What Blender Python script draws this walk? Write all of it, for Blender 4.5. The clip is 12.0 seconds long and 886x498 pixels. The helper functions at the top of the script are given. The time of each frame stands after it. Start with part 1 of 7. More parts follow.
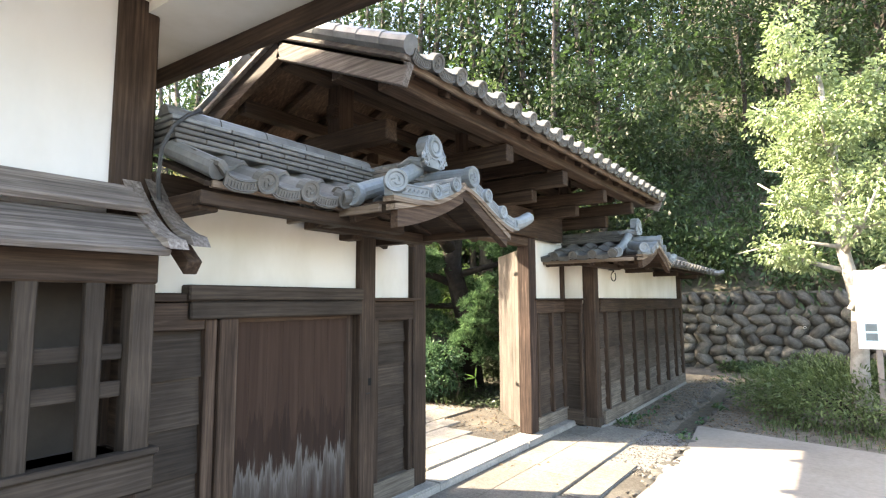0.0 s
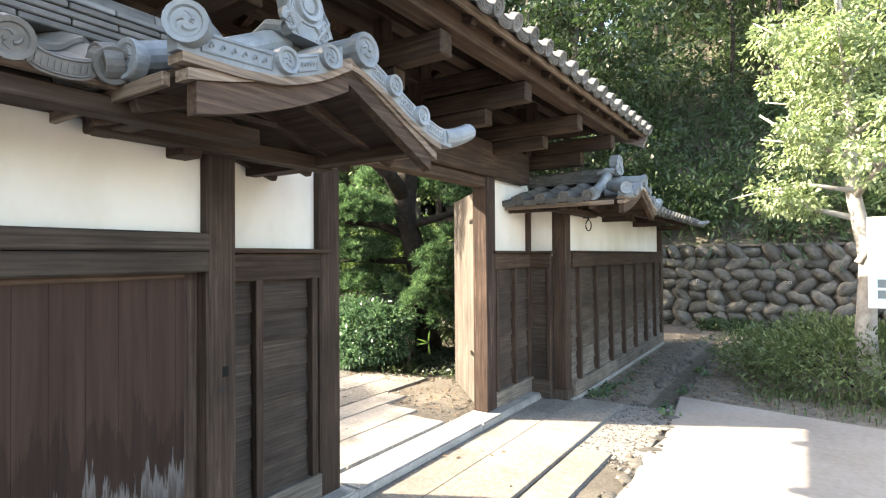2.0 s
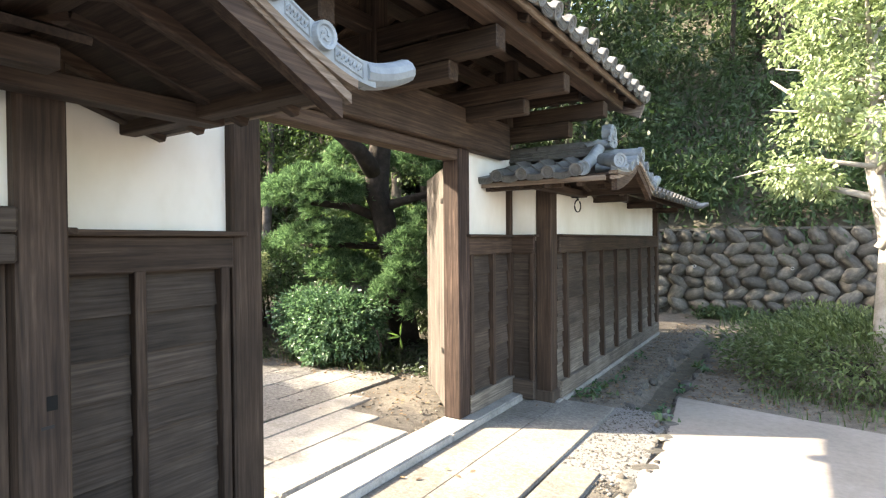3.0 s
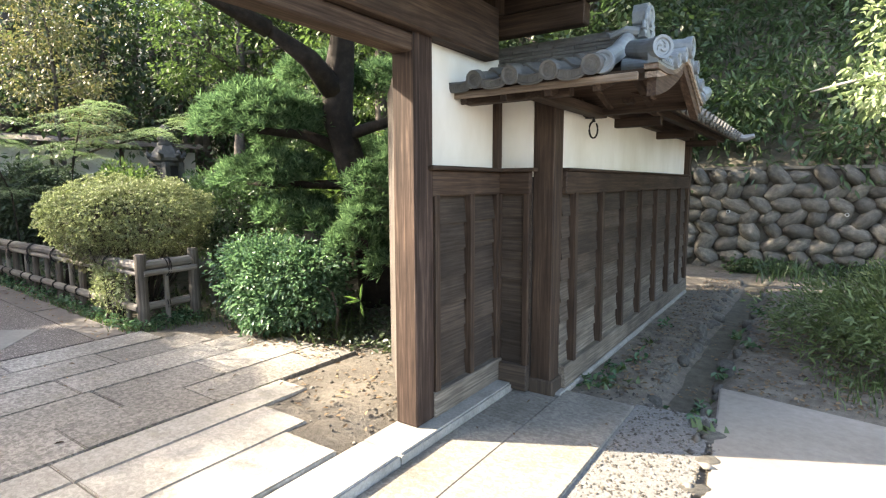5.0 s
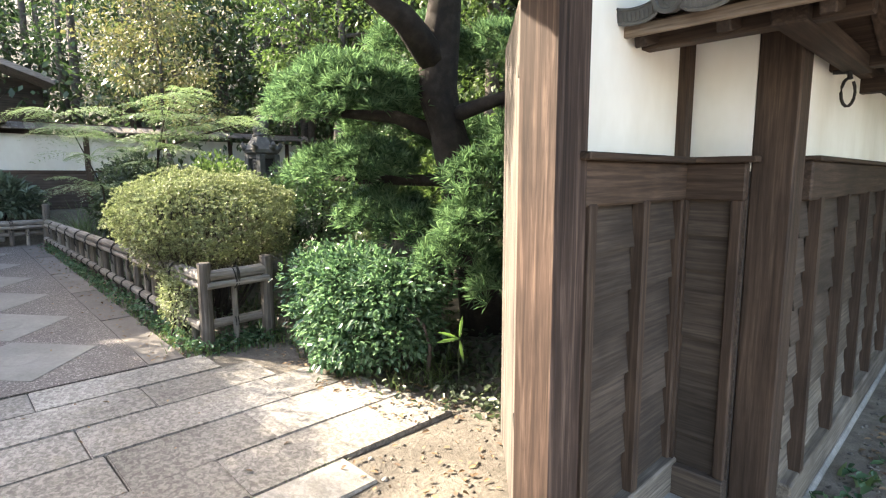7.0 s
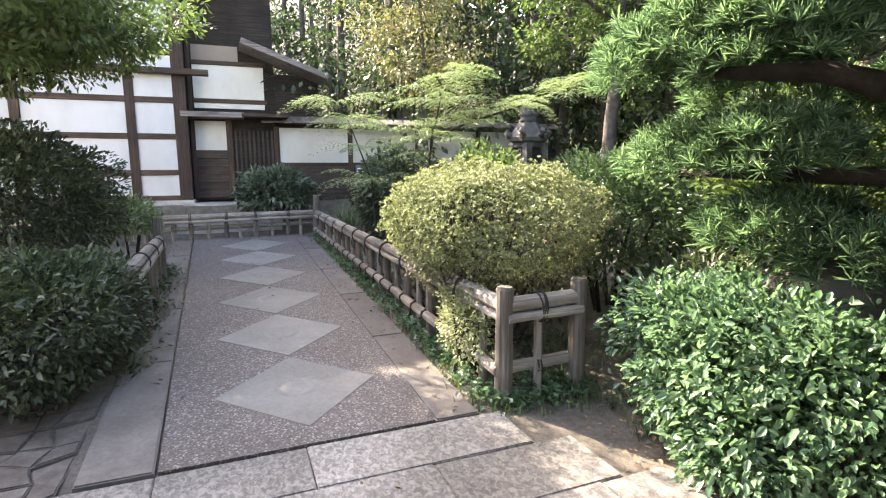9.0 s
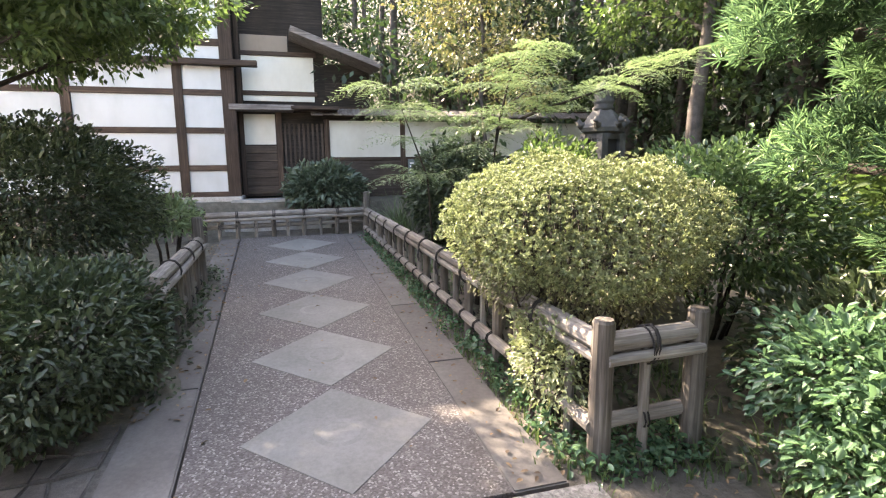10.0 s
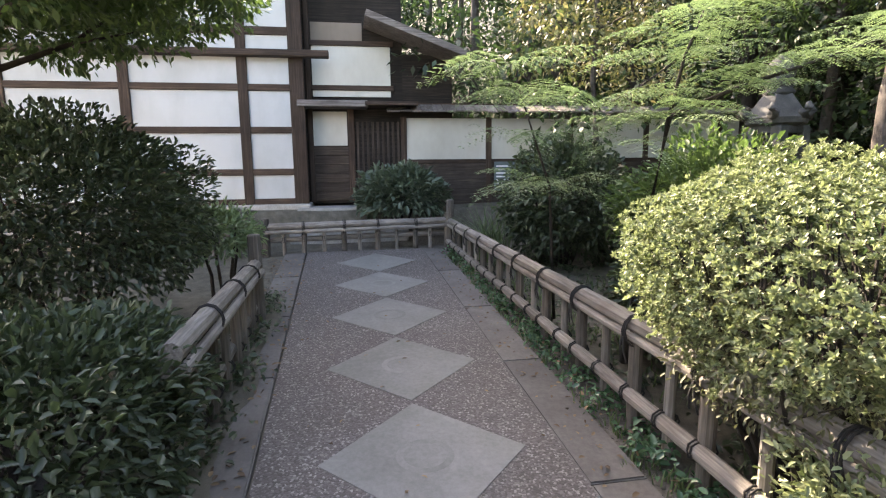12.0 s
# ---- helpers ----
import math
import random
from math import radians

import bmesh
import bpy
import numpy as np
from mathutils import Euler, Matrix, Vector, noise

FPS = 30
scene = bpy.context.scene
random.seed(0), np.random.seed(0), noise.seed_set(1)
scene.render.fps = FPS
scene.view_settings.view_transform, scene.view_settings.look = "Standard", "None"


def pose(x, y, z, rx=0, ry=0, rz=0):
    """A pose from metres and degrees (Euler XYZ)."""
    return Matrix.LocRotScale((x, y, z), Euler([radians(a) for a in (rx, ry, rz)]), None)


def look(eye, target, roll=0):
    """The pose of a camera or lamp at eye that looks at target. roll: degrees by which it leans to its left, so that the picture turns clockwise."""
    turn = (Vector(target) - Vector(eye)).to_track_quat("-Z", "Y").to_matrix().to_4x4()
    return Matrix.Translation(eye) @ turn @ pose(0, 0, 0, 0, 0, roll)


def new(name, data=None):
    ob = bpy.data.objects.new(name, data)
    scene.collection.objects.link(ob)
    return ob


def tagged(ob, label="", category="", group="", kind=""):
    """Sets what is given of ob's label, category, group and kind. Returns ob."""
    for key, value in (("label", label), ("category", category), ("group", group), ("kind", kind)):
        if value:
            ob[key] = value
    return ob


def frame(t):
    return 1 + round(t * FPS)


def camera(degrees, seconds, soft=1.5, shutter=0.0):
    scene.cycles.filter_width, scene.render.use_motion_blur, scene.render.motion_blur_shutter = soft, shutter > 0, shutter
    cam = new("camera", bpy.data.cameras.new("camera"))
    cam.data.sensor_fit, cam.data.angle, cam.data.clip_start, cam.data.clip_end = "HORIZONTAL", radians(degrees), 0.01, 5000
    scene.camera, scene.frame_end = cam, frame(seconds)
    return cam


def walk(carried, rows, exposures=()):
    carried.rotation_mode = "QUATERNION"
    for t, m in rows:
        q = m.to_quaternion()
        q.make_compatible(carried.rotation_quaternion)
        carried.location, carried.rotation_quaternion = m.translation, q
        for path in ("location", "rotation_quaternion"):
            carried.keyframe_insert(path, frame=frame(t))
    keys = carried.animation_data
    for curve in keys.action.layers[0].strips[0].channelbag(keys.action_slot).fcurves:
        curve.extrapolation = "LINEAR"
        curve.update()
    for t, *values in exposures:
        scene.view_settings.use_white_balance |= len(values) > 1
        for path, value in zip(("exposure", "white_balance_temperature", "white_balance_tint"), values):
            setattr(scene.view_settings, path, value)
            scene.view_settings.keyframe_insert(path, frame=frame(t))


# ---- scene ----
cam = camera(79.1, 12.0, 1.2)
PATH = [
    (0, (-0.043, -0.096, 1.585), (-1.216, 1.512, 1.777), -0.2),
    (0.5, (-0.199, 0.128, 1.597), (-1.369, 1.744, 1.737), -0.0),
    (1, (-0.273, 0.411, 1.569), (-1.404, 2.058, 1.657), -0.2),
    (1.5, (-0.326, 0.737, 1.583), (-1.439, 2.398, 1.64), -0.4),
    (2, (-0.421, 1.057, 1.56), (-1.532, 2.719, 1.587), -0.4),
    (2.5, (-0.528, 1.379, 1.568), (-1.633, 3.046, 1.56), -0.2),
    (3, (-0.604, 1.757, 1.557), (-1.698, 3.431, 1.526), -0.4),
    (3.2, (-0.636, 1.872, 1.547), (-1.729, 3.547, 1.504), -0.4),
    (4.8, (-0.991, 2.949, 1.53), (-2.096, 4.599, 1.295), -0.3),
    (5, (-1.066, 3.121, 1.506), (-2.193, 4.755, 1.264), -0.2),
    (5.5, (-1.274, 3.436, 1.541), (-2.424, 5.051, 1.276), -0.0),
    (6, (-1.488, 3.732, 1.516), (-2.683, 5.313, 1.246), 0.0),
    (6.5, (-1.69, 4.011, 1.552), (-3.007, 5.49, 1.278), -0.1),
    (6.7, (-1.769, 4.065, 1.533), (-3.131, 5.505, 1.262), -0.1),
    (8.3, (-3.061, 4.154, 1.539), (-4.77, 5.155, 1.26), -0.5),
    (8.5, (-3.187, 4.177, 1.521), (-4.943, 5.092, 1.242), -0.4),
    (9, (-3.62, 4.184, 1.553), (-5.458, 4.914, 1.253), -0.3),
    (9.5, (-3.975, 4.227, 1.546), (-5.846, 4.86, 1.231), -0.5),
    (10, (-4.341, 4.312, 1.568), (-6.236, 4.867, 1.246), -0.5),
    (10.5, (-4.746, 4.301, 1.558), (-6.658, 4.797, 1.239), -0.4),
    (11, (-5.113, 4.27, 1.571), (-7.037, 4.707, 1.242), -0.4),
    (11.5, (-5.493, 4.274, 1.582), (-7.429, 4.653, 1.254), -0.6),
    (12, (-5.799, 4.217, 1.57), (-7.746, 4.551, 1.261), -0.6),
]
walk(cam, [(t, look(eye, target, roll)) for t, eye, target, roll in PATH],
     exposures=[(0.0, 3.26, 7700, 12), (3.0, 3.18, 7500, 12), (5.5, 3.1, 7400, 12), (6.5, 3.22, 7400, 12), (8.5, 3.62, 7600, 18), (10.5, 3.6, 7900, 19), (11.4, 3.6, 7800, 19), (12.0, 3.28, 7700, 18)])

# ---- world and sun ----
SUN_FROM = Vector((-0.885, -0.465, 0.0)).normalized()
SUN_UP = radians(34.5)
world = bpy.data.worlds.new("sky")
scene.world = world
world.use_nodes = True
wn = world.node_tree
sky = wn.nodes.new("ShaderNodeTexSky")
sky.sky_type, sky.sun_disc, sky.sun_elevation = "NISHITA", False, SUN_UP
sky.sun_rotation = math.atan2(SUN_FROM.x, SUN_FROM.y)
sky.air_density, sky.dust_density = 1.0, 2.5
wn.links.new(sky.outputs[0], wn.nodes["Background"].inputs[0])
wn.nodes["Background"].inputs[1].default_value = 0.15
sun = new("sun", bpy.data.lights.new("sun", "SUN"))
sun.data.energy, sun.data.angle, sun.data.color = 3.2, radians(0.55), (1.0, 0.93, 0.8)
toward = Vector((SUN_FROM.x * math.cos(SUN_UP), SUN_FROM.y * math.cos(SUN_UP), math.sin(SUN_UP)))
sun.matrix_world = look(toward * 40, (0, 0, 0))


# ---- materials ----
def nodes_of(name, rough=0.8, metal=0.0):
    m = bpy.data.materials.new(name)
    m.use_nodes = True
    nt = m.node_tree
    b = nt.nodes["Principled BSDF"]
    b.inputs["Roughness"].default_value, b.inputs["Metallic"].default_value = rough, metal
    return m, nt, b


def ramp(nt, src, stops):
    r = nt.nodes.new("ShaderNodeValToRGB")
    while len(r.color_ramp.elements) < len(stops):
        r.color_ramp.elements.new(0.5)
    for e, (p, c) in zip(r.color_ramp.elements, stops):
        e.position, e.color = p, (*c, 1)
    nt.links.new(src, r.inputs[0])
    return r.outputs[0]


def coords(nt, scale=(1, 1, 1), shuffle=True):
    tc = nt.nodes.new("ShaderNodeTexCoord")
    mp = nt.nodes.new("ShaderNodeMapping")
    mp.inputs["Scale"].default_value = scale
    nt.links.new(tc.outputs["Object"], mp.inputs[0])
    if shuffle:
        oi = nt.nodes.new("ShaderNodeObjectInfo")
        mu = nt.nodes.new("ShaderNodeMath")
        mu.operation = "MULTIPLY"
        mu.inputs[1].default_value = 37.0
        nt.links.new(oi.outputs["Random"], mu.inputs[0])
        nt.links.new(mu.outputs[0], mp.inputs["Location"])
    return mp.outputs[0]


def noise_of(nt, co, scale, detail=5, rough=0.6, dist=0.0):
    n = nt.nodes.new("ShaderNodeTexNoise")
    n.inputs["Scale"].default_value, n.inputs["Detail"].default_value = scale, detail
    n.inputs["Roughness"].default_value, n.inputs["Distortion"].default_value = rough, dist
    nt.links.new(co, n.inputs["Vector"])
    return n.outputs[0]


def mix(nt, fac, a, b, mode="MIX"):
    m = nt.nodes.new("ShaderNodeMix")
    m.data_type, m.blend_type = "RGBA", mode
    if isinstance(fac, float):
        m.inputs[0].default_value = fac
    else:
        nt.links.new(fac, m.inputs[0])
    for i, v in ((6, a), (7, b)):
        if isinstance(v, tuple):
            m.inputs[i].default_value = (*v, 1)
        else:
            nt.links.new(v, m.inputs[i])
    return m.outputs[2]


def bump(nt, b, height, strength=0.3, distance=0.01):
    bp = nt.nodes.new("ShaderNodeBump")
    bp.inputs["Strength"].default_value, bp.inputs["Distance"].default_value = strength, distance
    nt.links.new(height, bp.inputs["Height"])
    nt.links.new(bp.outputs[0], b.inputs["Normal"])


def random_shade(nt, col, low=0.75, high=1.2, island=False):
    src = nt.nodes.new("ShaderNodeNewGeometry" if island else "ShaderNodeObjectInfo")
    out = src.outputs["Random Per Island" if island else "Random"]
    mr = nt.nodes.new("ShaderNodeMapRange")
    mr.inputs[3].default_value, mr.inputs[4].default_value = low, high
    nt.links.new(out, mr.inputs[0])
    hs = nt.nodes.new("ShaderNodeHueSaturation")
    nt.links.new(mr.outputs[0], hs.inputs["Value"])
    nt.links.new(col, hs.inputs["Color"])
    return hs.outputs[0]


def wood(name, axis, dark, mid, light, rough=0.75, worn=0.35):
    """Weathered timber with the grain along one axis (0, 1, 2)."""
    m, nt, b = nodes_of(name, rough)
    b.inputs["Specular IOR Level"].default_value = 0.32
    s = [40.0, 40.0, 40.0]
    s[axis] = 1.5
    co = coords(nt, s)
    grain = noise_of(nt, co, 1.0, 6, 0.65, 0.6)
    s2 = [110.0, 110.0, 110.0]
    s2[axis] = 5.0
    fine = noise_of(nt, coords(nt, s2), 1.0, 3, 0.6)
    patch = noise_of(nt, coords(nt, (2.2, 2.2, 2.2)), 1.0, 4, 0.6)
    c1 = ramp(nt, grain, [(0.3, dark), (0.52, mid), (0.75, light)])
    c2 = ramp(nt, patch, [(0.32, (0.55, 0.53, 0.52)), (0.7, (1.2, 1.18, 1.16))])
    c = mix(nt, 0.85, c1, c2, "MULTIPLY")
    c3 = ramp(nt, fine, [(0.36, (0.55, 0.53, 0.52)), (0.6, (1.2, 1.2, 1.2))])
    c = mix(nt, 0.6, c, c3, "MULTIPLY")
    s3 = [9.0, 9.0, 9.0]
    s3[axis] = 0.8
    wv = nt.nodes.new("ShaderNodeTexWave")
    wv.wave_type, wv.rings_direction = "RINGS", "XYZ"[axis]
    wv.inputs["Scale"].default_value, wv.inputs["Distortion"].default_value = 1.5, 5.0
    wv.inputs["Detail"].default_value, wv.inputs["Detail Scale"].default_value = 3.0, 1.2
    nt.links.new(coords(nt, s3), wv.inputs["Vector"])
    c = mix(nt, 0.34, c, ramp(nt, wv.outputs["Fac"], [(0.1, (0.62, 0.6, 0.58)), (0.5, (1.05, 1.05, 1.05)), (0.9, (1.2, 1.2, 1.2))]), "MULTIPLY")
    c = random_shade(nt, c, 0.78, 1.2)
    nt.links.new(c, b.inputs["Base Color"])
    bump(nt, b, mix(nt, 0.5, grain, fine), 0.55, 0.004)
    return m


DK, MD, LT = (0.027, 0.0165, 0.0108), (0.058, 0.0375, 0.0262), (0.105, 0.074, 0.0540)
W = [wood("dark_timber_" + "xyz"[a], a, DK, MD, LT) for a in range(3)]
WB = [wood("board_timber_" + "xyz"[a], a, (0.043, 0.0322, 0.0245), (0.060, 0.0460, 0.0357), (0.083, 0.0655, 0.0525), 0.8) for a in range(3)]
WS = [wood("silvered_board_" + "xyz"[a], a, (0.085, 0.073, 0.060), (0.155, 0.136, 0.113), (0.24, 0.214, 0.182), 0.8) for a in range(3)]
WR = [wood("red_timber_" + "xyz"[a], a, (0.040, 0.0235, 0.0160), (0.088, 0.056, 0.0385), (0.160, 0.113, 0.083), 0.75) for a in range(3)]
WG = [wood("grey_timber_" + "xyz"[a], a, (0.11, 0.095, 0.085), (0.22, 0.195, 0.18), (0.36, 0.33, 0.30), 0.8) for a in range(3)]
WP = [wood("pale_timber_" + "xyz"[a], a, (0.13, 0.095, 0.07), (0.24, 0.185, 0.14), (0.38, 0.31, 0.25), 0.75) for a in range(3)]

WMID = [wood("half_silvered_board_" + "xyz"[a], a, (0.052, 0.041, 0.032), (0.092, 0.076, 0.061), (0.15, 0.128, 0.107), 0.8) for a in range(3)]
WM = [wood("leaf_timber_" + "xyz"[a], a, (0.072, 0.063, 0.056), (0.125, 0.111, 0.099), (0.20, 0.182, 0.165), 0.8) for a in range(3)]
WPOST = wood("gate_post_timber", 2, (0.018, 0.0105, 0.0075), (0.046, 0.029, 0.022), (0.13, 0.090, 0.071), 0.8)


def plaster_mat(name, base, stain):
    m, nt, b = nodes_of(name, 0.85)
    n1 = noise_of(nt, coords(nt, (1.6, 1.6, 0.9), False), 1.0, 5, 0.62)
    n2 = noise_of(nt, coords(nt, (70, 70, 70), False), 1.0, 3)
    c = ramp(nt, n1, [(0.3, stain), (0.58, base), (0.8, tuple(v * 1.03 for v in base))])
    nt.links.new(c, b.inputs["Base Color"])
    bump(nt, b, n2, 0.12, 0.002)
    return m


PLASTER = plaster_mat("lime_plaster", (0.80, 0.77, 0.70), (0.66, 0.62, 0.53))
# White house plaster, darkened in colour for the shade of big trees.
PLASTER_HOUSE_SHADED = plaster_mat("shaded_white_plaster", (0.48, 0.50, 0.50), (0.40, 0.415, 0.41))
# Cream plaster, its colour lowered for shade as on the house wall.
PLASTER_CREAM_SHADED = plaster_mat("shaded_cream_plaster", (0.55, 0.54, 0.48), (0.45, 0.43, 0.37))
PLASTER_TAN = plaster_mat("tan_plaster", (0.20, 0.165, 0.13), (0.14, 0.115, 0.09))
PLASTER_COOL = plaster_mat("white_plaster", (0.73, 0.73, 0.72), (0.62, 0.62, 0.60))


def tile_mat(name, dark, lite, rough):
    m, nt, b = nodes_of(name, rough)
    n1 = noise_of(nt, coords(nt, (9, 9, 9)), 1.0, 5, 0.65)
    n2 = noise_of(nt, coords(nt, (120, 120, 120)), 1.0, 3)
    c = ramp(nt, n1, [(0.3, dark), (0.7, lite)])
    spots = ramp(nt, noise_of(nt, coords(nt, (28, 28, 28)), 1.0, 3, 0.7), [(0.58, (1, 1, 1)), (0.7, (1.35, 1.33, 1.22))])
    c = mix(nt, 0.5, c, spots, "MULTIPLY")
    c = random_shade(nt, c, 0.78, 1.22)
    nt.links.new(c, b.inputs["Base Color"])
    bump(nt, b, n2, 0.18, 0.002)
    return m


TILE = tile_mat("smoked_clay_tile", (0.12, 0.125, 0.13), (0.24, 0.25, 0.255), 0.42)
TILE_BLUE = tile_mat("new_clay_tile", (0.14, 0.16, 0.172), (0.26, 0.288, 0.305), 0.4)
TILE_OLD = tile_mat("old_clay_tile", (0.075, 0.075, 0.072), (0.17, 0.165, 0.155), 0.6)


def stone_mat(name, dark, mid, lite, scale=6.0, speck=0.0, rough=0.85, depth=0.01, shade=(0.75, 1.2)):
    m, nt, b = nodes_of(name, rough)
    n1 = noise_of(nt, coords(nt, (scale,) * 3), 1.0, 6, 0.65)
    n2 = noise_of(nt, coords(nt, (scale * 14,) * 3), 1.0, 4, 0.7)
    c = ramp(nt, n1, [(0.28, dark), (0.5, mid), (0.74, lite)])
    f = ramp(nt, n2, [(0.35, (0.72, 0.72, 0.72)), (0.65, (1.2, 1.2, 1.2))])
    c = mix(nt, 0.35 + speck, c, f, "MULTIPLY")
    c = random_shade(nt, c, *shade)
    nt.links.new(c, b.inputs["Base Color"])
    bump(nt, b, mix(nt, 0.5, n1, n2), 0.5, depth)
    return m


BOULDER = stone_mat("river_boulder", (0.045, 0.042, 0.036), (0.088, 0.083, 0.072), (0.155, 0.146, 0.126), 5.0, 0.4, 0.85, 0.012, (0.65, 1.35))
GUTTER_STONE = stone_mat("gutter_stone", (0.028, 0.024, 0.019), (0.058, 0.050, 0.041), (0.11, 0.097, 0.08), 14.0, 0.6, 0.95, 0.03)
MORTAR = stone_mat("dark_mortar", (0.04, 0.038, 0.033), (0.075, 0.071, 0.061), (0.12, 0.113, 0.10), 7.0, 0.2)


def hewn_mat(name, dark, mid, lite, chip, shade):
    """Chiselled stone: broad stains, coarse chip marks and fine grain."""
    m, nt, b = nodes_of(name, 0.85)
    broad = noise_of(nt, coords(nt, (1.1, 1.1, 1.1), False), 1.0, 5, 0.6)
    chips = noise_of(nt, coords(nt, (30, 38, 30), False), 1.0, 3, 0.6, 0.8)
    fine = noise_of(nt, coords(nt, (150, 150, 150), False), 1.0, 3, 0.7)
    c = ramp(nt, broad, [(0.3, dark), (0.5, mid), (0.72, lite)])
    c = mix(nt, chip, c, ramp(nt, chips, [(0.38, (0.5, 0.49, 0.47)), (0.5, (0.95, 0.95, 0.95)), (0.62, (1.55, 1.55, 1.53))]), "MULTIPLY")
    c = mix(nt, 0.5, c, ramp(nt, fine, [(0.35, (0.7, 0.7, 0.7)), (0.65, (1.2, 1.2, 1.2))]), "MULTIPLY")
    moss = ramp(nt, noise_of(nt, coords(nt, (3.1, 3.1, 3.1), False), 1.0, 5, 0.7), [(0.6, (0, 0, 0)), (0.75, (0.5, 0.5, 0.5))])
    c = mix(nt, moss, c, (0.16, 0.15, 0.10))
    c = random_shade(nt, c, *shade)
    nt.links.new(c, b.inputs["Base Color"])
    bump(nt, b, mix(nt, 0.3, chips, fine), 0.7, 0.008)
    return m


GRANITE = hewn_mat("pavement_granite", (0.112, 0.106, 0.095), (0.172, 0.164, 0.15), (0.245, 0.235, 0.217), 0.75, (0.8, 1.15))
SLABS = hewn_mat("worn_slab", (0.120, 0.112, 0.098), (0.180, 0.169, 0.150), (0.245, 0.231, 0.208), 0.45, (0.82, 1.12))
SLABS_PALE = hewn_mat("pale_slab", (0.205, 0.195, 0.176), (0.275, 0.262, 0.24), (0.345, 0.331, 0.307), 0.35, (0.88, 1.1))
CONCRETE = stone_mat("concrete", (0.235, 0.207, 0.178), (0.285, 0.255, 0.222), (0.335, 0.303, 0.268), 1.3, 0.05, 0.88, 0.002)
DIAMOND = stone_mat("smooth_flagstone", (0.13, 0.128, 0.115), (0.165, 0.162, 0.148), (0.20, 0.196, 0.181), 2.5, 0.1, 0.75, 0.002, (0.92, 1.08))
CURB = stone_mat("curb_stone", (0.074, 0.066, 0.059), (0.107, 0.097, 0.088), (0.15, 0.138, 0.127), 2.5, 0.25, 0.8, 0.003, (0.9, 1.1))
RUBBLE = stone_mat("rubble_stone", (0.045, 0.038, 0.033), (0.085, 0.074, 0.066), (0.14, 0.125, 0.112), 9.0, 0.5, 0.9, 0.012, (0.75, 1.2))
LANTERN = stone_mat("lantern_stone", (0.03, 0.03, 0.027), (0.06, 0.058, 0.052), (0.11, 0.106, 0.095), 7.0, 0.2)
FOOTING = stone_mat("footing", (0.20, 0.195, 0.18), (0.29, 0.28, 0.26), (0.37, 0.36, 0.34), 4.0, 0.3, 0.9, 0.006)


def pebble_mat():
    m, nt, b = nodes_of("washed_pebbles", 0.7)
    v = nt.nodes.new("ShaderNodeTexVoronoi")
    v.inputs["Scale"].default_value = 95.0
    nt.links.new(coords(nt, (1, 1, 1), False), v.inputs["Vector"])
    sep = nt.nodes.new("ShaderNodeSeparateColor")
    nt.links.new(v.outputs["Color"], sep.inputs[0])
    c = ramp(nt, sep.outputs[0], [(0.0, (0.055, 0.046, 0.042)), (0.6, (0.088, 0.077, 0.071)), (0.86, (0.135, 0.122, 0.113)), (1.0, (0.26, 0.245, 0.23))])
    n1 = noise_of(nt, coords(nt, (1.2, 1.2, 1.2), False), 1.0, 5)
    c = mix(nt, 0.8, c, ramp(nt, n1, [(0.3, (0.7, 0.68, 0.66)), (0.7, (1.1, 1.1, 1.1))]), "MULTIPLY")
    nt.links.new(c, b.inputs["Base Color"])
    inv = nt.nodes.new("ShaderNodeMath")
    inv.operation = "SUBTRACT"
    inv.inputs[0].default_value = 1.0
    nt.links.new(v.outputs["Distance"], inv.inputs[1])
    bump(nt, b, inv.outputs[0], 0.5, 0.004)
    return m


PEBBLE = pebble_mat()


def soil_mat():
    m, nt, b = nodes_of("garden_soil", 0.95)
    n1 = noise_of(nt, coords(nt, (1.7, 1.7, 1.7), False), 1.0, 6, 0.65)
    n2 = noise_of(nt, coords(nt, (34, 34, 34), False), 1.0, 5, 0.7)
    c = ramp(nt, n1, [(0.3, (0.060, 0.053, 0.045)), (0.5, (0.100, 0.091, 0.079)), (0.72, (0.155, 0.143, 0.126))])
    c = mix(nt, 0.75, c, ramp(nt, n2, [(0.32, (0.5, 0.47, 0.42)), (0.66, (1.3, 1.28, 1.22))]), "MULTIPLY")
    nt.links.new(c, b.inputs["Base Color"])
    bump(nt, b, n2, 0.7, 0.02)
    return m


SOIL = soil_mat()
GRAVEL = stone_mat("grey_gravel", (0.13, 0.128, 0.124), (0.22, 0.217, 0.21), (0.33, 0.325, 0.315), 60.0, 0.3, 0.9, 0.012)
LITTERSOIL = stone_mat("gravelly_soil", (0.068, 0.057, 0.044), (0.125, 0.108, 0.087), (0.20, 0.178, 0.147), 9.0, 0.65, 0.95, 0.015)
DARKSOIL = stone_mat("damp_earth", (0.042, 0.038, 0.028), (0.078, 0.07, 0.052), (0.125, 0.112, 0.087), 9.0, 0.2, 0.9, 0.01)


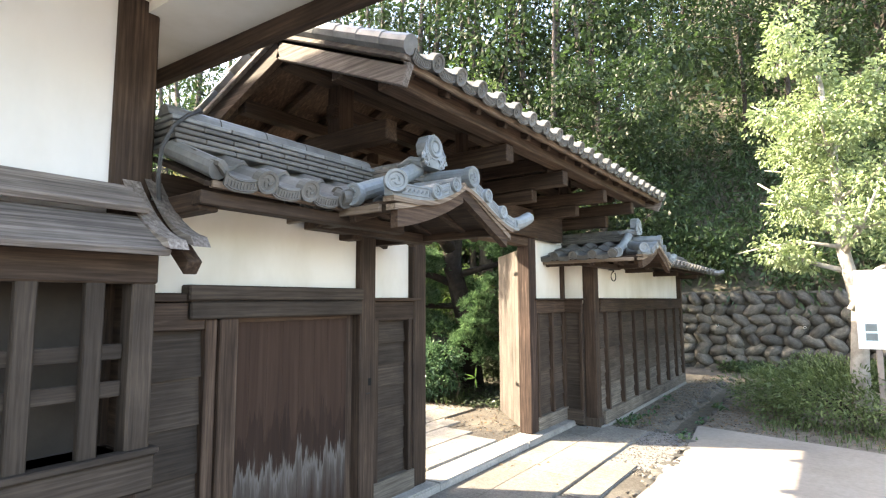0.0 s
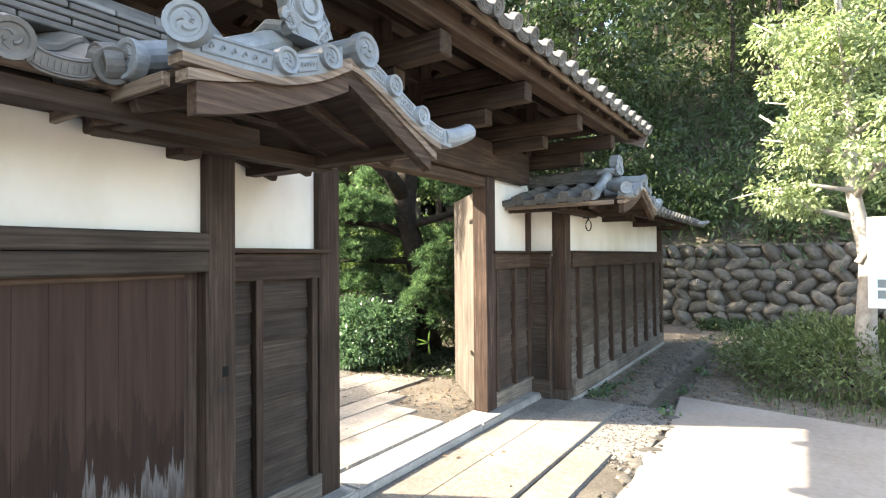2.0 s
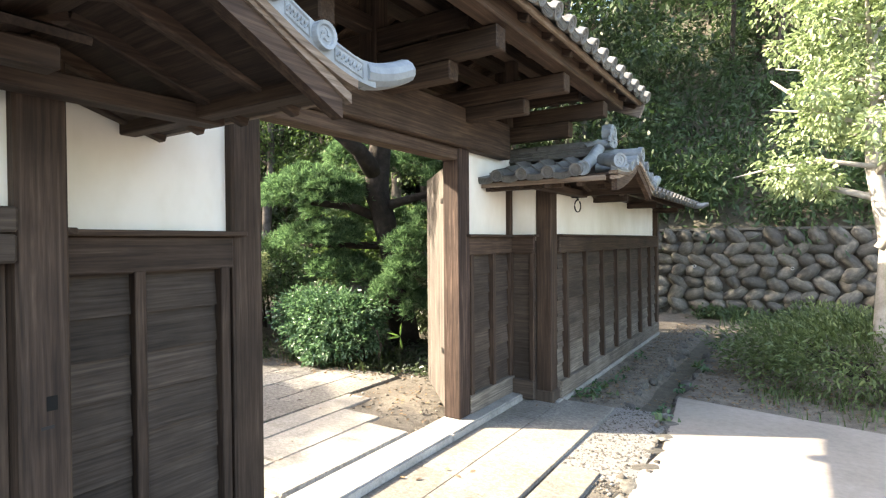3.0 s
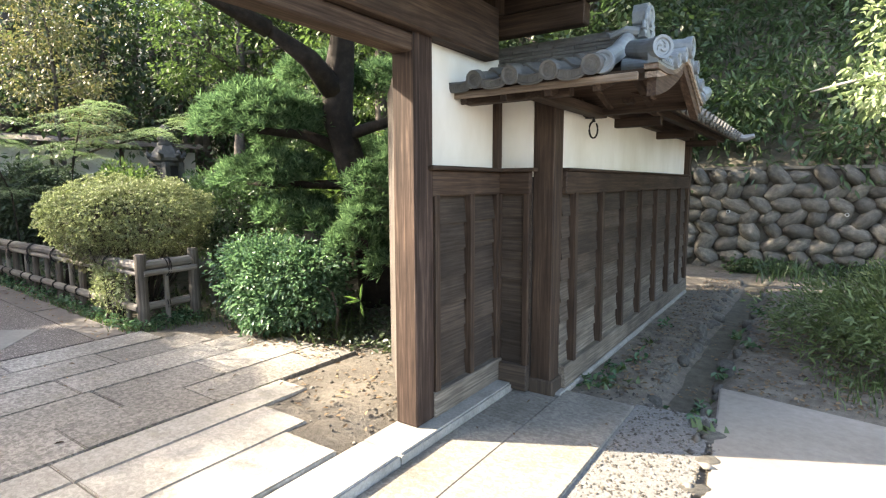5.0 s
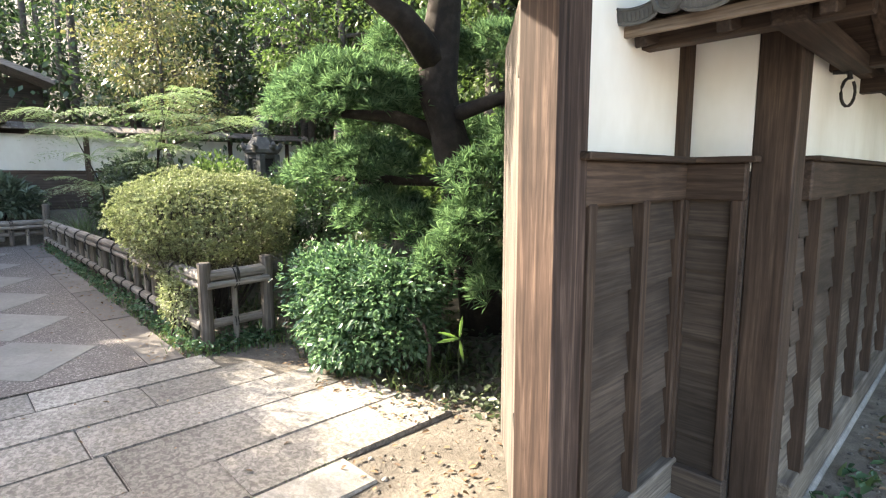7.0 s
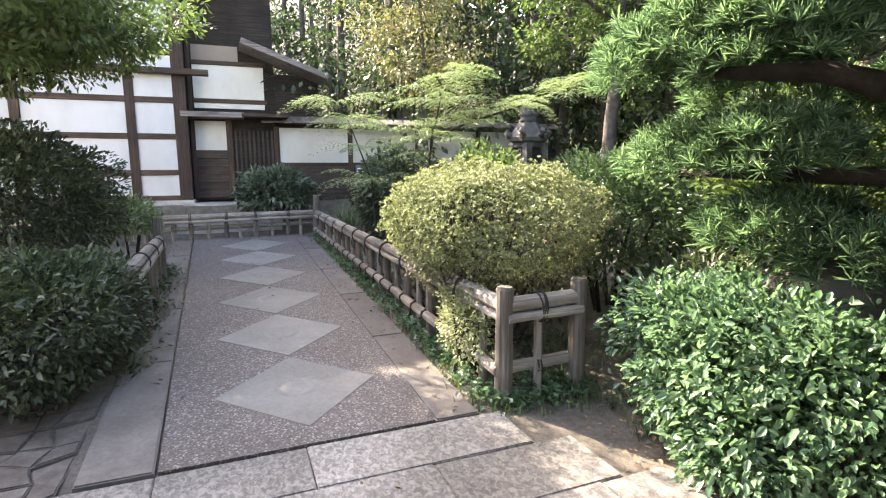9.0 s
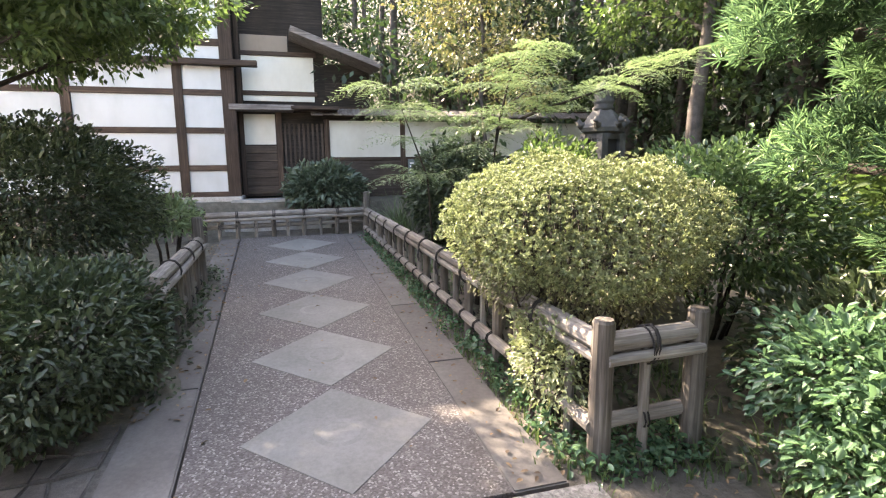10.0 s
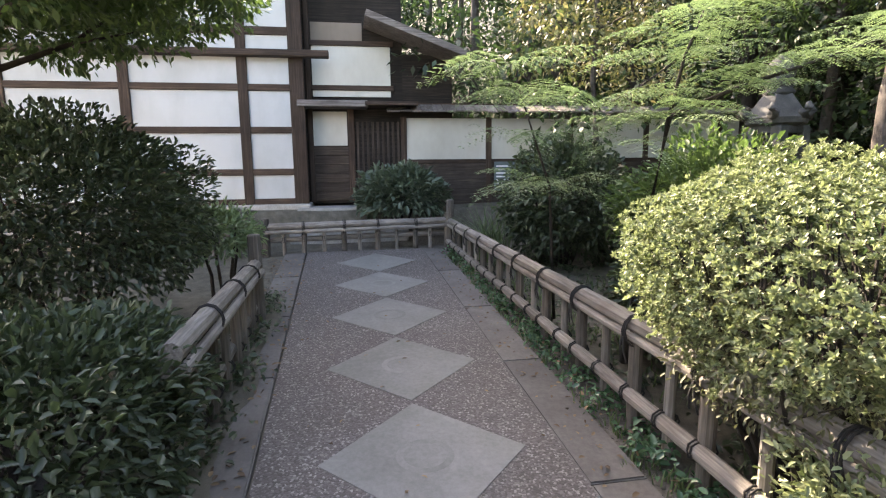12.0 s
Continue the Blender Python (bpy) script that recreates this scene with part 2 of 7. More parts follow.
def leaf_mat(name, dark, lite, rough=0.5, through_light=0.35):
    m, nt, b = nodes_of(name, rough)
    g = nt.nodes.new("ShaderNodeNewGeometry")
    c = ramp(nt, g.outputs["Random Per Island"], [(0.0, dark), (0.55, tuple((p + q) / 2 for p, q in zip(dark, lite))), (1.0, lite)])
    big = noise_of(nt, coords(nt, (1.3, 1.3, 1.3), False), 1.0, 3)
    c = mix(nt, 0.6, c, ramp(nt, big, [(0.32, (0.62, 0.66, 0.6)), (0.68, (1.2, 1.18, 1.1))]), "MULTIPLY")
    nt.links.new(c, b.inputs["Base Color"])
    tr = nt.nodes.new("ShaderNodeBsdfTranslucent")
    tint = mix(nt, 1.0, c, (1.05, 1.15, 0.88), "MULTIPLY")
    nt.links.new(tint, tr.inputs[0])
    ms = nt.nodes.new("ShaderNodeMixShader")
    ms.inputs[0].default_value = through_light
    nt.links.new(b.outputs[0], ms.inputs[1])
    nt.links.new(tr.outputs[0], ms.inputs[2])
    nt.links.new(ms.outputs[0], nt.nodes["Material Output"].inputs[0])
    return m


LEAF_FOREST = leaf_mat("forest_leaf", (0.017, 0.033, 0.0155), (0.055, 0.092, 0.039))
LEAF_BAMBOO = leaf_mat("dwarf_bamboo_leaf", (0.035, 0.065, 0.03), (0.085, 0.14, 0.06))
LEAF_TREE = leaf_mat("pale_tree_leaf", (0.18, 0.235, 0.12), (0.37, 0.44, 0.27), 0.5, 0.36)
LEAF_AZALEA = leaf_mat("azalea_leaf", (0.105, 0.135, 0.066), (0.39, 0.42, 0.25), 0.45, 0.30)
LEAF_SHRUB = leaf_mat("glossy_shrub_leaf", (0.052, 0.112, 0.068), (0.165, 0.27, 0.165), 0.13, 0.38)
LEAF_NEEDLE = leaf_mat("podocarpus_leaf", (0.045, 0.092, 0.056), (0.17, 0.275, 0.155), 0.15, 0.46)
LEAF_LEAFY = leaf_mat("garden_shrub_leaf", (0.045, 0.085, 0.042), (0.13, 0.20, 0.095), 0.3, 0.36)
LEAF_FERN = leaf_mat("silk_tree_leaf", (0.13, 0.19, 0.105), (0.27, 0.35, 0.20), 0.5, 0.3)
LEAF_YELLOW = leaf_mat("turning_leaf", (0.08, 0.11, 0.05), (0.25, 0.215, 0.115), 0.5, 0.3)
LEAF_MAPLE = leaf_mat("maple_leaf", (0.05, 0.085, 0.03), (0.115, 0.17, 0.06), 0.5, 0.45)
LEAF_BUSH = leaf_mat("feathery_leaf", (0.07, 0.105, 0.042), (0.18, 0.235, 0.10), 0.5, 0.3)
LEAF_DARK = leaf_mat("dark_shrub_leaf", (0.034, 0.052, 0.03), (0.095, 0.125, 0.068), 0.38, 0.3)
LEAF_BLUE = leaf_mat("blue_green_leaf", (0.07, 0.10, 0.07), (0.17, 0.215, 0.155), 0.4, 0.25)
# Brown-green leaves of the azalea's twiggy skirt, darkened for the shade below the mound.
LEAF_TWIG_SHADED = leaf_mat("shaded_azalea_leaf", (0.06, 0.065, 0.035), (0.15, 0.145, 0.08), 0.6, 0.2)
LEAF_GRASS = leaf_mat("grass_blade", (0.05, 0.085, 0.03), (0.14, 0.2, 0.08), 0.45, 0.35)
LEAF_LITTER = leaf_mat("fallen_leaf", (0.075, 0.045, 0.026), (0.25, 0.165, 0.095), 0.75, 0.1)
BARK_PALE = stone_mat("pale_bark", (0.22, 0.205, 0.18), (0.36, 0.34, 0.31), (0.50, 0.48, 0.44), 9.0, 0.1)
BARK = stone_mat("dark_bark", (0.013, 0.010, 0.008), (0.028, 0.021, 0.016), (0.06, 0.047, 0.037), 11.0, 0.5, 0.95, 0.04)
BARK_FOREST = stone_mat("forest_bark", (0.035, 0.029, 0.024), (0.072, 0.060, 0.051), (0.13, 0.11, 0.094), 8.0, 0.2, 0.95, 0.02)


def plain(name, col, rough=0.6, metal=0.0, vary=0.15):
    m, nt, b = nodes_of(name, rough, metal)
    n = noise_of(nt, coords(nt, (12, 12, 12)), 1.0, 4)
    c = ramp(nt, n, [(0.3, tuple(v * (1 - vary) for v in col)), (0.7, tuple(min(1, v * (1 + vary)) for v in col))])
    nt.links.new(c, b.inputs["Base Color"])
    return m


IRON = plain("black_iron", (0.025, 0.023, 0.022), 0.5, 0.7)
RUBBER = plain("cable_rubber", (0.05, 0.052, 0.055), 0.5)
SIGN_WHITE = plain("sign_board", (0.80, 0.80, 0.80), 0.4, 0, 0.02)
SIGN_PALE = plain("sign_print_pale", (0.45, 0.62, 0.66), 0.4)
LEAF_SPROUT = leaf_mat("sprout_leaf", (0.14, 0.25, 0.07), (0.2, 0.34, 0.1), 0.4, 0.4)
SIGN_DARK = plain("sign_print_dark", (0.10, 0.13, 0.14), 0.4)
POST_WOOD = plain("sign_post", (0.22, 0.19, 0.17), 0.7)
PIPE = plain("drain_pipe", (0.55, 0.55, 0.54), 0.5)
TIE = plain("palm_rope", (0.018, 0.016, 0.015), 0.9)
POLE = [wood("log_pole_" + "xyz"[a], a, (0.185, 0.168, 0.149), (0.225, 0.206, 0.184), (0.285, 0.264, 0.24), 0.75) for a in range(3)]
STAKE = [wood("stake_" + "xyz"[a], a, (0.07, 0.06, 0.05), (0.13, 0.115, 0.10), (0.21, 0.19, 0.17), 0.8) for a in range(3)]
# Near-black boards: shade on the entrance walls is put into their colour.
SHADED_BOARD = wood("shaded_board", 1, (0.012, 0.0095, 0.0075), (0.024, 0.019, 0.015), (0.042, 0.034, 0.028), 0.85)
HOLE_SHADE = plain("bolt_hole_shade", (0.004, 0.0035, 0.003), 1.0)
# Near-black colour that stands in for shade behind boards and inside hollows.
BLACK = plain("inside_shade", (0.02, 0.018, 0.017), 0.9)


def loose_pebble_mat():
    m, nt, b = nodes_of("loose_pebble", 0.9)
    g = nt.nodes.new("ShaderNodeNewGeometry")
    c = ramp(nt, g.outputs["Random Per Island"], [(0.0, (0.05, 0.045, 0.038)), (0.7, (0.11, 0.10, 0.087)), (1.0, (0.24, 0.225, 0.20))])
    nt.links.new(c, b.inputs["Base Color"])
    bump(nt, b, noise_of(nt, coords(nt, (90, 90, 90), False), 1.0, 3), 0.3, 0.003)
    return m


PEBBLES_LOOSE = loose_pebble_mat()


def door_mat():
    """Door planks with a pale water stain along the foot."""
    m, nt, b = nodes_of("stained_plank", 0.75)
    b.inputs["Specular IOR Level"].default_value = 0.25
    co = coords(nt, (20, 20, 0.9), False)
    g = noise_of(nt, co, 1.0, 6, 0.65, 0.4)
    c = ramp(nt, g, [(0.3, (0.028, 0.0145, 0.0098)), (0.52, (0.045, 0.0245, 0.0165)), (0.75, (0.062, 0.036, 0.025))])
    tc = nt.nodes.new("ShaderNodeTexCoord")
    sx = nt.nodes.new("ShaderNodeSeparateXYZ")
    nt.links.new(tc.outputs["Object"], sx.inputs[0])
    streak = noise_of(nt, coords(nt, (16, 16, 1.3), False), 1.0, 5, 0.7)
    ad = nt.nodes.new("ShaderNodeMath")
    ad.operation = "MULTIPLY_ADD"
    ad.inputs[1].default_value, ad.inputs[2].default_value = 0.85, 0.58
    nt.links.new(streak, ad.inputs[0])
    gap = nt.nodes.new("ShaderNodeMath")
    gap.operation = "SUBTRACT"
    nt.links.new(ad.outputs[0], gap.inputs[0])
    nt.links.new(sx.outputs["Z"], gap.inputs[1])
    wet = ramp(nt, gap.outputs[0], [(0.29, (0, 0, 0)), (0.33, (0.75, 0.75, 0.75)), (0.42, (0.3, 0.3, 0.3)), (0.6, (0.05, 0.05, 0.05))])
    damp = ramp(nt, gap.outputs[0], [(0.08, (1, 1, 1)), (0.12, (0.62, 0.6, 0.6)), (0.7, (0.7, 0.68, 0.66))])
    c = mix(nt, 1.0, c, damp, "MULTIPLY")
    c = mix(nt, wet, c, (0.16, 0.148, 0.135))
    nt.links.new(c, b.inputs["Base Color"])
    bump(nt, b, g, 0.4, 0.003)
    return m


STAINED = door_mat()


# ---- builders ----
def thing(name, at, label, category, group="", kind=""):
    ob = new(name)
    ob.location = at
    ob.empty_display_size = 0.1
    return tagged(ob, label, category, group, kind)


def link_mesh(name, me, mat, parent=None, label="", m=None):
    ob = new(name, me)
    if mat is not None and not me.materials:
        me.materials.append(mat)
    if parent is not None:
        ob.parent = parent
        if parent.data is None:
            ob.matrix_parent_inverse = Matrix.Translation(-parent.location)
    if m is not None:
        ob.matrix_basis = m
    if label:
        ob["label"] = label
    return ob


def mesh_of(bm, name="mesh", smooth=False):
    bmesh.ops.recalc_face_normals(bm, faces=bm.faces)
    me = bpy.data.meshes.new(name)
    bm.to_mesh(me)
    bm.free()
    if smooth:
        me.polygons.foreach_set("use_smooth", [True] * len(me.polygons))
    return me


def part(name, bm, mat, parent=None, label="", smooth=False):
    return link_mesh(name, mesh_of(bm, name, smooth), mat, parent, label)


def box_into(bm, x0, x1, y0, y1, z0, z1, bev=0.006):
    r = bmesh.ops.create_cube(bm, size=1.0)
    vs = r["verts"]
    for v in vs:
        v.co = Vector((x0 if v.co.x < 0 else x1, y0 if v.co.y < 0 else y1, z0 if v.co.z < 0 else z1))
    if bev:
        es = list({e for v in vs for e in v.link_edges})
        bmesh.ops.bevel(bm, geom=es, offset=bev, segments=1, affect="EDGES", clamp_overlap=True)


def box(x0, x1, y0, y1, z0, z1, bev=0.006):
    bm = bmesh.new()
    box_into(bm, x0, x1, y0, y1, z0, z1, bev)
    return bm


def axes(origin, u, v):
    """A pose with local x along u and local y along v."""
    u = Vector(u).normalized()
    n = u.cross(Vector(v)).normalized()
    v = n.cross(u)
    return Matrix.Translation(origin) @ Matrix((u, v, n)).transposed().to_4x4()


def bar(p, q, w, h, bev=0.005, up=(0, 0, 1)):
    """A squared timber from p to q."""
    p, q = Vector(p), Vector(q)
    bm = box(0, (q - p).length, -w / 2, w / 2, -h / 2, h / 2, bev)
    u = (q - p).normalized()
    side = Vector(up).cross(u)
    bmesh.ops.transform(bm, matrix=axes(p, u, side), verts=bm.verts)
    return bm


def tube_into(bm, pts, radii, seg=8, cap=True):
    pts = [Vector(p) for p in pts]
    rings = []
    for i, p in enumerate(pts):
        d = (pts[min(i + 1, len(pts) - 1)] - pts[max(i - 1, 0)]).normalized()
        a = d.cross(Vector((0, 0, 1)))
        if a.length < 0.15:
            a = d.cross(Vector((1, 0, 0)))
        a.normalize()
        b = d.cross(a)
        r = radii[i] if hasattr(radii, "__len__") else radii
        rings.append([bm.verts.new(p + (a * math.cos(k * 2 * math.pi / seg) + b * math.sin(k * 2 * math.pi / seg)) * r) for k in range(seg)])
    for r0, r1 in zip(rings, rings[1:]):
        for k in range(seg):
            bm.faces.new((r0[k], r0[(k + 1) % seg], r1[(k + 1) % seg], r1[k]))
    if cap:
        bm.faces.new(rings[0][::-1])
        bm.faces.new(rings[-1])


def tube(pts, radii, seg=8):
    bm = bmesh.new()
    tube_into(bm, pts, radii, seg)
    return bm


def revolve_into(bm, profile, m, seg=16):
    """Profile rows (radius, height) turned about local z, laid by m."""
    rings = []
    for r, z in profile:
        if r < 1e-5:
            rings.append([bm.verts.new(m @ Vector((0, 0, z)))])
        else:
            rings.append([bm.verts.new(m @ Vector((r * math.cos(k * 2 * math.pi / seg), r * math.sin(k * 2 * math.pi / seg), z))) for k in range(seg)])
    for a, b in zip(rings, rings[1:]):
        for k in range(seg):
            j = (k + 1) % seg
            if len(a) == 1 and len(b) > 1:
                bm.faces.new((a[0], b[k], b[j]))
            elif len(b) == 1 and len(a) > 1:
                bm.faces.new((a[k], a[j], b[0]))
            elif len(a) > 1:
                bm.faces.new((a[k], a[j], b[j], b[k]))


def revolve(profile, m, seg=16):
    bm = bmesh.new()
    revolve_into(bm, profile, m, seg)
    return bm


def disc_into(bm, m, r, depth=0.03):
    """A round tile end with a raised rim and a three-comma swirl; local z points out of its face."""
    revolve_into(bm, [(0, 0.002), (0.66 * r, 0.002), (0.74 * r, 0.009), (0.97 * r, 0.011), (r, 0.006), (r, -depth), (0, -depth)], m, 18)
    for k in range(3):
        a0 = k * 2.094
        pts, rad = [], []
        for j in range(5):
            a, rr = a0 + j * 0.42, r * (0.22 + 0.075 * j)
            pts.append(m @ Vector((rr * math.cos(a), rr * math.sin(a), 0.003)))
            rad.append(r * (0.13 - 0.025 * j))
        tube_into(bm, pts, rad, 5)


def sweep_into(bm, outline, path, width_dir=None):
    """Solid of one closed outline moved along frames (poses)."""
    rings = [[bm.verts.new(m @ Vector((x, y, 0))) for x, y in outline] for m in path]
    n = len(outline)
    for a, b in zip(rings, rings[1:]):
        for k in range(n):
            bm.faces.new((a[k], a[(k + 1) % n], b[(k + 1) % n], b[k]))
    bm.faces.new(rings[0][::-1])
    bm.faces.new(rings[-1])


def arrays_mesh(name, verts, faces):
    """A mesh from numpy arrays: verts (n, 3), faces (m, k)."""
    me = bpy.data.meshes.new(name)
    k = faces.shape[1]
    me.vertices.add(len(verts))
    me.vertices.foreach_set("co", np.ascontiguousarray(verts, dtype=np.float32).ravel())
    me.loops.add(faces.size)
    me.loops.foreach_set("vertex_index", np.ascontiguousarray(faces, dtype=np.int32).ravel())
    me.polygons.add(len(faces))
    me.polygons.foreach_set("loop_start", np.arange(0, faces.size, k, dtype=np.int32))
    me.polygons.foreach_set("loop_total", np.full(len(faces), k, dtype=np.int32))
    me.update(calc_edges=True)
    me.validate()
    return me


def unit(v):
    return v / np.maximum(np.linalg.norm(v, axis=-1, keepdims=True), 1e-9)


def leaf_verts(pos, along, up, length, width, fold=0.25):
    """Folded oval leaves: six points and two quads each."""
    a, s = unit(along), unit(np.cross(along, up))
    n = unit(np.cross(s, a))
    L, Wd = length[:, None], width[:, None]
    rise = n * Wd * fold
    l1, r1 = pos + a * L * 0.28 - s * Wd * 0.44 + rise, pos + a * L * 0.28 + s * Wd * 0.44 + rise
    l2, r2 = pos + a * L * 0.70 - s * Wd * 0.42 + rise, pos + a * L * 0.70 + s * Wd * 0.42 + rise
    tip = pos + a * L - n * L * 0.10
    v = np.stack([pos, l1, l2, tip, r2, r1], 1).reshape(-1, 3)
    i = np.arange(len(pos))[:, None] * 6
    f = np.stack([np.concatenate([i, i + 3, i + 2, i + 1], 1), np.concatenate([i, i + 5, i + 4, i + 3], 1)], 1).reshape(-1, 4)
    return v, f


def rosettes(rng, pos, axis, per, length, width, open_angle=0.9, fold=0.2):
    """Tufts of leaves that fan out round each tuft's axis."""
    n = len(pos)
    axis = unit(axis)
    ref = unit(np.cross(axis, rng.normal(size=(n, 3))))
    oth = np.cross(axis, ref)
    p, ax, e1, e2 = (np.repeat(q, per, 0) for q in (pos, axis, ref, oth))
    k = np.tile(np.arange(per), n)
    ang = k * 2.4 + rng.random(n * per) * 0.6
    tilt = open_angle * (0.25 + 0.75 * (k + 0.5) / per) + rng.normal(size=n * per) * 0.12
    rad = e1 * np.cos(ang)[:, None] + e2 * np.sin(ang)[:, None]
    along = ax * np.cos(tilt)[:, None] + rad * np.sin(tilt)[:, None]
    up = ax * np.sin(tilt)[:, None] - rad * np.cos(tilt)[:, None] * 0.4 + ax * 0.3
    ln = length * (0.7 + 0.6 * rng.random(n * per))
    return leaf_verts(p, along, up, ln, ln * width, fold)


def flat_leaves(pos, along, up, length, width):
    """Single rhombic leaves, for far foliage."""
    a, s = unit(along), unit(np.cross(along, up))
    L, Wd = length[:, None], width[:, None]
    v = np.stack([pos, pos + a * L * 0.45 - s * Wd * 0.5, pos + a * L, pos + a * L * 0.45 + s * Wd * 0.5], 1).reshape(-1, 3)
    f = np.arange(len(pos) * 4).reshape(-1, 4)
    return v, f


def clumps(rng, centres, radius, per, flat=0.75):
    """Points spread in soft clumps round the centres, with the way out from each clump."""
    c = np.repeat(centres, per, 0)
    r = np.repeat(radius, per) if hasattr(radius, "__len__") else np.full(len(c), radius)
    d = unit(rng.normal(size=c.shape))
    rad = r * (0.35 + 0.65 * rng.random(len(c)) ** 0.5)
    off = d * rad[:, None]
    off[:, 2] *= flat
    return c + off, d


def leaf_mesh(name, rng, pos, out, size, slim=0.5, droop=0.3, up_bias=0.5, folded=True):
    n = len(pos)
    along = out + rng.normal(size=(n, 3)) * 0.6
    along[:, 2] -= droop
    up = rng.normal(size=(n, 3)) * 0.5
    up[:, 2] += up_bias + 0.6
    ln = size * (0.65 + 0.7 * rng.random(n))
    v, f = (leaf_verts if folded else flat_leaves)(pos, along, up, ln, ln * slim)
    return arrays_mesh(name, v, f)


def ellipsoid_shell(rng, n, centre, radii, inner=0.75, low=-1.0, lump=0.12):
    d = unit(rng.normal(size=(n * 2, 3)))
    d = d[d[:, 2] > low][:n]
    bump_r = 1 + lump * np.array([noise.noise(Vector(q * 2.2) + Vector(centre)) for q in d])
    r = (inner + (1 - inner) * rng.random(len(d))) * bump_r
    return np.array(centre) + d * r[:, None] * np.array(radii), d


# ---- ground ----
def smooth(a, b, v):
    t = min(1.0, max(0.0, (v - a) / (b - a)))
    return t * t * (3 - 2 * t)


def ground_z(x, y):
    inside = 1 - smooth(-3.35, -3.0, x)
    z = inside * (0.085 + 0.037 * max(0.0, min(-6.3 - x, 7.4)) - (0.0 if x > -4.2 else 0.015))
    z += 0.55 * smooth(13.95, 14.45, -x)
    # garden beds rise a little beside the path
    if x < -3.4:
        z += 0.12 * smooth(6.3, 8.5, y) + 0.1 * smooth(-3.0, -1.5, -y)
    # soil washed over the kerb below the shrubs
    z += 0.06 * smooth(3.0, 3.2, y) * (1 - smooth(3.5, 3.66, y + 0.04 * math.sin(x * 5.0))) * smooth(7.4, 7.9, -x) * (1 - smooth(11.2, 11.6, -x))
    # hill behind the boulder wall
    z += (1.78 * smooth(14.0, 14.25, y) + 0.85 * max(0.0, min(y - 14.2, 26))) * smooth(-14.0, -6.0, x)
    z += 0.5 * max(0.0, min(-x - 21.0, 30))
    # gutter beside the right wall
    if x > -2.4:
        g = smooth(-1.95, -1.86, x) * (1 - smooth(-1.62, -1.53, x)) * smooth(6.6, 6.9, y) * (1 - smooth(12.6, 13.0, y))
        z -= 0.10 * g
        z -= 0.02 * (1 - smooth(7.3, 7.6, y)) * smooth(-1.55, -1.4, x)
    z += 0.012 * noise.noise(Vector((x * 1.7, y * 1.7, 0))) + 0.006 * noise.noise(Vector((x * 7, y * 7, 3)))
    return z


def build_ground():
    xs = np.concatenate([np.array([-400, -150, -80, -50, -38, -30, -25, -22, -20, -18.5, -17]), np.arange(-16, 2.01, 0.1), np.array([2.5, 3.5, 5, 8, 14, 30, 70, 150, 400])])
    ys = np.concatenate([np.array([-400, -150, -70, -30, -14, -8, -5, -3, -1.5]), np.arange(-0.8, 15.01, 0.1), np.array([15.6, 16.5, 18, 20, 23, 27, 32, 38, 45, 60, 100, 200, 400])])
    v = np.array([(x, y, ground_z(x, y)) for y in ys for x in xs])
    nx = len(xs)
    i = (np.arange(len(ys) - 1)[:, None] * nx + np.arange(nx - 1)[None]).ravel()[:, None]
    f = np.concatenate([i, i + 1, i + nx + 1, i + nx], 1)
    me = arrays_mesh("ground", v, f)
    me.polygons.foreach_set("use_smooth", [True] * len(me.polygons))
    me.materials.append(SOIL)
    me.materials.append(DARKSOIL)
    me.materials.append(LITTERSOIL)
    cx = (v[f[:, 0], 0] + v[f[:, 2], 0]) / 2
    cy = (v[f[:, 0], 1] + v[f[:, 2], 1]) / 2
    wob = 0.25 * np.sin(cx * 2.1) + 0.2 * np.sin(cy * 2.7 + cx)
    dark = (cy > 13.2 + wob) | ((cx < -3.6) & (cy > 6.55 + wob)) | ((cx < -7.4) & (cy < 3.75)) | (cx < -14.2) | ((cx < -6.6) & (cy > 5.75))
    me.polygons.foreach_set("material_index", np.where(dark, 1, np.where((cx > -2.9) & (cy > 6.5) & (cy < 13.5), 2, 0)).astype(np.int32))
    ob = link_mesh("ground", me, None)
    tagged(ob, "bare brown garden soil sloping up to a hill", "ground", kind="structure")


build_ground()


def slab_poly(pts, top, thick, bev=0.01):
    """A slab on a corner list, with worn upper edges."""
    bm = bmesh.new()
    vs = [bm.verts.new((x, y, top(x, y) if callable(top) else top)) for x, y in pts]
    face = bm.faces.new(vs)
    r = bmesh.ops.extrude_face_region(bm, geom=[face])
    up = [v for v in r["geom"] if isinstance(v, bmesh.types.BMVert)]
    for v in vs:
        v.co.z -= thick
    bm.normal_update()
    tops = {e for v in up for e in v.link_edges if all(w in up for w in e.verts)}
    if bev:
        bmesh.ops.bevel(bm, geom=list(tops), offset=bev, segments=2, affect="EDGES", clamp_overlap=True)
    return bm


def ragged(x0, x1, y0, y1, rng, amp=0.012):
    return [(x0 + rng.uniform(-amp, amp), y0 + rng.uniform(-amp, amp)), (x1 + rng.uniform(-amp, amp), y0 + rng.uniform(-amp, amp)),
            (x1 + rng.uniform(-amp, amp), y1 + rng.uniform(-amp, amp)), (x0 + rng.uniform(-amp, amp), y1 + rng.uniform(-amp, amp))]


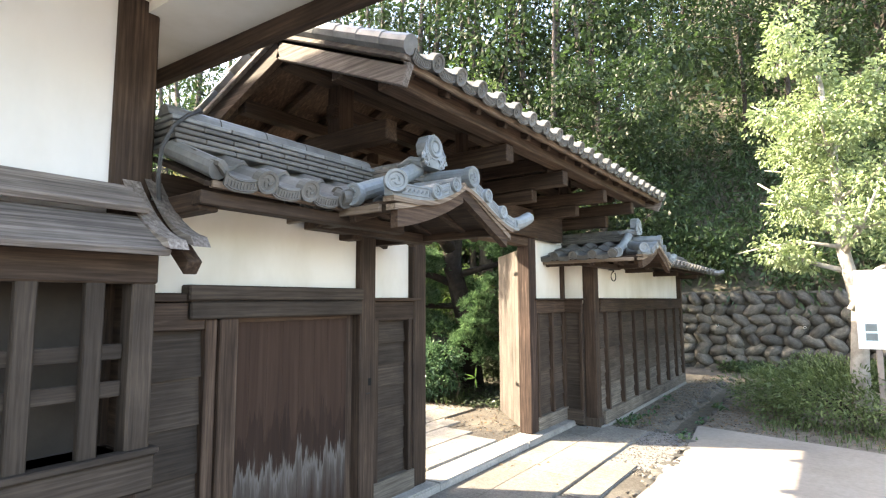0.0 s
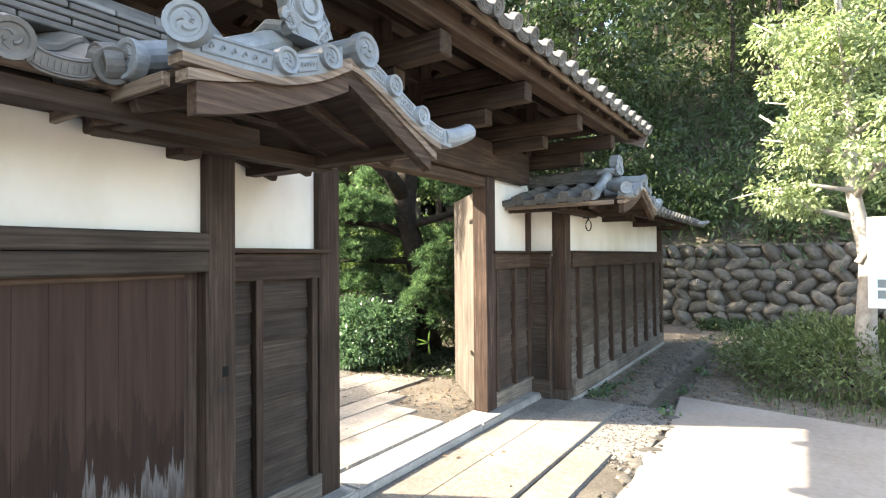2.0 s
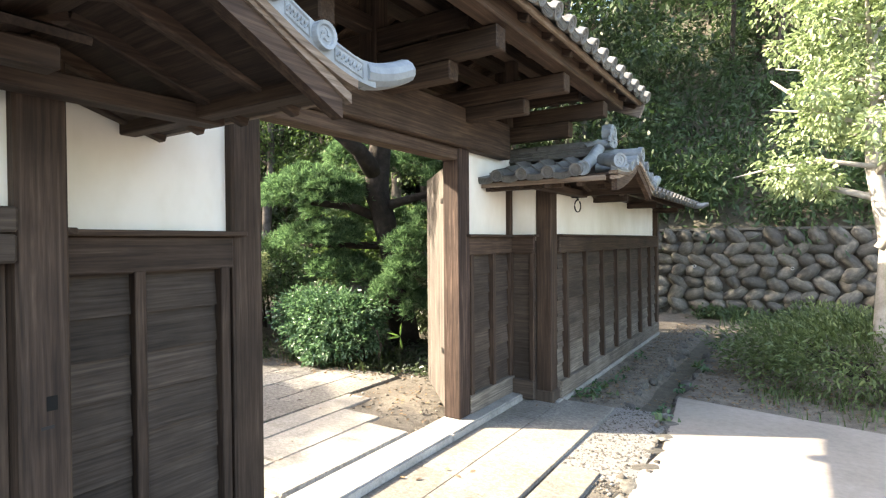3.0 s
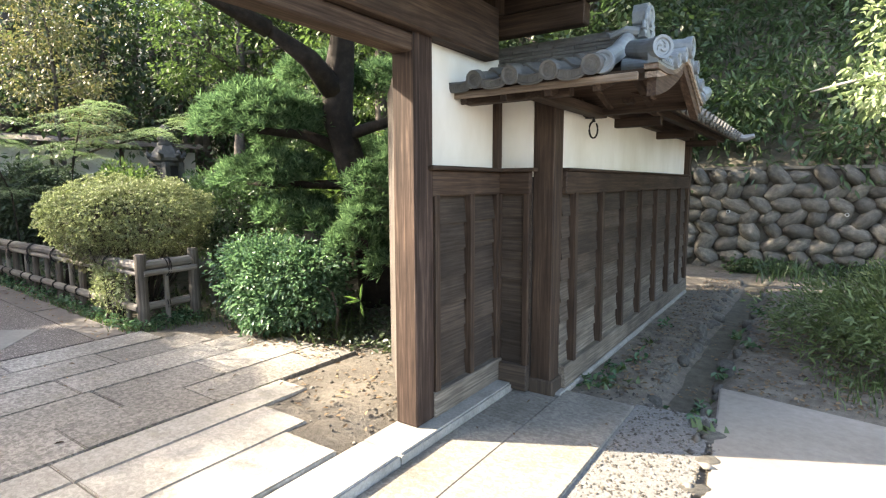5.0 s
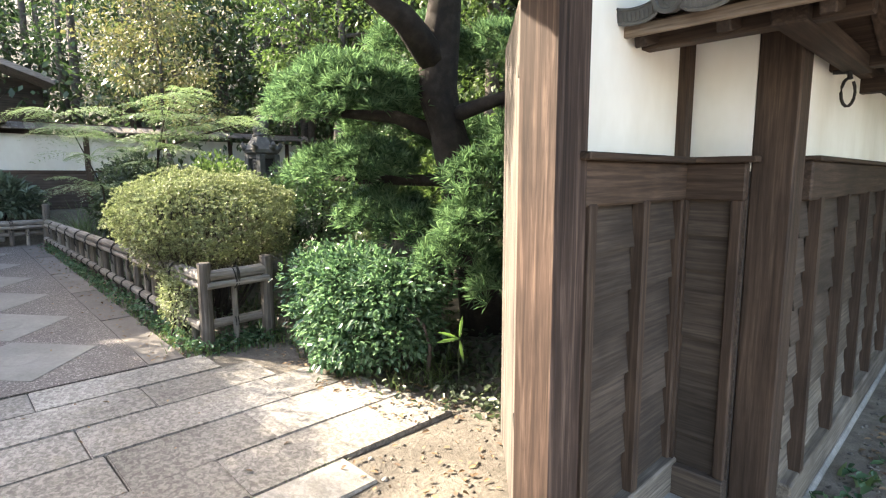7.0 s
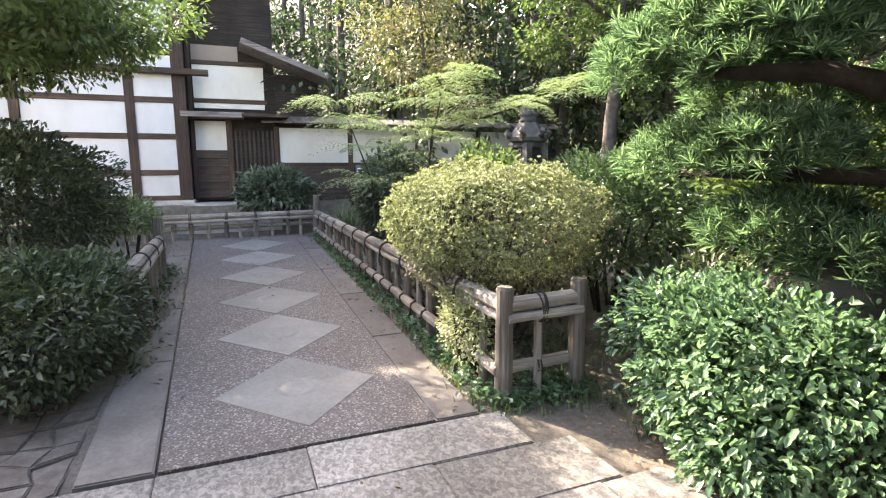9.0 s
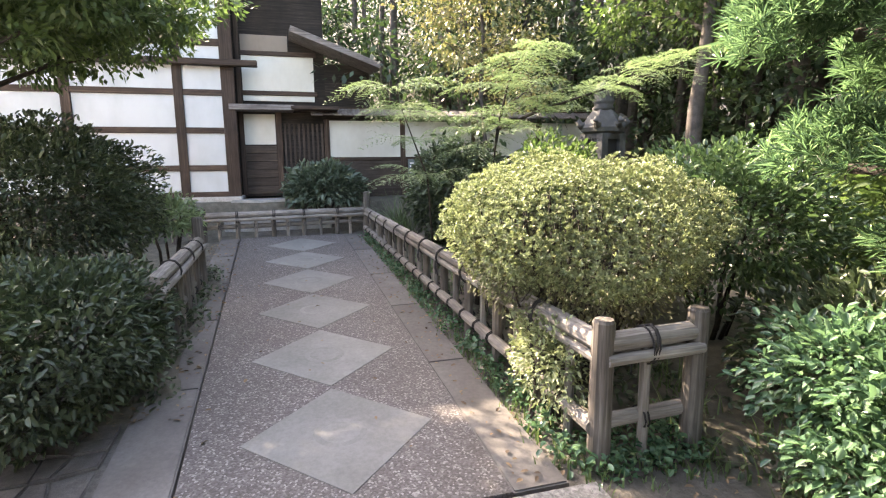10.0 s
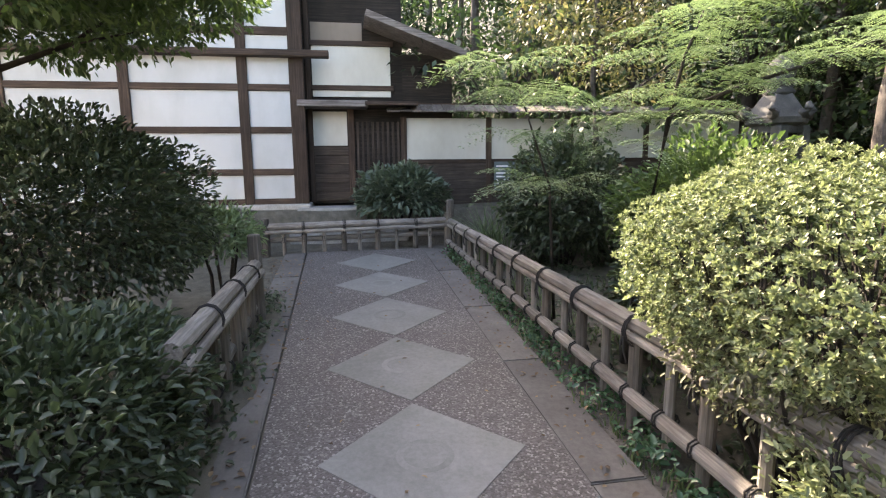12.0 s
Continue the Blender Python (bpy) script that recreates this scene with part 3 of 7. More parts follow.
def build_outer_paving():
    rng = random.Random(3)
    pv = thing("pavement_forecourt", (0, 3, 0), "pale concrete forecourt with a worn edge beside the gutter", "pavement", kind="structure")
    edge = [(-1.44, -6), (-1.46, 4.2), (-1.42, 4.9), (-1.47, 5.4), (-1.41, 5.9), (-1.46, 6.4), (-1.50, 6.9), (-1.55, 7.40)]
    pts = [(9, -6), (9, 6.3), (3, 6.75), (0.9, 7.0), (0.05, 7.16)] + edge[::-1]
    part("concrete_sheet", slab_poly(pts, 0.012, 0.15, 0.012), CONCRETE, pv)
    st = thing("pavement_gate_slabs", (-2.3, 5, 0), "large worn stone slabs laid before the gate sill", "pavement", kind="structure")
    ys = [-1.2, 0.0, 1.15, 2.35, 3.4, 4.55, 5.55, 6.68]
    for k, (a, b) in enumerate(zip(ys, ys[1:])):
        part("slab", slab_poly(ragged(-2.446, -1.97, a + 0.001, b - 0.001, rng, 0.0015), 0.028, 0.12, 0.004), SLABS, st)
    ys = [-1.2, 0.3, 1.9, 3.2, 4.7, 6.0, 6.52]
    for k, (a, b) in enumerate(zip(ys, ys[1:])):
        part("slab", slab_poly(ragged(-2.77, -2.449, a + 0.001, b - 0.001, rng, 0.0015), 0.026, 0.12, 0.004), SLABS, st)
    for a, b in ((-1.0, 0.9), (0.92, 2.6), (2.62, 4.1), (4.12, 5.28)):
        part("slab", slab_poly(ragged(-1.95, -1.66, a, b, rng, 0.012), 0.02, 0.1, 0.012), SLABS, st)
    gr = part("gravel_strip", slab_poly([(-1.97, 5.2), (-1.44, 5.2), (-1.5, 6.8), (-1.97, 6.75)], 0.008, 0.05, 0), GRAVEL)
    tagged(gr, "grey gravel strip between slabs and concrete", "gravel", kind="structure")
    sill = thing("gate_sill", (-2.9, 4.5, 0), "long grey granite sill stone under the gate posts", "kerb", kind="structure")
    for a, b in ((2.52, 3.6), (3.605, 5.2), (5.205, 6.53)):
        part("kerb_stone", slab_poly(ragged(-3.06, -2.775, a, b, rng, 0.004), 0.085, 0.2, 0.012), FOOTING, sill)


build_outer_paving()


# ---- boulders ----
def boulder_mesh(seed, sub=2):
    bm = bmesh.new()
    bmesh.ops.create_icosphere(bm, subdivisions=sub, radius=0.5)
    o = Vector((seed * 3.1, seed * 1.7, 0))
    for v in bm.verts:
        n = v.co.normalized()
        d = 1 + 0.22 * noise.noise(n * 1.5 + o) + 0.07 * noise.noise(n * 4 + o)
        p = n * 0.5 * d
        v.co = Vector([math.copysign(abs(c) ** 0.74 * 0.84, c) for c in p])
    return mesh_of(bm, "boulder", True)


BOULDERS = [boulder_mesh(k) for k in range(10)]


def build_stone_wall():
    rng = random.Random(11)
    wl = thing("wall_boulder", (-0.5, 14.0, 0), "retaining wall of slanting grey river boulders in mortar", "stone wall", kind="structure")
    part("mortar_core", slab_poly([(-8, 13.93), (10, 13.93), (10, 14.6), (-8, 14.6)], 1.72, 2.1, 0.02), MORTAR, wl)
    count = 0
    rows = 8
    for r in range(rows):
        z = -0.03 + 0.232 * r
        x = -5.2 + 0.13 * (r % 2) + rng.uniform(-0.05, 0.05)
        lean = 1 if r % 2 else -1
        while x < 5.6:
            w = rng.uniform(0.30, 0.50)
            h = rng.uniform(0.21, 0.27)
            tilt = lean * rng.uniform(24, 52) if rng.random() < 0.88 else rng.uniform(-20, 20)
            m = pose(x + w / 2, 13.93 - rng.uniform(-0.02, 0.03), z + rng.uniform(-0.012, 0.012), 0, tilt, 0)
            m = m @ Matrix.Diagonal((w * 1.12, 0.34, h * 0.98, 1)) @ pose(0, 0, 0, rng.uniform(-25, 25), rng.uniform(-15, 15), rng.uniform(0, 360) if rng.random() < 0.3 else 0)
            link_mesh("boulder", BOULDERS[rng.randrange(10)], BOULDER, wl, m=m)
            count += 1
            x += w * (0.98 - 0.0042 * abs(tilt))
    for px, pz in ((-2.3, 1.0), (-0.62, 0.99), (1.6, 1.0)):
        bm = bmesh.new()
        revolve_into(bm, [(0.022, -0.1), (0.022, 0.0), (0.03, 0.0), (0.03, -0.1)], Matrix.Translation((px, 13.72, pz)) @ pose(0, 0, 0, 90, 0, 0), 12)
        part("weep_pipe", bm, PIPE, wl, "pale plastic drain pipe end")
    cp = part("coping", slab_poly([(-5.2, 13.86), (5.6, 13.86), (5.6, 14.2), (-5.2, 14.2)], 1.775, 0.05, 0.015), MORTAR, wl)


build_stone_wall()


def build_gutter():
    rng = random.Random(21)
    g = thing("gutter", (-1.75, 9.5, 0), "shallow earth gutter lined with rough mossy stones", "gutter", kind="structure")
    part("channel_bed", slab_poly([(-1.86, 6.75), (-1.64, 6.75), (-1.6, 12.8), (-1.86, 12.8)], -0.085, 0.05, 0), DARKSOIL, g)
    for side, y0, y1 in ((-1.93, 6.75, 13.0), (-1.53, 5.0, 12.6)):
        y = y0
        while y < y1:
            ln = rng.uniform(0.14, 0.32)
            if rng.random() < 0.2:
                y += ln
                continue
            m = pose(side + rng.uniform(-0.06, 0.06), y + ln / 2, -0.055 + rng.uniform(-0.03, 0.02), rng.uniform(-8, 8), rng.uniform(-8, 8), rng.uniform(-14, 14))
            link_mesh("edge_stone", BOULDERS[rng.randrange(10)], GUTTER_STONE, g, m=m @ Matrix.Diagonal((rng.uniform(0.08, 0.15), ln, rng.uniform(0.08, 0.13), 1)))
            y += ln * rng.uniform(0.95, 1.3)
    for k in range(7):
        y = 4.55 + 0.33 * k
        m = pose(-1.48 + rng.uniform(-0.06, 0.05), y, -0.01, 0, 0, rng.uniform(0, 180))
        link_mesh("edge_stone", BOULDERS[rng.randrange(10)], GUTTER_STONE, g, m=m @ Matrix.Diagonal((rng.uniform(0.10, 0.16), rng.uniform(0.14, 0.24), 0.06, 1)))


build_gutter()


# ---- roof tiles ----
def wave(u):
    """Height across one pan tile: a broad trough and a narrow hump at its edge."""
    u = u % 1.0
    d = min(u, 1 - u)
    return 0.042 * math.exp(-(d / 0.15) ** 2) - 0.012 * math.sin(math.pi * u) ** 2


def tile_mesh(width, length, eave=False, th=0.016):
    """A pan tile: local x along the eave, y down the slope, z out. With eave, it ends in a disc and an apron."""
    bm = bmesh.new()
    us = [k / 10 for k in range(11)]
    sheets = []
    for dz in (0.0, -th):
        for y in (0.0, length):
            sheets.append([bm.verts.new((u * width, y, wave(u) + dz + (0.012 if y > 0 else 0.0))) for u in us])
    a, b, c, d = sheets
    for k in range(10):
        bm.faces.new((a[k], a[k + 1], b[k + 1], b[k]))
        bm.faces.new((c[k + 1], c[k], d[k], d[k + 1]))
        bm.faces.new((b[k], b[k + 1], d[k + 1], d[k]))
        bm.faces.new((a[k + 1], a[k], c[k], c[k + 1]))
    bm.faces.new((a[0], b[0], d[0], c[0]))
    bm.faces.new((b[10], a[10], c[10], d[10]))
    if eave:
        disc_into(bm, Matrix.Translation((0.0, length + 0.012, 0.012)) @ pose(0, 0, 0, -90, 0, 0), 0.054, 0.04)
        tp, lo = [], []
        for k in range(9):
            u = 0.16 + 0.68 * k / 8
            zt = wave(u) + 0.014
            tp.append((u * width, zt))
            lo.append((u * width, zt - 0.058))
        for ya, yb, grow in ((length + 0.001, length + 0.012, 0.0), (length + 0.012, length + 0.017, -0.011)):
            o = [(x, z + grow) for x, z in tp] + [(x, z - grow) for x, z in lo[::-1]]
            if grow:
                continue
            ra = [bm.verts.new((x, ya, z)) for x, z in o]
            rb = [bm.verts.new((x, yb, z)) for x, z in o]
            n = len(o)
            for k in range(n):
                bm.faces.new((ra[k], ra[(k + 1) % n], rb[(k + 1) % n], rb[k]))
            bm.faces.new(rb)
        for k in range(9):
            u = 0.24 + 0.065 * k
            box_into(bm, u * width - 0.004, u * width + 0.004, length + 0.012, length + 0.016, wave(u) - 0.028, wave(u) - 0.002, 0)
        for e in (0.0, -0.042):
            tube_into(bm, [(0.2 * width + 0.6 * width * k / 6, length + 0.013, wave(0.2 + 0.6 * k / 6) + 0.008 + e) for k in range(7)], 0.004, 4)
    return mesh_of(bm, "tile")


def ridge_tile_mesh(length, width, th=0.024):
    return mesh_of(box(0, length - 0.004, -width / 2, width / 2, 0, th - 0.002, 0.004), "ridge_tile")


def cap_mesh(length, r):
    """A half-round ridge cap along local x."""
    bm = bmesh.new()
    out = [(r * math.cos(math.pi * k / 8), r * math.sin(math.pi * k / 8)) for k in range(9)]
    sweep_into(bm, out, [pose(x, 0, 0, 90, 0, 90) for x in (0, length)])
    return mesh_of(bm, "ridge_cap")


TW = 0.235
PAN, PAN_EAVE = tile_mesh(TW, 0.27), tile_mesh(TW, 0.27, True)
NOSHI = [ridge_tile_mesh(0.30, w) for w in (0.26, 0.235, 0.21, 0.19, 0.17)]


def lay_slope(parent, mat, eave_from, along, down, n, rows, step=0.215, first=None):
    """Rows of pan tiles: eave_from is the eave's corner, along the eave, down the slope."""
    along, down = Vector(along).normalized(), Vector(down).normalized()
    for r in range(rows):
        for k in range(n):
            o = Vector(eave_from) + along * (TW * k) - down * (0.27 + step * r)
            m = axes(o, along, down)
            if m.to_3x3().col[2].z < 0:
                m = axes(o + along * TW, -along, down)
            o2 = m.to_3x3().col[2] * (0.010 * r)
            link_mesh("roof_tile", PAN_EAVE if r == 0 else PAN, mat, parent, m=Matrix.Translation(o2) @ m)


def lay_ridge(parent, mat, start, along, length, layers=4, th=0.026, cap=True):
    """Courses of flat ridge tiles under a row of half-round caps."""
    along = Vector(along).normalized()
    for c in range(layers):
        x = -0.15 * (c % 2)
        while x < length - 0.02:
            m = axes(Vector(start) + along * max(x, 0) + Vector((0, 0, th * c)), along, Vector((0, 0, 1)).cross(along))
            ln = min(0.30, length - x) - max(-x, 0)
            link_mesh("ridge_tile", NOSHI[min(c, 4)], mat, parent, m=m @ Matrix.Diagonal((ln / 0.30, 1, 1, 1)))
            x += 0.30
    if cap:
        n = max(1, round(length / 0.28))
        cm = cap_mesh(length / n - 0.006, 0.052)
        for k in range(n):
            m = axes(Vector(start) + along * (length / n * k) + Vector((0, 0, th * layers)), along, Vector((0, 0, 1)).cross(along))
            link_mesh("ridge_cap", cm, mat, parent, m=m)


def ogre_tile(at, face, mat, parent, size=1.0):
    """The scrolled ridge-end ornament: a round boss in a collar over two curled feet."""
    bm = bmesh.new()
    m0 = axes(at, Vector((0, 0, 1)).cross(Vector(face)), (0, 0, 1))
    s = size
    out = []
    for k in range(25):
        a = -0.25 * math.pi + 1.5 * math.pi * k / 24
        r = 0.10 * s * (1 + 0.05 * math.sin(9 * a))
        out.append((r * math.cos(a), 0.10 * s + r * math.sin(a)))
    out += [(-0.12 * s, -0.03 * s), (-0.09 * s, -0.06 * s), (0.09 * s, -0.06 * s), (0.12 * s, -0.03 * s)]
    sweep_into(bm, out, [m0 @ Matrix.Translation((0, 0, z)) for z in (-0.05, 0.03)])
    c = m0 @ Matrix.Translation((0, 0.10 * s, 0.03))
    revolve_into(bm, [(0, 0.012), (0.036 * s, 0.010), (0.044 * s, -0.002), (0.052 * s, 0.016), (0.074 * s, 0.02), (0.082 * s, 0.004), (0.095 * s, 0.006), (0.1 * s, -0.02)], c, 20)
    for sgn in (-1, 1):
        pts, rad = [], []
        for k in range(15):
            a = k * 0.62
            r = 0.05 * s * (1 - k / 17)
            pts.append(m0 @ Vector((sgn * (0.105 * s + r * math.cos(a) * 0.8), -0.015 * s + r * math.sin(a), 0.03)))
            rad.append(0.016 * s * (1 - 0.5 * k / 15))
        tube_into(bm, pts, rad, 6)
        tube_into(bm, [m0 @ Vector((sgn * x * s, y * s, 0.028)) for x, y in ((0.05, 0.0), (0.10, 0.05), (0.13, 0.04), (0.15, 0.0))], [0.02 * s, 0.018 * s, 0.014 * s, 0.008 * s], 6)
    for sgn in (-1, 1):
        for q in range(3):
            tube_into(bm, [m0 @ Vector((sgn * (0.055 + 0.02 * q) * s, (-0.05 + 0.012 * q) * s, 0.03)), m0 @ Vector((sgn * (0.10 + 0.012 * q) * s, (0.01 + 0.02 * q) * s, 0.036)), m0 @ Vector((sgn * (0.085 + 0.008 * q) * s, (0.06 + 0.025 * q) * s, 0.03))], [0.006 * s, 0.012 * s, 0.005 * s], 6)
        tube_into(bm, [m0 @ Vector((sgn * 0.1 * s, -0.03 * s, 0.0)), m0 @ Vector((sgn * 0.115 * s, 0.0, -0.08)), m0 @ Vector((sgn * 0.115 * s, -0.03 * s, -0.17)), m0 @ Vector((sgn * 0.10 * s, 0.0, -0.2))], [0.035 * s, 0.03 * s, 0.022 * s, 0.008 * s], 8)
    return part("ridge_end_tile", bm, mat, parent, "scrolled grey ridge-end ornament")


# ---- walls beside the gate ----
def cladding(parent, y0, y1, x, z0, z1, rows, rng, axis="y", sign=1, low=0):
    """Lapped boards on a wall face at x (or at y when axis is x)."""
    h = (z1 - z0) / rows
    for r in range(rows):
        a, b = z0 + h * r, z0 + h * (r + 1) + 0.012
        bm = bmesh.new()
        wob = rng.uniform(-0.003, 0.003)
        lo, hi = 0.026 + wob, 0.005
        prof = [(0, a), (sign * lo, a), (sign * hi, b), (0, b)]
        ends = []
        for e in (y0, y1):
            ends.append([bm.verts.new((x + d, e, z) if axis == "y" else (e, x + d, z)) for d, z in prof])
        for k in range(4):
            bm.faces.new((ends[0][k], ends[0][(k + 1) % 4], ends[1][(k + 1) % 4], ends[1][k]))
        bm.faces.new(ends[0])
        bm.faces.new(ends[1][::-1])
        part("board", bm, (WB if not low or r > low + 1 else WS if r < low else WMID)[1 if axis == "y" else 0], parent)


def build_right_wall():
    rng = random.Random(5)
    w = thing("wall_right", (-2.6, 8.9, 0), "white plaster wall over weathered dark board cladding with a tiled roof", "wall", kind="structure")
    part("footing", box(-2.66, -2.44, 6.56, 11.05, -0.1, 0.035, 0.012), FOOTING, w)
    part("plaster", box(-2.64, -2.545, 6.66, 11.02, 1.55, 2.10, 0), PLASTER, w)
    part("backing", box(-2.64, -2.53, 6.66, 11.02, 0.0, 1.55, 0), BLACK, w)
    part("sill_beam", box(-2.53, -2.455, 6.675, 11.08, 0.035, 0.20, 0.008), WS[1], w)
    part("top_rail", box(-2.53, -2.475, 6.675, 11.08, 1.43, 1.592, 0.008), W[1], w)
    part("cap_rail", box(-2.535, -2.45, 6.675, 11.09, 1.592, 1.612, 0.005), W[1], w)
    cladding(w, 6.68, 11.06, -2.53, 0.2, 1.43, 8, rng, low=2)
    for y in (6.86, 7.46, 8.06, 8.66, 9.29, 9.92, 10.53):
        bm = box(-2.515, -2.47, y - 0.028, y + 0.028, 0.17, 1.44, 0)
        for v in bm.verts:
            if v.co.z < 0.5 and v.co.x > -2.49:
                v.co.x += 0.012
        part("batten", bm, W[2], w)
    part("corner_post", box(-2.68, -2.47, 11.02, 11.13, 0.03, 2.1, 0.008), W[2], w)
    part("post", box(-2.66, -2.505, 6.52, 6.67, 0.0, 2.13, 0.008), W[2], w)
    part("post_shoe", box(-2.67, -2.485, 6.51, 6.69, 0.0, 0.13, 0.01), WB[2], w)
    # small roof over the wall
    r = part("roof", bar((-2.56, 6.95, 2.13), (-2.56, 11.6, 2.13), 0.14, 0.14), W[1], w)
    for y in (7.95, 9.45, 11.06):
        part("bracket", box(-2.98, -2.16, y - 0.045, y + 0.045, 1.985, 2.065, 0.006), W[0], w)
    for sx in (-1, 1):
        p = (-2.56, 6.95, 2.30)
        bm = bmesh.new()
        box_into(bm, 0, 0.56, 0, 4.7, -0.02, 0.0, 0)
        bmesh.ops.transform(bm, matrix=axes((-2.56, 6.95, 2.29), (sx, 0, -0.36), (0, 1, 0)), verts=bm.verts)
        part("roof_board", bm, W[0], w)
        part("eave_purlin", box(-2.56 + sx * 0.38 - 0.035, -2.56 + sx * 0.38 + 0.035, 7.0, 11.6, 2.06, 2.13, 0.005), W[1], w)
        part("fascia", box(-2.56 + sx * 0.545 - 0.012, -2.56 + sx * 0.545 + 0.012, 7.0, 11.65, 2.075, 2.105, 0.003), WP[1], w)
    lay_slope(w, TILE_OLD, (-1.98, 7.05, 2.125), (0, 1, 0), (0.94, 0, -0.34), 20, 2)
    lay_slope(w, TILE_OLD, (-3.14, 7.05, 2.125), (0, 1, 0), (-0.94, 0, -0.34), 20, 2)
    lay_ridge(w, TILE_OLD, (-2.56, 7.0, 2.30), (0, 1, 0), 4.7, 4)
    tail = tube([(-2.02, 11.72, 2.12), (-1.90, 11.74, 2.115), (-1.80, 11.76, 2.15)], [0.05, 0.05, 0.03], 8)
    part("corner_tile", tail, TILE, w)
    ring = bmesh.new()
    tube_into(ring, [(-2.47 + 0.02 * math.cos(a), 7.16 + 0.035 * math.cos(a), 1.905 + 0.062 * math.sin(a)) for a in [1.9 + k * 0.44 for k in range(13)]], 0.007, 6)
    tube_into(ring, [(-2.53, 7.15, 2.0), (-2.47, 7.15, 1.995), (-2.465, 7.15, 1.96)], 0.013, 6)
    tube_into(ring, [(-2.465, 7.15, 2.075), (-2.465, 7.15, 2.03), (-2.465, 7.15, 2.0)], [0.02, 0.022, 0.012], 7)
    tagged(part("iron_ring", ring, IRON), "black iron hook ring on the plaster wall", "hook")


build_right_wall()


def build_wing(y_gate, y_post, y_ret, name, sgn, rng):
    """The set-back panel between a gate post and its wing post: boards below, plaster above, and a short return."""
    w = thing(name, (-2.95, (y_gate + y_ret) / 2, 0), "set-back panel of dark lapped boards under white plaster beside the gate", "wall", kind="structure")
    a, b = sorted((y_gate, y_ret))
    part("plaster", box(-3.02, -2.945, a, b, 1.55, 2.36, 0), PLASTER, w)
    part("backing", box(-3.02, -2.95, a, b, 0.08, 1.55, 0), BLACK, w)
    part("sill_beam", box(-2.95, -2.875, a, b, 0.085, 0.24, 0.008), WS[1], w)
    part("top_rail", box(-2.95, -2.89, a, b, 1.43, 1.585, 0.008), W[1], w)
    part("cap_rail", box(-2.955, -2.845, a - (0.05 if sgn > 0 else 0), b + (0.05 if sgn < 0 else 0), 1.585, 1.61, 0.005), W[1], w)
    cladding(w, a, b, -2.95, 0.24, 1.43, 7, rng)
    mid = (a + b) / 2
    for y in (mid, b - 0.05 if sgn < 0 else a + 0.05, a + 0.05 if sgn < 0 else b - 0.05):
        part("batten", box(-2.94, -2.885, y - 0.024, y + 0.024, 0.22, 1.44, 0.004), W[2], w)
    # the return towards the wing post
    f = y_ret
    part("return_plaster", box(-2.96, -2.66, f - 0.035, f + 0.035, 1.55, 2.12, 0), PLASTER, w)
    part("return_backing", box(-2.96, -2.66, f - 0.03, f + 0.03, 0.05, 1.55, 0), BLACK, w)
    face = f - 0.03 if sgn > 0 else f + 0.03
    part("return_sill", box(-2.95, -2.66, *sorted((face, face - sgn * 0.07)), 0.04, 0.22, 0.006), WB[0], w)
    part("return_rail", box(-2.95, -2.66, *sorted((face, face - sgn * 0.05)), 1.43, 1.585, 0.006), W[0], w)
    part("return_cap", box(-2.96, -2.62, *sorted((face, face - sgn * 0.08)), 1.585, 1.61, 0.004), W[0], w)
    cladding(w, -2.95, -2.66, face, 0.22, 1.43, 8, rng, "x", -sgn)
    part("inner_post", box(-2.99, -2.90, *sorted((f, f - sgn * 0.09)), 0.085, 2.15, 0.006), W[2], w)
    for x in (-2.69,):
        part("batten", box(x - 0.022, x + 0.022, *sorted((face - sgn * 0.01, face - sgn * 0.045)), 0.2, 1.44, 0.004), W[2], w)


build_wing(5.66, 6.52, 6.55, "wall_wing_right", 1, random.Random(8))
build_wing(3.39, 2.52, 2.49, "wall_wing_left", -1, random.Random(9))


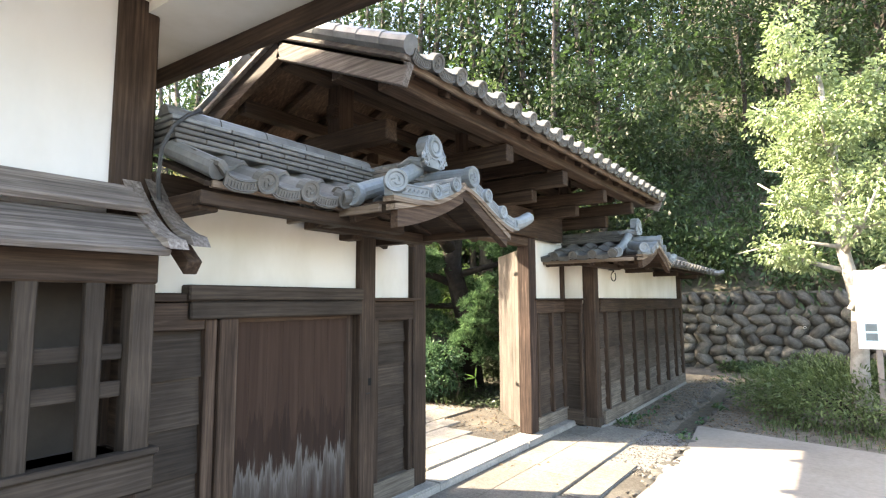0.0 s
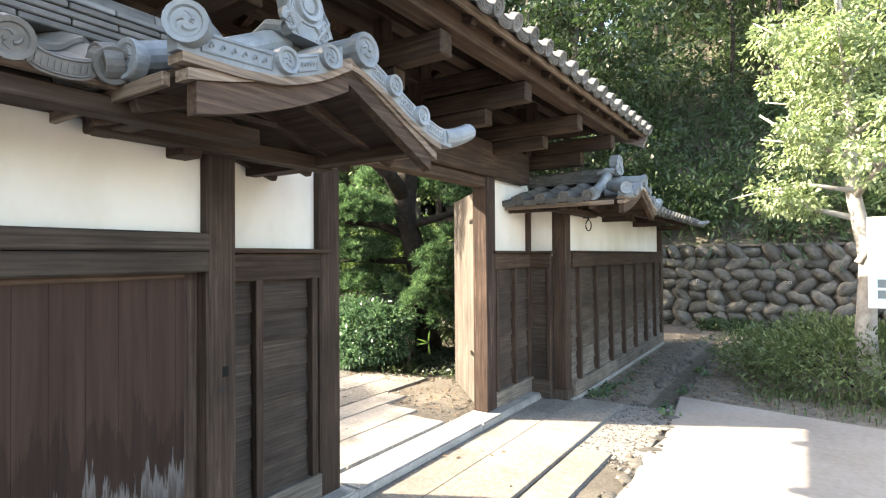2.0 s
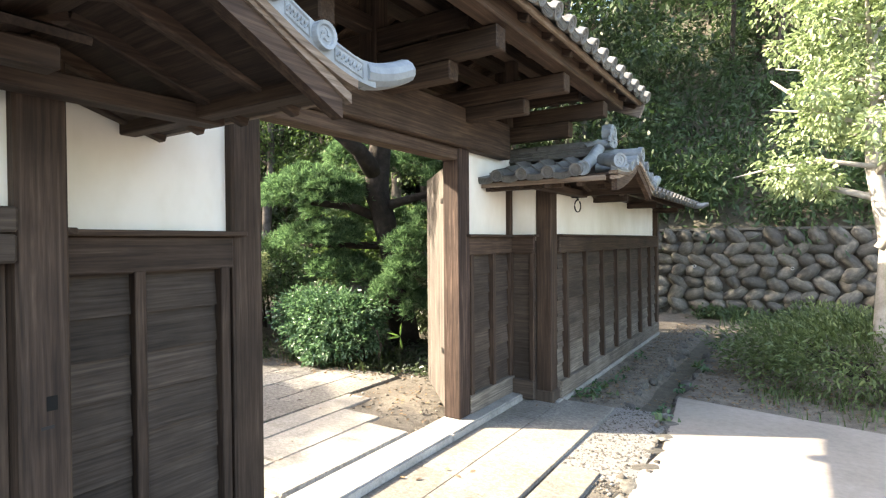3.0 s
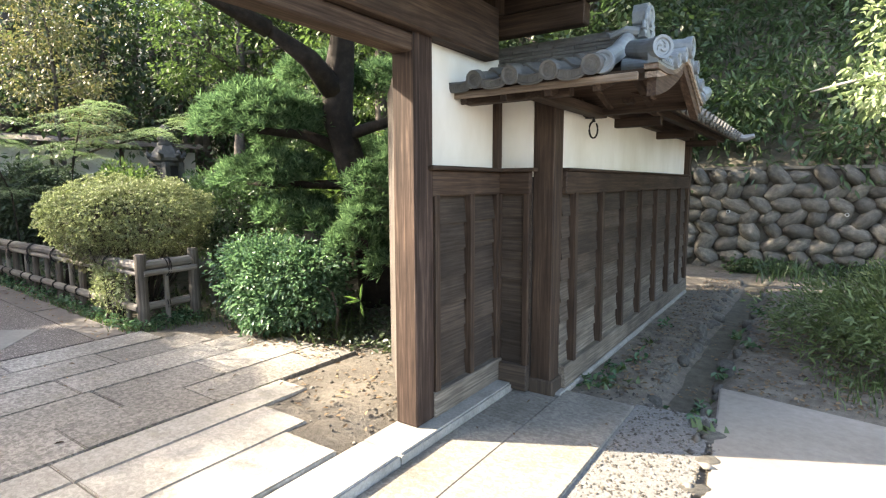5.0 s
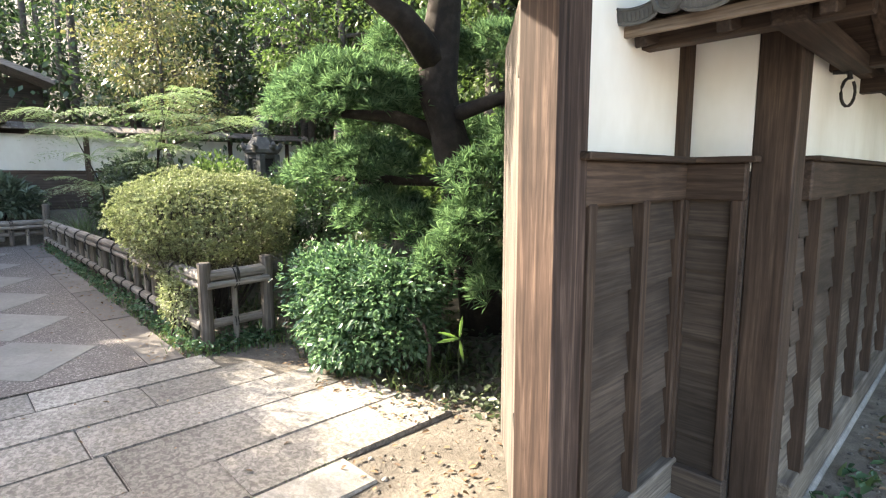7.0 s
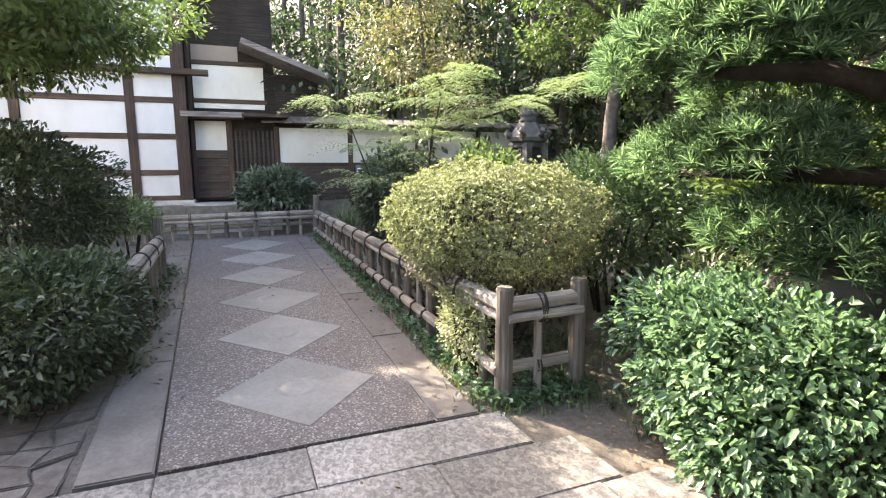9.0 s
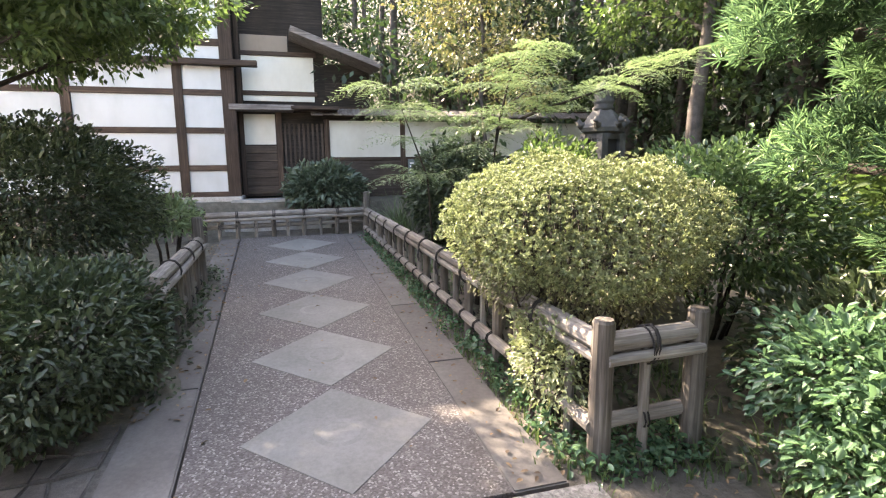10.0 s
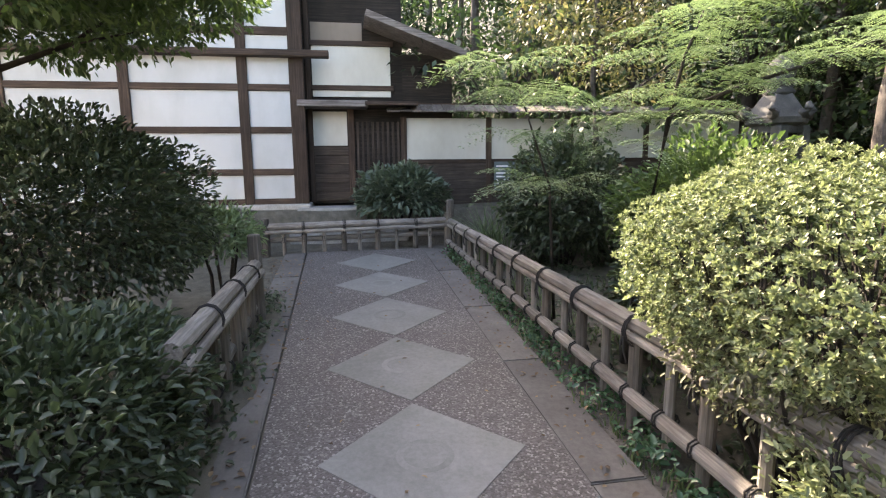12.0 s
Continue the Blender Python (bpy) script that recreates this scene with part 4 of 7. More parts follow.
def build_left_wall():
    rng = random.Random(6)
    w = thing("wall_left", (-2.6, 1.7, 0), "white plaster wall over dark boards with a heavy door header and tiled roof", "wall", kind="structure")
    part("plaster", box(-2.64, -2.555, 1.05, 2.39, 1.6, 2.10, 0), PLASTER, w)
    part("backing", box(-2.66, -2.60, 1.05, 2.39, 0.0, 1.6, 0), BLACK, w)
    part("header", box(-2.56, -2.475, 1.235, 2.385, 1.59, 1.665, 0.008), WB[1], w)
    part("header", box(-2.56, -2.485, 1.25, 2.385, 1.50, 1.586, 0.008), WB[1], w)
    part("rail", box(-2.56, -2.50, 1.06, 1.30, 1.585, 1.625, 0.005), W[1], w)
    part("rail", box(-2.56, -2.515, 1.06, 1.34, 1.45, 1.58, 0.005), W[1], w)
    cladding(w, 1.06, 1.345, -2.57, 0.1, 1.45, 6, rng)
    part("sill_beam", box(-2.6, -2.50, 1.06, 2.39, -0.02, 0.1, 0.008), WB[1], w)
    part("door_post", box(-2.57, -2.515, 1.345, 1.405, 0.08, 1.5, 0.005), WR[2], w)
    part("door_post", box(-2.58, -2.495, 1.41, 1.51, 0.08, 1.5, 0.006), WR[2], w)
    part("door_post", box(-2.6, -2.575, 2.32, 2.385, 0.08, 1.5, 0.004), W[2], w)
    bm = box(-2.66, -2.505, 2.385, 2.525, 0.0, 2.13, 0.008)
    part("post", bm, W[2], w)
    # Thin near-black plates on the post's face paint the shade of a bolt hole.
    part("mortise", box(-2.507, -2.5035, 2.455, 2.485, 1.045, 1.09, 0), HOLE_SHADE, w, "dark square plate painted as the shade in a bolt hole")
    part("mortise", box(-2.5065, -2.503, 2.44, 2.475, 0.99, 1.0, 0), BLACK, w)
    part("post_shoe", box(-2.67, -2.485, 2.37, 2.54, -0.02, 0.12, 0.01), WB[2], w)
    d = thing("door_1", (-2.57, 1.9, 0), "closed side door of dark planks with pale water stains", "door", kind="structure")
    y = 1.512
    while y < 2.30:
        wd = min(rng.uniform(0.098, 0.122), 2.318 - y)
        part("plank", box(-2.60, -2.562 + rng.uniform(-0.0008, 0.0008), y, y + wd - 0.0006, 0.06, 1.49, 0.001), STAINED, d)
        y += wd
    part("top_ledge", box(-2.6, -2.559, 1.512, 2.318, 1.475, 1.5, 0.003), WR[1], d)
    # roof over the wall
    part("wall_plate", box(-2.63, -2.49, 1.05, 2.5, 2.06, 2.17, 0.006), W[1], w)
    for y in (1.13, 2.28):
        part("bracket", box(-2.95, -2.16 if y < 2 else -2.44, y - 0.045, y + 0.045, 1.965, 2.05, 0.006), W[0], w)
    part("eave_purlin", box(-2.2, -2.12, 1.07, 2.36, 1.985, 2.045, 0.005), W[1], w)
    part("fascia", box(-2.115, -2.085, 1.1, 1.97, 2.055, 2.085, 0.003), WP[1], w)
    bm = bmesh.new()
    box_into(bm, 0, 0.5, 0, 1.35, -0.02, 0.0, 0)
    bmesh.ops.transform(bm, matrix=axes((-2.56, 1.07, 2.255), (1, 0, -0.38), (0, 1, 0)), verts=bm.verts)
    part("roof_board", bm, W[0], w)
    lay_slope(w, TILE, (-2.05, 1.09, 2.10), (0, 1, 0), (0.93, 0, -0.36), 4, 2, 0.2)
    part("verge_tile", tube([(-2.42, 1.10, 2.27), (-2.08, 1.12, 2.13)], 0.045, 10), TILE, w)
    lay_ridge(w, TILE, (-2.49, 1.08, 2.285), (0, 1, 0), 1.32, 5, 0.031)


build_left_wall()


# ---- curved porch roofs on the wings ----
def on_curve(points, s):
    for (a, p), (b, q) in zip(points, points[1:]):
        if s <= b:
            t = max(0.0, (s - a) / (b - a))
            return p + (q - p) * t
    return points[-1][1]


EAST = [(0, 0.255), (0.058, 0.245), (0.14, 0.217), (0.224, 0.180), (0.32, 0.136), (0.408, 0.102), (0.48, 0.079), (0.55, 0.063), (0.633, 0.057), (0.72, 0.066)]
WEST = [(0, 0.255), (0.06, 0.222), (0.118, 0.188), (0.21, 0.15), (0.30, 0.121), (0.45, 0.104), (0.66, 0.10)]


def verge_z(s, sg):
    """Height of the tiled verge over its base at s metres from the ridge: steep to the east, flatter to the west."""
    return on_curve(EAST if sg > 0 else WEST, s)


def barge_z(s, sg):
    return 0.195 - 0.48 * s if sg > 0 else 0.195 - 0.53 * s + 0.30 * s * s


def curved_plate(x0, x1, yr, sg, s0, s1, hi, lo, base, n=12, taper=0.0, curve=None, k1=1.0):
    """A board cut to the verge's curve, from s0 to s1, between the heights lo and hi about it."""
    bm = bmesh.new()
    top, low = [], []
    for k in range(n + 1):
        s = s0 + (s1 - s0) * k / n
        z = base + (curve or verge_z)(s / k1, sg)
        top.append((yr + sg * s, z + hi))
        low.append((yr + sg * s, z + lo * (1 - taper * k / n)))
    ta, tb, la, lb = [[bm.verts.new((x, *p)) for p in row] for row in (top, low) for x in (x0, x1)]
    for k in range(n):
        for a, b in ((ta, tb), (la, lb), (ta, la), (tb, lb)):
            bm.faces.new((a[k], a[k + 1], b[k + 1], b[k]))
    for k in (0, n):
        bm.faces.new((ta[k], tb[k], lb[k], la[k]))
    return bm


def build_porch_roof(yr, reach, name, mat, old):
    """A short roof with its ridge along x: curved barge boards on its gable, tube tiles on the verge, pan tiles behind."""
    r = thing(name, (-2.3, yr, 2.0), "small grey tiled roof with curved barge boards over the wing wall", "roof", kind="structure")
    base, xg = 2.045, -1.76
    k1 = reach / 0.65
    for sg in (-1, 1):
        end = 0.58 if sg < 0 else 0.51
        part("barge_board", curved_plate(xg - 0.045, xg, yr, sg, 0, end * k1, 0.0, -0.088 if sg < 0 else -0.062, base, 14, 0, barge_z, k1), WR[1], r)
        part("barge_board", curved_plate(xg - 0.05, xg + 0.01, yr, sg, 0, (end + 0.03) * k1, 0.032, 0.002, base, 14, 0, barge_z, k1), WP[1], r)
        part("barge_strip", curved_plate(xg - 0.05, xg + 0.02, yr, sg, 0, (end + 0.05) * k1, -0.05, -0.075, base, 14, 0, None, k1), WP[1], r)
        part("soffit", curved_plate(-3.0, xg - 0.05, yr, sg, 0, reach * 0.9, -0.06, -0.085, base, 8, 0, None, k1), W[0], r)
        bm = curved_plate(xg - 0.03, xg + 0.02, yr, sg, 0.05, reach * 0.99, 0.022, -0.05, base, 18, 0, None, k1)
        spots = (0.224, 0.408) if sg > 0 else (0.118, 0.30)
        stops = [0.06, *spots, 0.63]
        for a, b in zip(stops, stops[1:]):
            if b - a < 0.1:
                continue
            p = [(a + 0.05, 0.010), (b - 0.05, 0.010), (b - 0.05, -0.036), (a + 0.05, -0.036)]
            q = [Vector((xg + 0.021, yr + sg * s * k1, base + verge_z(s, sg) + dz)) for s, dz in p]
            tube_into(bm, q + [q[0]], 0.004, 4)
            for t in range(6):
                c = q[3].lerp(q[2], 0.12 + 0.15 * t).lerp(q[0].lerp(q[1], 0.12 + 0.15 * t), 0.5)
                tube_into(bm, [c + Vector((0, -0.006, -0.008)), c + Vector((0.003, 0.002, 0.006)), c + Vector((0, 0.008, -0.002))], 0.004, 4)
        part("verge_band", bm, mat, r)
        for s in spots:
            rad = 0.042
            y, z = yr + sg * s * k1, base + verge_z(s, sg)
            bm = tube([(-2.02, y, z + 0.006), (xg + 0.01, y, z)], rad * 0.97, 16)
            disc_into(bm, axes((xg + 0.03, y, z), (0, 1, 0), (0, 0, 1)), rad, 0.03)
            part("verge_tile", bm, mat, r)
    # upturned tail
    path = []
    for k in range(7):
        q = k / 6
        path.append(Matrix.Translation((xg - 0.02, yr + reach * 0.93 + 0.25 * q, base + 0.05 + 0.075 * q ** 1.6)) @ pose(0, 0, 0, 90 + 4 + 22 * q, 0, 0) @ Matrix.Diagonal((1 - 0.1 * q, 1 - 0.1 * q, 1, 1)))
    bm = bmesh.new()
    sweep_into(bm, [(0.052 * math.cos(a * 0.524), 0.046 * math.sin(a * 0.524)) for a in range(12)], path)
    part("tail_tile", bm, mat, r)
    # big corner tile and the ridge that comes down to it
    yc = yr - reach
    out = Vector((0.72, -0.69, 0)).normalized()
    c1 = Vector((xg + 0.03, yc + 0.024, base + 0.121))
    bm = tube([c1 - out * 0.26 + Vector((0, 0, 0.05)), c1 - out * 0.1 + Vector((0, 0, 0.012)), c1], [0.048, 0.053, 0.055], 18)
    disc_into(bm, axes(c1 + out * 0.004, Vector((0, 0, 1)).cross(out), (0, 0, 1)), 0.058, 0.03)
    part("corner_tile", bm, mat, r)
    ends = [Vector((-2.08, yr - 0.03, base + 0.35)), Vector((-2.05, yr - reach * 0.5, base + 0.20)), Vector((-2.02, yc + 0.03, base + 0.09))]
    bm = tube(ends, 0.05, 16)
    dn = ((ends[2] - ends[1]).normalized() + Vector((0, 0, 0.1))).normalized()
    disc_into(bm, axes(ends[2] + dn * 0.012, Vector((0, 0, 1)).cross(dn), (0, 0, 1)), 0.06, 0.03)
    part("descending_ridge", bm, mat, r)
    low = TILE_OLD if old else TILE
    dw = Vector((0, -0.68, -0.165)).normalized()
    lay_slope(r, low, (-2.06 - TW * 4, yc - 0.02, base + 0.062), (1, 0, 0), dw, 4, 3, 0.205)
    de = Vector((0, 0.65, -0.235)).normalized()
    lay_slope(r, mat, (-2.05 - TW * 4, yr + reach, base + 0.05), (1, 0, 0), de, 4, 3, 0.205)
    for sg in (-1, 1):
        part("eave_purlin", box(-3.0, -1.82 if sg > 0 else -2.25, yr + sg * reach * 0.72 - 0.035, yr + sg * reach * 0.72 + 0.035, base - 0.04, base + 0.025, 0.005), W[0], r)
        part("fascia", box(-3.0, -1.84, yr + sg * (reach * 0.95) - 0.012, yr + sg * (reach * 0.95) + 0.012, base - 0.02, base + 0.02, 0.003), WP[0], r)
        for x in (-2.9, -2.62, -2.34, -2.06):
            part("rafter", bar((x, yr, base + 0.16), (x, yr + sg * reach * 0.92, base - 0.03), 0.045, 0.05), W[1], r)
    lay_ridge(r, low, (-3.0, yr, base + 0.265), (1, 0, 0), 0.95, 4)
    rc = tube([(-2.12, yr + 0.058, base + 0.285), (xg, yr + 0.058, base + 0.266)], 0.056, 18)
    disc_into(rc, axes((xg + 0.03, yr + 0.058, base + 0.266), (0, 1, 0), (0, 0, 1)), 0.064, 0.03)
    part("ridge_tube", rc, mat, r)
    ogre_tile(Vector((-2.00, yr, base + 0.39)), (1, 0, 0), mat, r, 0.8)
    part("crossbeam", box(-2.5, -2.4, yr - reach * 0.85, yr + reach * 0.85, 1.995, 2.06, 0.006), W[1], r)


build_porch_roof(2.46, 0.65, "porch_roof_left", TILE_BLUE, False)
build_porch_roof(6.66, 0.71, "porch_roof_right", TILE_BLUE, True)


# ---- the gate ----
def build_gate():
    g = thing("roofed_gate", (-2.95, 4.52, 0.08), "weathered timber gate with two posts and a tiled gable roof", "gate")
    part("gate_post", box(-3.045, -2.885, 5.49, 5.665, 0.085, 2.33, 0.01), WPOST, g, "sun-bleached reddish timber post")
    part("gate_post", box(-3.07, -2.885, 3.385, 3.555, 0.085, 2.33, 0.01), W[2], g)
    part("main_lintel", box(-3.06, -2.84, 2.62, 6.36, 2.315, 2.64, 0.012), W[1], g)
    part("lower_lintel", box(-3.03, -2.90, 3.40, 5.66, 2.215, 2.312, 0.008), WR[1], g)
    for y in (2.5, 3.47, 4.52, 5.58, 6.55):
        part("bracket_arm", box(-3.92, -2.0 if y > 3 else -2.35, y - 0.055, y + 0.055, 2.645, 2.78, 0.008), W[0], g)
        if y < 3:
            continue
        part("bracket_arm", box(-3.55, -2.32, y - 0.05, y + 0.05, 2.50 if y in (2.5, 6.55) else 2.645 - 0.12, 2.64, 0.008), W[0], g)
    for x in (-2.03, -3.87):
        part("eave_beam", box(x - 0.07, x + 0.07, 2.09, 6.98, 2.785, 2.93, 0.008), WR[1], g)
    part("ridge_beam", box(-3.02, -2.88, 2.1, 7.0, 3.16, 3.29, 0.008), W[1], g)
    for y in (2.6, 4.52, 6.45):
        part("king_post", box(-3.02, -2.88, y - 0.07, y + 0.07, 2.64, 3.17, 0.008), W[2], g)
        if y < 3:
            continue
        part("cross_tie", box(-3.7, -2.2, y - 0.05, y + 0.05, 2.80, 2.94, 0.008), W[0], g)
    part("strut_beam", box(-3.0, -2.9, 2.5, 6.6, 2.92, 3.02, 0.006), W[1], g)
    for x in (-2.45, -3.45):
        part("purlin", box(x - 0.05, x + 0.05, 2.1, 7.0, 2.945, 3.045, 0.006), W[1], g)
        for y in (3.47, 4.52, 5.58, 6.45):
            part("strut", box(x - 0.04, x + 0.04, y - 0.04, y + 0.04, 2.78, 2.945, 0.005), W[2], g)
    y0, y1 = 2.03, 7.24
    eave_x, eave_z, rx, rz = 1.09, 2.875, -2.95, 3.33
    slope = (rz - eave_z) / eave_x
    for sg in (-1, 1):
        bm = bmesh.new()
        box_into(bm, 0, math.hypot(eave_x, rz - eave_z), 0, y1 - y0, -0.02, 0.0, 0)
        bmesh.ops.transform(bm, matrix=axes((rx, y0, rz), (sg, 0, -slope), (0, sg if sg > 0 else 1, 0)), verts=bm.verts)
        part("roof_deck", bm, WR[0], g)
        k = 0
        y = y0 + 0.12
        while y < y1:
            part("rafter", bar((rx + sg * 0.02, y, rz - 0.055), (rx + sg * eave_x * 0.97, y, rz - 0.055 - slope * eave_x * 0.97 + 0.02), 0.05, 0.06), W[0], g)
            y += 0.36
        part("eave_board", bar((rx + sg * eave_x, y0, eave_z - 0.005), (rx + sg * eave_x, y1, eave_z - 0.005), 0.03, 0.045), WP[1], g)
        for yy in (y0, y1):
            o = 0.025 if yy == y0 else -0.025
            part("barge_board", bar((rx + sg * 0.0, yy + o, rz - 0.07), (rx + sg * (eave_x + 0.02), yy + o, eave_z - 0.075), 0.05, 0.13), WG[0] if sg > 0 else W[0], g, "grey weathered barge board")
            part("barge_strip", bar((rx, yy + o * 0.4, rz + 0.018), (rx + sg * (eave_x + 0.04), yy + o * 0.4, eave_z + 0.013), 0.08, 0.035), WG[0], g)
    # tiles: two courses at the eave and along the near verge as single tiles, the rest joined
    n = int((y1 - y0) / TW)
    dn = Vector((1, 0, -slope)).normalized()
    lay_slope(g, TILE, (rx + eave_x + 0.06, y0 - 0.02, eave_z + 0.04), (0, 1, 0), dn, n, 2)
    dm = Vector((-1, 0, -slope)).normalized()
    lay_slope(g, TILE_OLD, (rx - eave_x - 0.06, y0 - 0.02, eave_z + 0.04), (0, 1, 0), dm, n, 1)
    vs, fs, base = [], [], 0
    co = np.zeros(len(PAN.vertices) * 3, dtype=np.float32)
    PAN.vertices.foreach_get("co", co)
    co = co.reshape(-1, 3)
    quads = np.array([list(p.vertices) for p in PAN.polygons if len(p.vertices) == 4])
    for d, sg in ((dn, 1), (dm, -1)):
        for row in range(2 if sg > 0 else 1, 5):
            for k in range(n):
                o = Vector((rx + sg * (eave_x + 0.06), y0 - 0.02 + TW * k, eave_z + 0.04)) - d * (0.27 + 0.215 * row)
                m = axes(o, (0, 1, 0), d)
                if m.to_3x3().col[2].z < 0:
                    m = axes(o + Vector((0, TW, 0)), (0, -1, 0), d)
                m = np.array(Matrix.Translation(m.to_3x3().col[2] * 0.01 * row) @ m)
                vs.append(co @ m[:3, :3].T + m[:3, 3])
                fs.append(quads + base)
                base += len(co)
    tagged(link_mesh("upper_tiles", arrays_mesh("upper_tiles", np.concatenate(vs), np.concatenate(fs)), TILE, g), kind="stuff")
    vt = []
    for k in range(6):
        q = k / 6
        vt.append(tube([(rx + 0.04 + eave_x * q, y0 - 0.02, rz + 0.075 - slope * eave_x * q), (rx + 0.06 + eave_x * (q + 0.18), y0 - 0.02, rz + 0.07 - slope * eave_x * (q + 0.18))], [0.052, 0.056], 10))
    for bm in vt:
        part("verge_tile", bm, TILE, g)
    lay_ridge(g, TILE, (rx, y0 + 0.05, rz + 0.07), (0, 1, 0), y1 - y0 - 0.1, 3)
    ogre_tile(Vector((rx, y0 + 0.0, rz + 0.19)), (0, -1, 0), TILE, g, 0.9)
    ogre_tile(Vector((rx, y1, rz + 0.19)), (0, 1, 0), TILE, g, 0.9)


build_gate()


def build_leaf():
    d = thing("gate_door", (-3.0, 5.55, 0.1), "open plank gate leaf of sunlit weathered timber folded back", "gate door")
    hinge, end = Vector((-3.06, 5.575, 0)), Vector((-3.77, 6.34, 0))
    u = (end - hinge).normalized()
    n = Vector((-u.y, u.x, 0))
    L = (end - hinge).length
    rng = random.Random(4)
    y = 0.0
    for k in range(7):
        w = L / 7
        bm = box(w * k + 0.001, w * (k + 1) - 0.001, -0.02, 0.018 + rng.uniform(-0.002, 0.002), 0.12, 2.18, 0.003)
        bmesh.ops.transform(bm, matrix=axes(hinge, u, n), verts=bm.verts)
        part("plank", bm, WM[2], d)
    for z in (0.35, 0.9, 1.45, 2.0):
        bm = box(0.02, L - 0.02, -0.055, -0.02, z - 0.04, z + 0.04, 0.004)
        bmesh.ops.transform(bm, matrix=axes(hinge, u, n), verts=bm.verts)
        part("ledge", bm, WR[0], d)
    for z in (0.6, 1.9):
        bm = box(-0.03, 0.16, 0.016, 0.026, z - 0.02, z + 0.02, 0.002)
        bmesh.ops.transform(bm, matrix=axes(hinge, u, n), verts=bm.verts)
        part("hinge_strap", bm, IRON, d)


build_leaf()


# ---- the gatehouse at the start ----
def build_gatehouse():
    h = thing("gatehouse", (-3.2, -1.5, 0), "white plastered gatehouse with dark posts and a latticed bay window", "house")
    part("wall", box(-6.5, -2.535, -6.0, 1.03, -0.05, 4.6, 0), PLASTER_COOL, h)
    part("corner_post", box(-2.62, -2.50, 0.885, 1.055, 0.0, 4.6, 0.01), W[2], h)
    part("lower_boards", box(-2.545, -2.505, -6.0, 0.885, 0.0, 0.9, 0.006), WB[1], h)
    # plastered verge soffit and its edge board
    sof = bmesh.new()
    p = [(-6.5, 1.0, 3.05), (-1.45, 1.0, 2.86), (-1.45, 1.38, 2.86), (-6.5, 1.38, 3.05)]
    lo = [sof.verts.new(q) for q in p]
    hi = [sof.verts.new((q[0], q[1], q[2] + 0.5)) for q in p]
    sof.faces.new(lo)
    sof.faces.new(hi[::-1])
    for k in range(4):
        sof.faces.new((lo[k], lo[(k + 1) % 4], hi[(k + 1) % 4], hi[k]))
    part("verge_soffit", sof, PLASTER, h)
    part("edge_board", bar((-6.5, 1.375, 3.03), (-1.38, 1.375, 2.82), 0.05, 0.11), W[0], h)
    ev = bmesh.new()
    box_into(ev, -2.6, -1.42, -6.0, 1.02, 2.95, 3.3, 0)
    part("eave_soffit", ev, PLASTER, h)
    part("edge_board", box(-1.44, -1.38, -6.0, 1.38, 2.76, 2.87, 0.008), W[1], h)
    part("roof", box(-6.5, -1.35, -6.0, 1.45, 3.4, 3.6, 0.02), TILE_OLD, h)
    # bay with a lattice
    fx = -2.25
    bay = part("bay_window", box(fx - 0.06, fx + 0.02, -1.2, 0.97, 1.655, 1.775, 0.008), W[1], h, "projecting bay window with a heavy wooden lattice")
    part("bay_sill", box(-2.52, fx + 0.03, -1.2, 0.985, 0.86, 1.0, 0.01), WB[1], bay)
    part("bay_sill", box(fx - 0.02, fx + 0.045, -1.2, 0.99, 1.0, 1.025, 0.005), WB[1], bay)
    part("lattice_post", box(fx - 0.08, fx + 0.015, 0.875, 0.965, 1.0, 1.66, 0.008), WB[2], bay)
    for y in (0.75, 0.54, 0.33, 0.12, -0.09, -0.30, -0.51, -0.72):
        part("lattice_bar", box(fx - 0.03, fx + 0.012, y - 0.032, y + 0.032, 1.0, 1.66, 0.005), WB[2], bay)
    for z in (1.255, 1.395):
        part("lattice_rail", box(fx - 0.05, fx - 0.031, -1.2, 0.87, z - 0.03, z + 0.03, 0.004), WB[1], bay)
    part("bay_floor", box(-2.51, fx - 0.06, -1.2, 0.9, 0.98, 1.0, 0), WG[1], bay)
    # Dark brown back panel: the bay's dim interior is put into its colour.
    part("bay_back", box(-2.515, -2.50, -1.2, 0.88, 1.0, 1.7, 0), plain("bay_inner_shade", (0.05, 0.040, 0.032), 0.9), bay)
    part("bay_side", box(-2.5, fx - 0.06, 0.92, 0.95, 1.0, 1.66, 0.004), W[0], bay)
    part("bay_foot", box(-2.52, fx - 0.03, 0.55, 0.9, 0.3, 0.86, 0.01), WB[2], bay)
    # stepped board roof of the bay
    for k, (xa, za, xb, zb) in enumerate(((-2.50, 2.075, -2.29, 1.955), (-2.36, 1.925, -2.10, 1.77))):
        part("bay_roof_board", bar((xa, -0.1, za), (xb, -0.1, zb), 2.1, 0.03, 0.005, (0, 0, 1)), WG[1], bay)
    for off, ya, wd, ht in ((0.0, 0.965, 0.075, 0.05), (0.018, 1.055, 0.07, 0.055)):
        pts = [(-2.5 + 0.06 * k, 2.11 + off - 0.075 * k + 0.0045 * k * k) for k in range(8)]
        bm = bmesh.new()
        o = [(-wd / 2, -ht / 2), (wd / 2, -ht / 2), (wd / 2, ht / 2), (-wd / 2, ht / 2)]
        sweep_into(bm, o, [Matrix.Translation((x, ya, z)) @ pose(0, 0, 0, 90, 0, 90) @ pose(0, 0, 0, -35, 0, 0) for x, z in pts])
        part("verge_rib", bm, WG[0], bay)
    part("verge_under", bar((-2.5, 1.06, 2.01), (-2.14, 1.06, 1.72), 0.06, 0.07), W[0], bay)
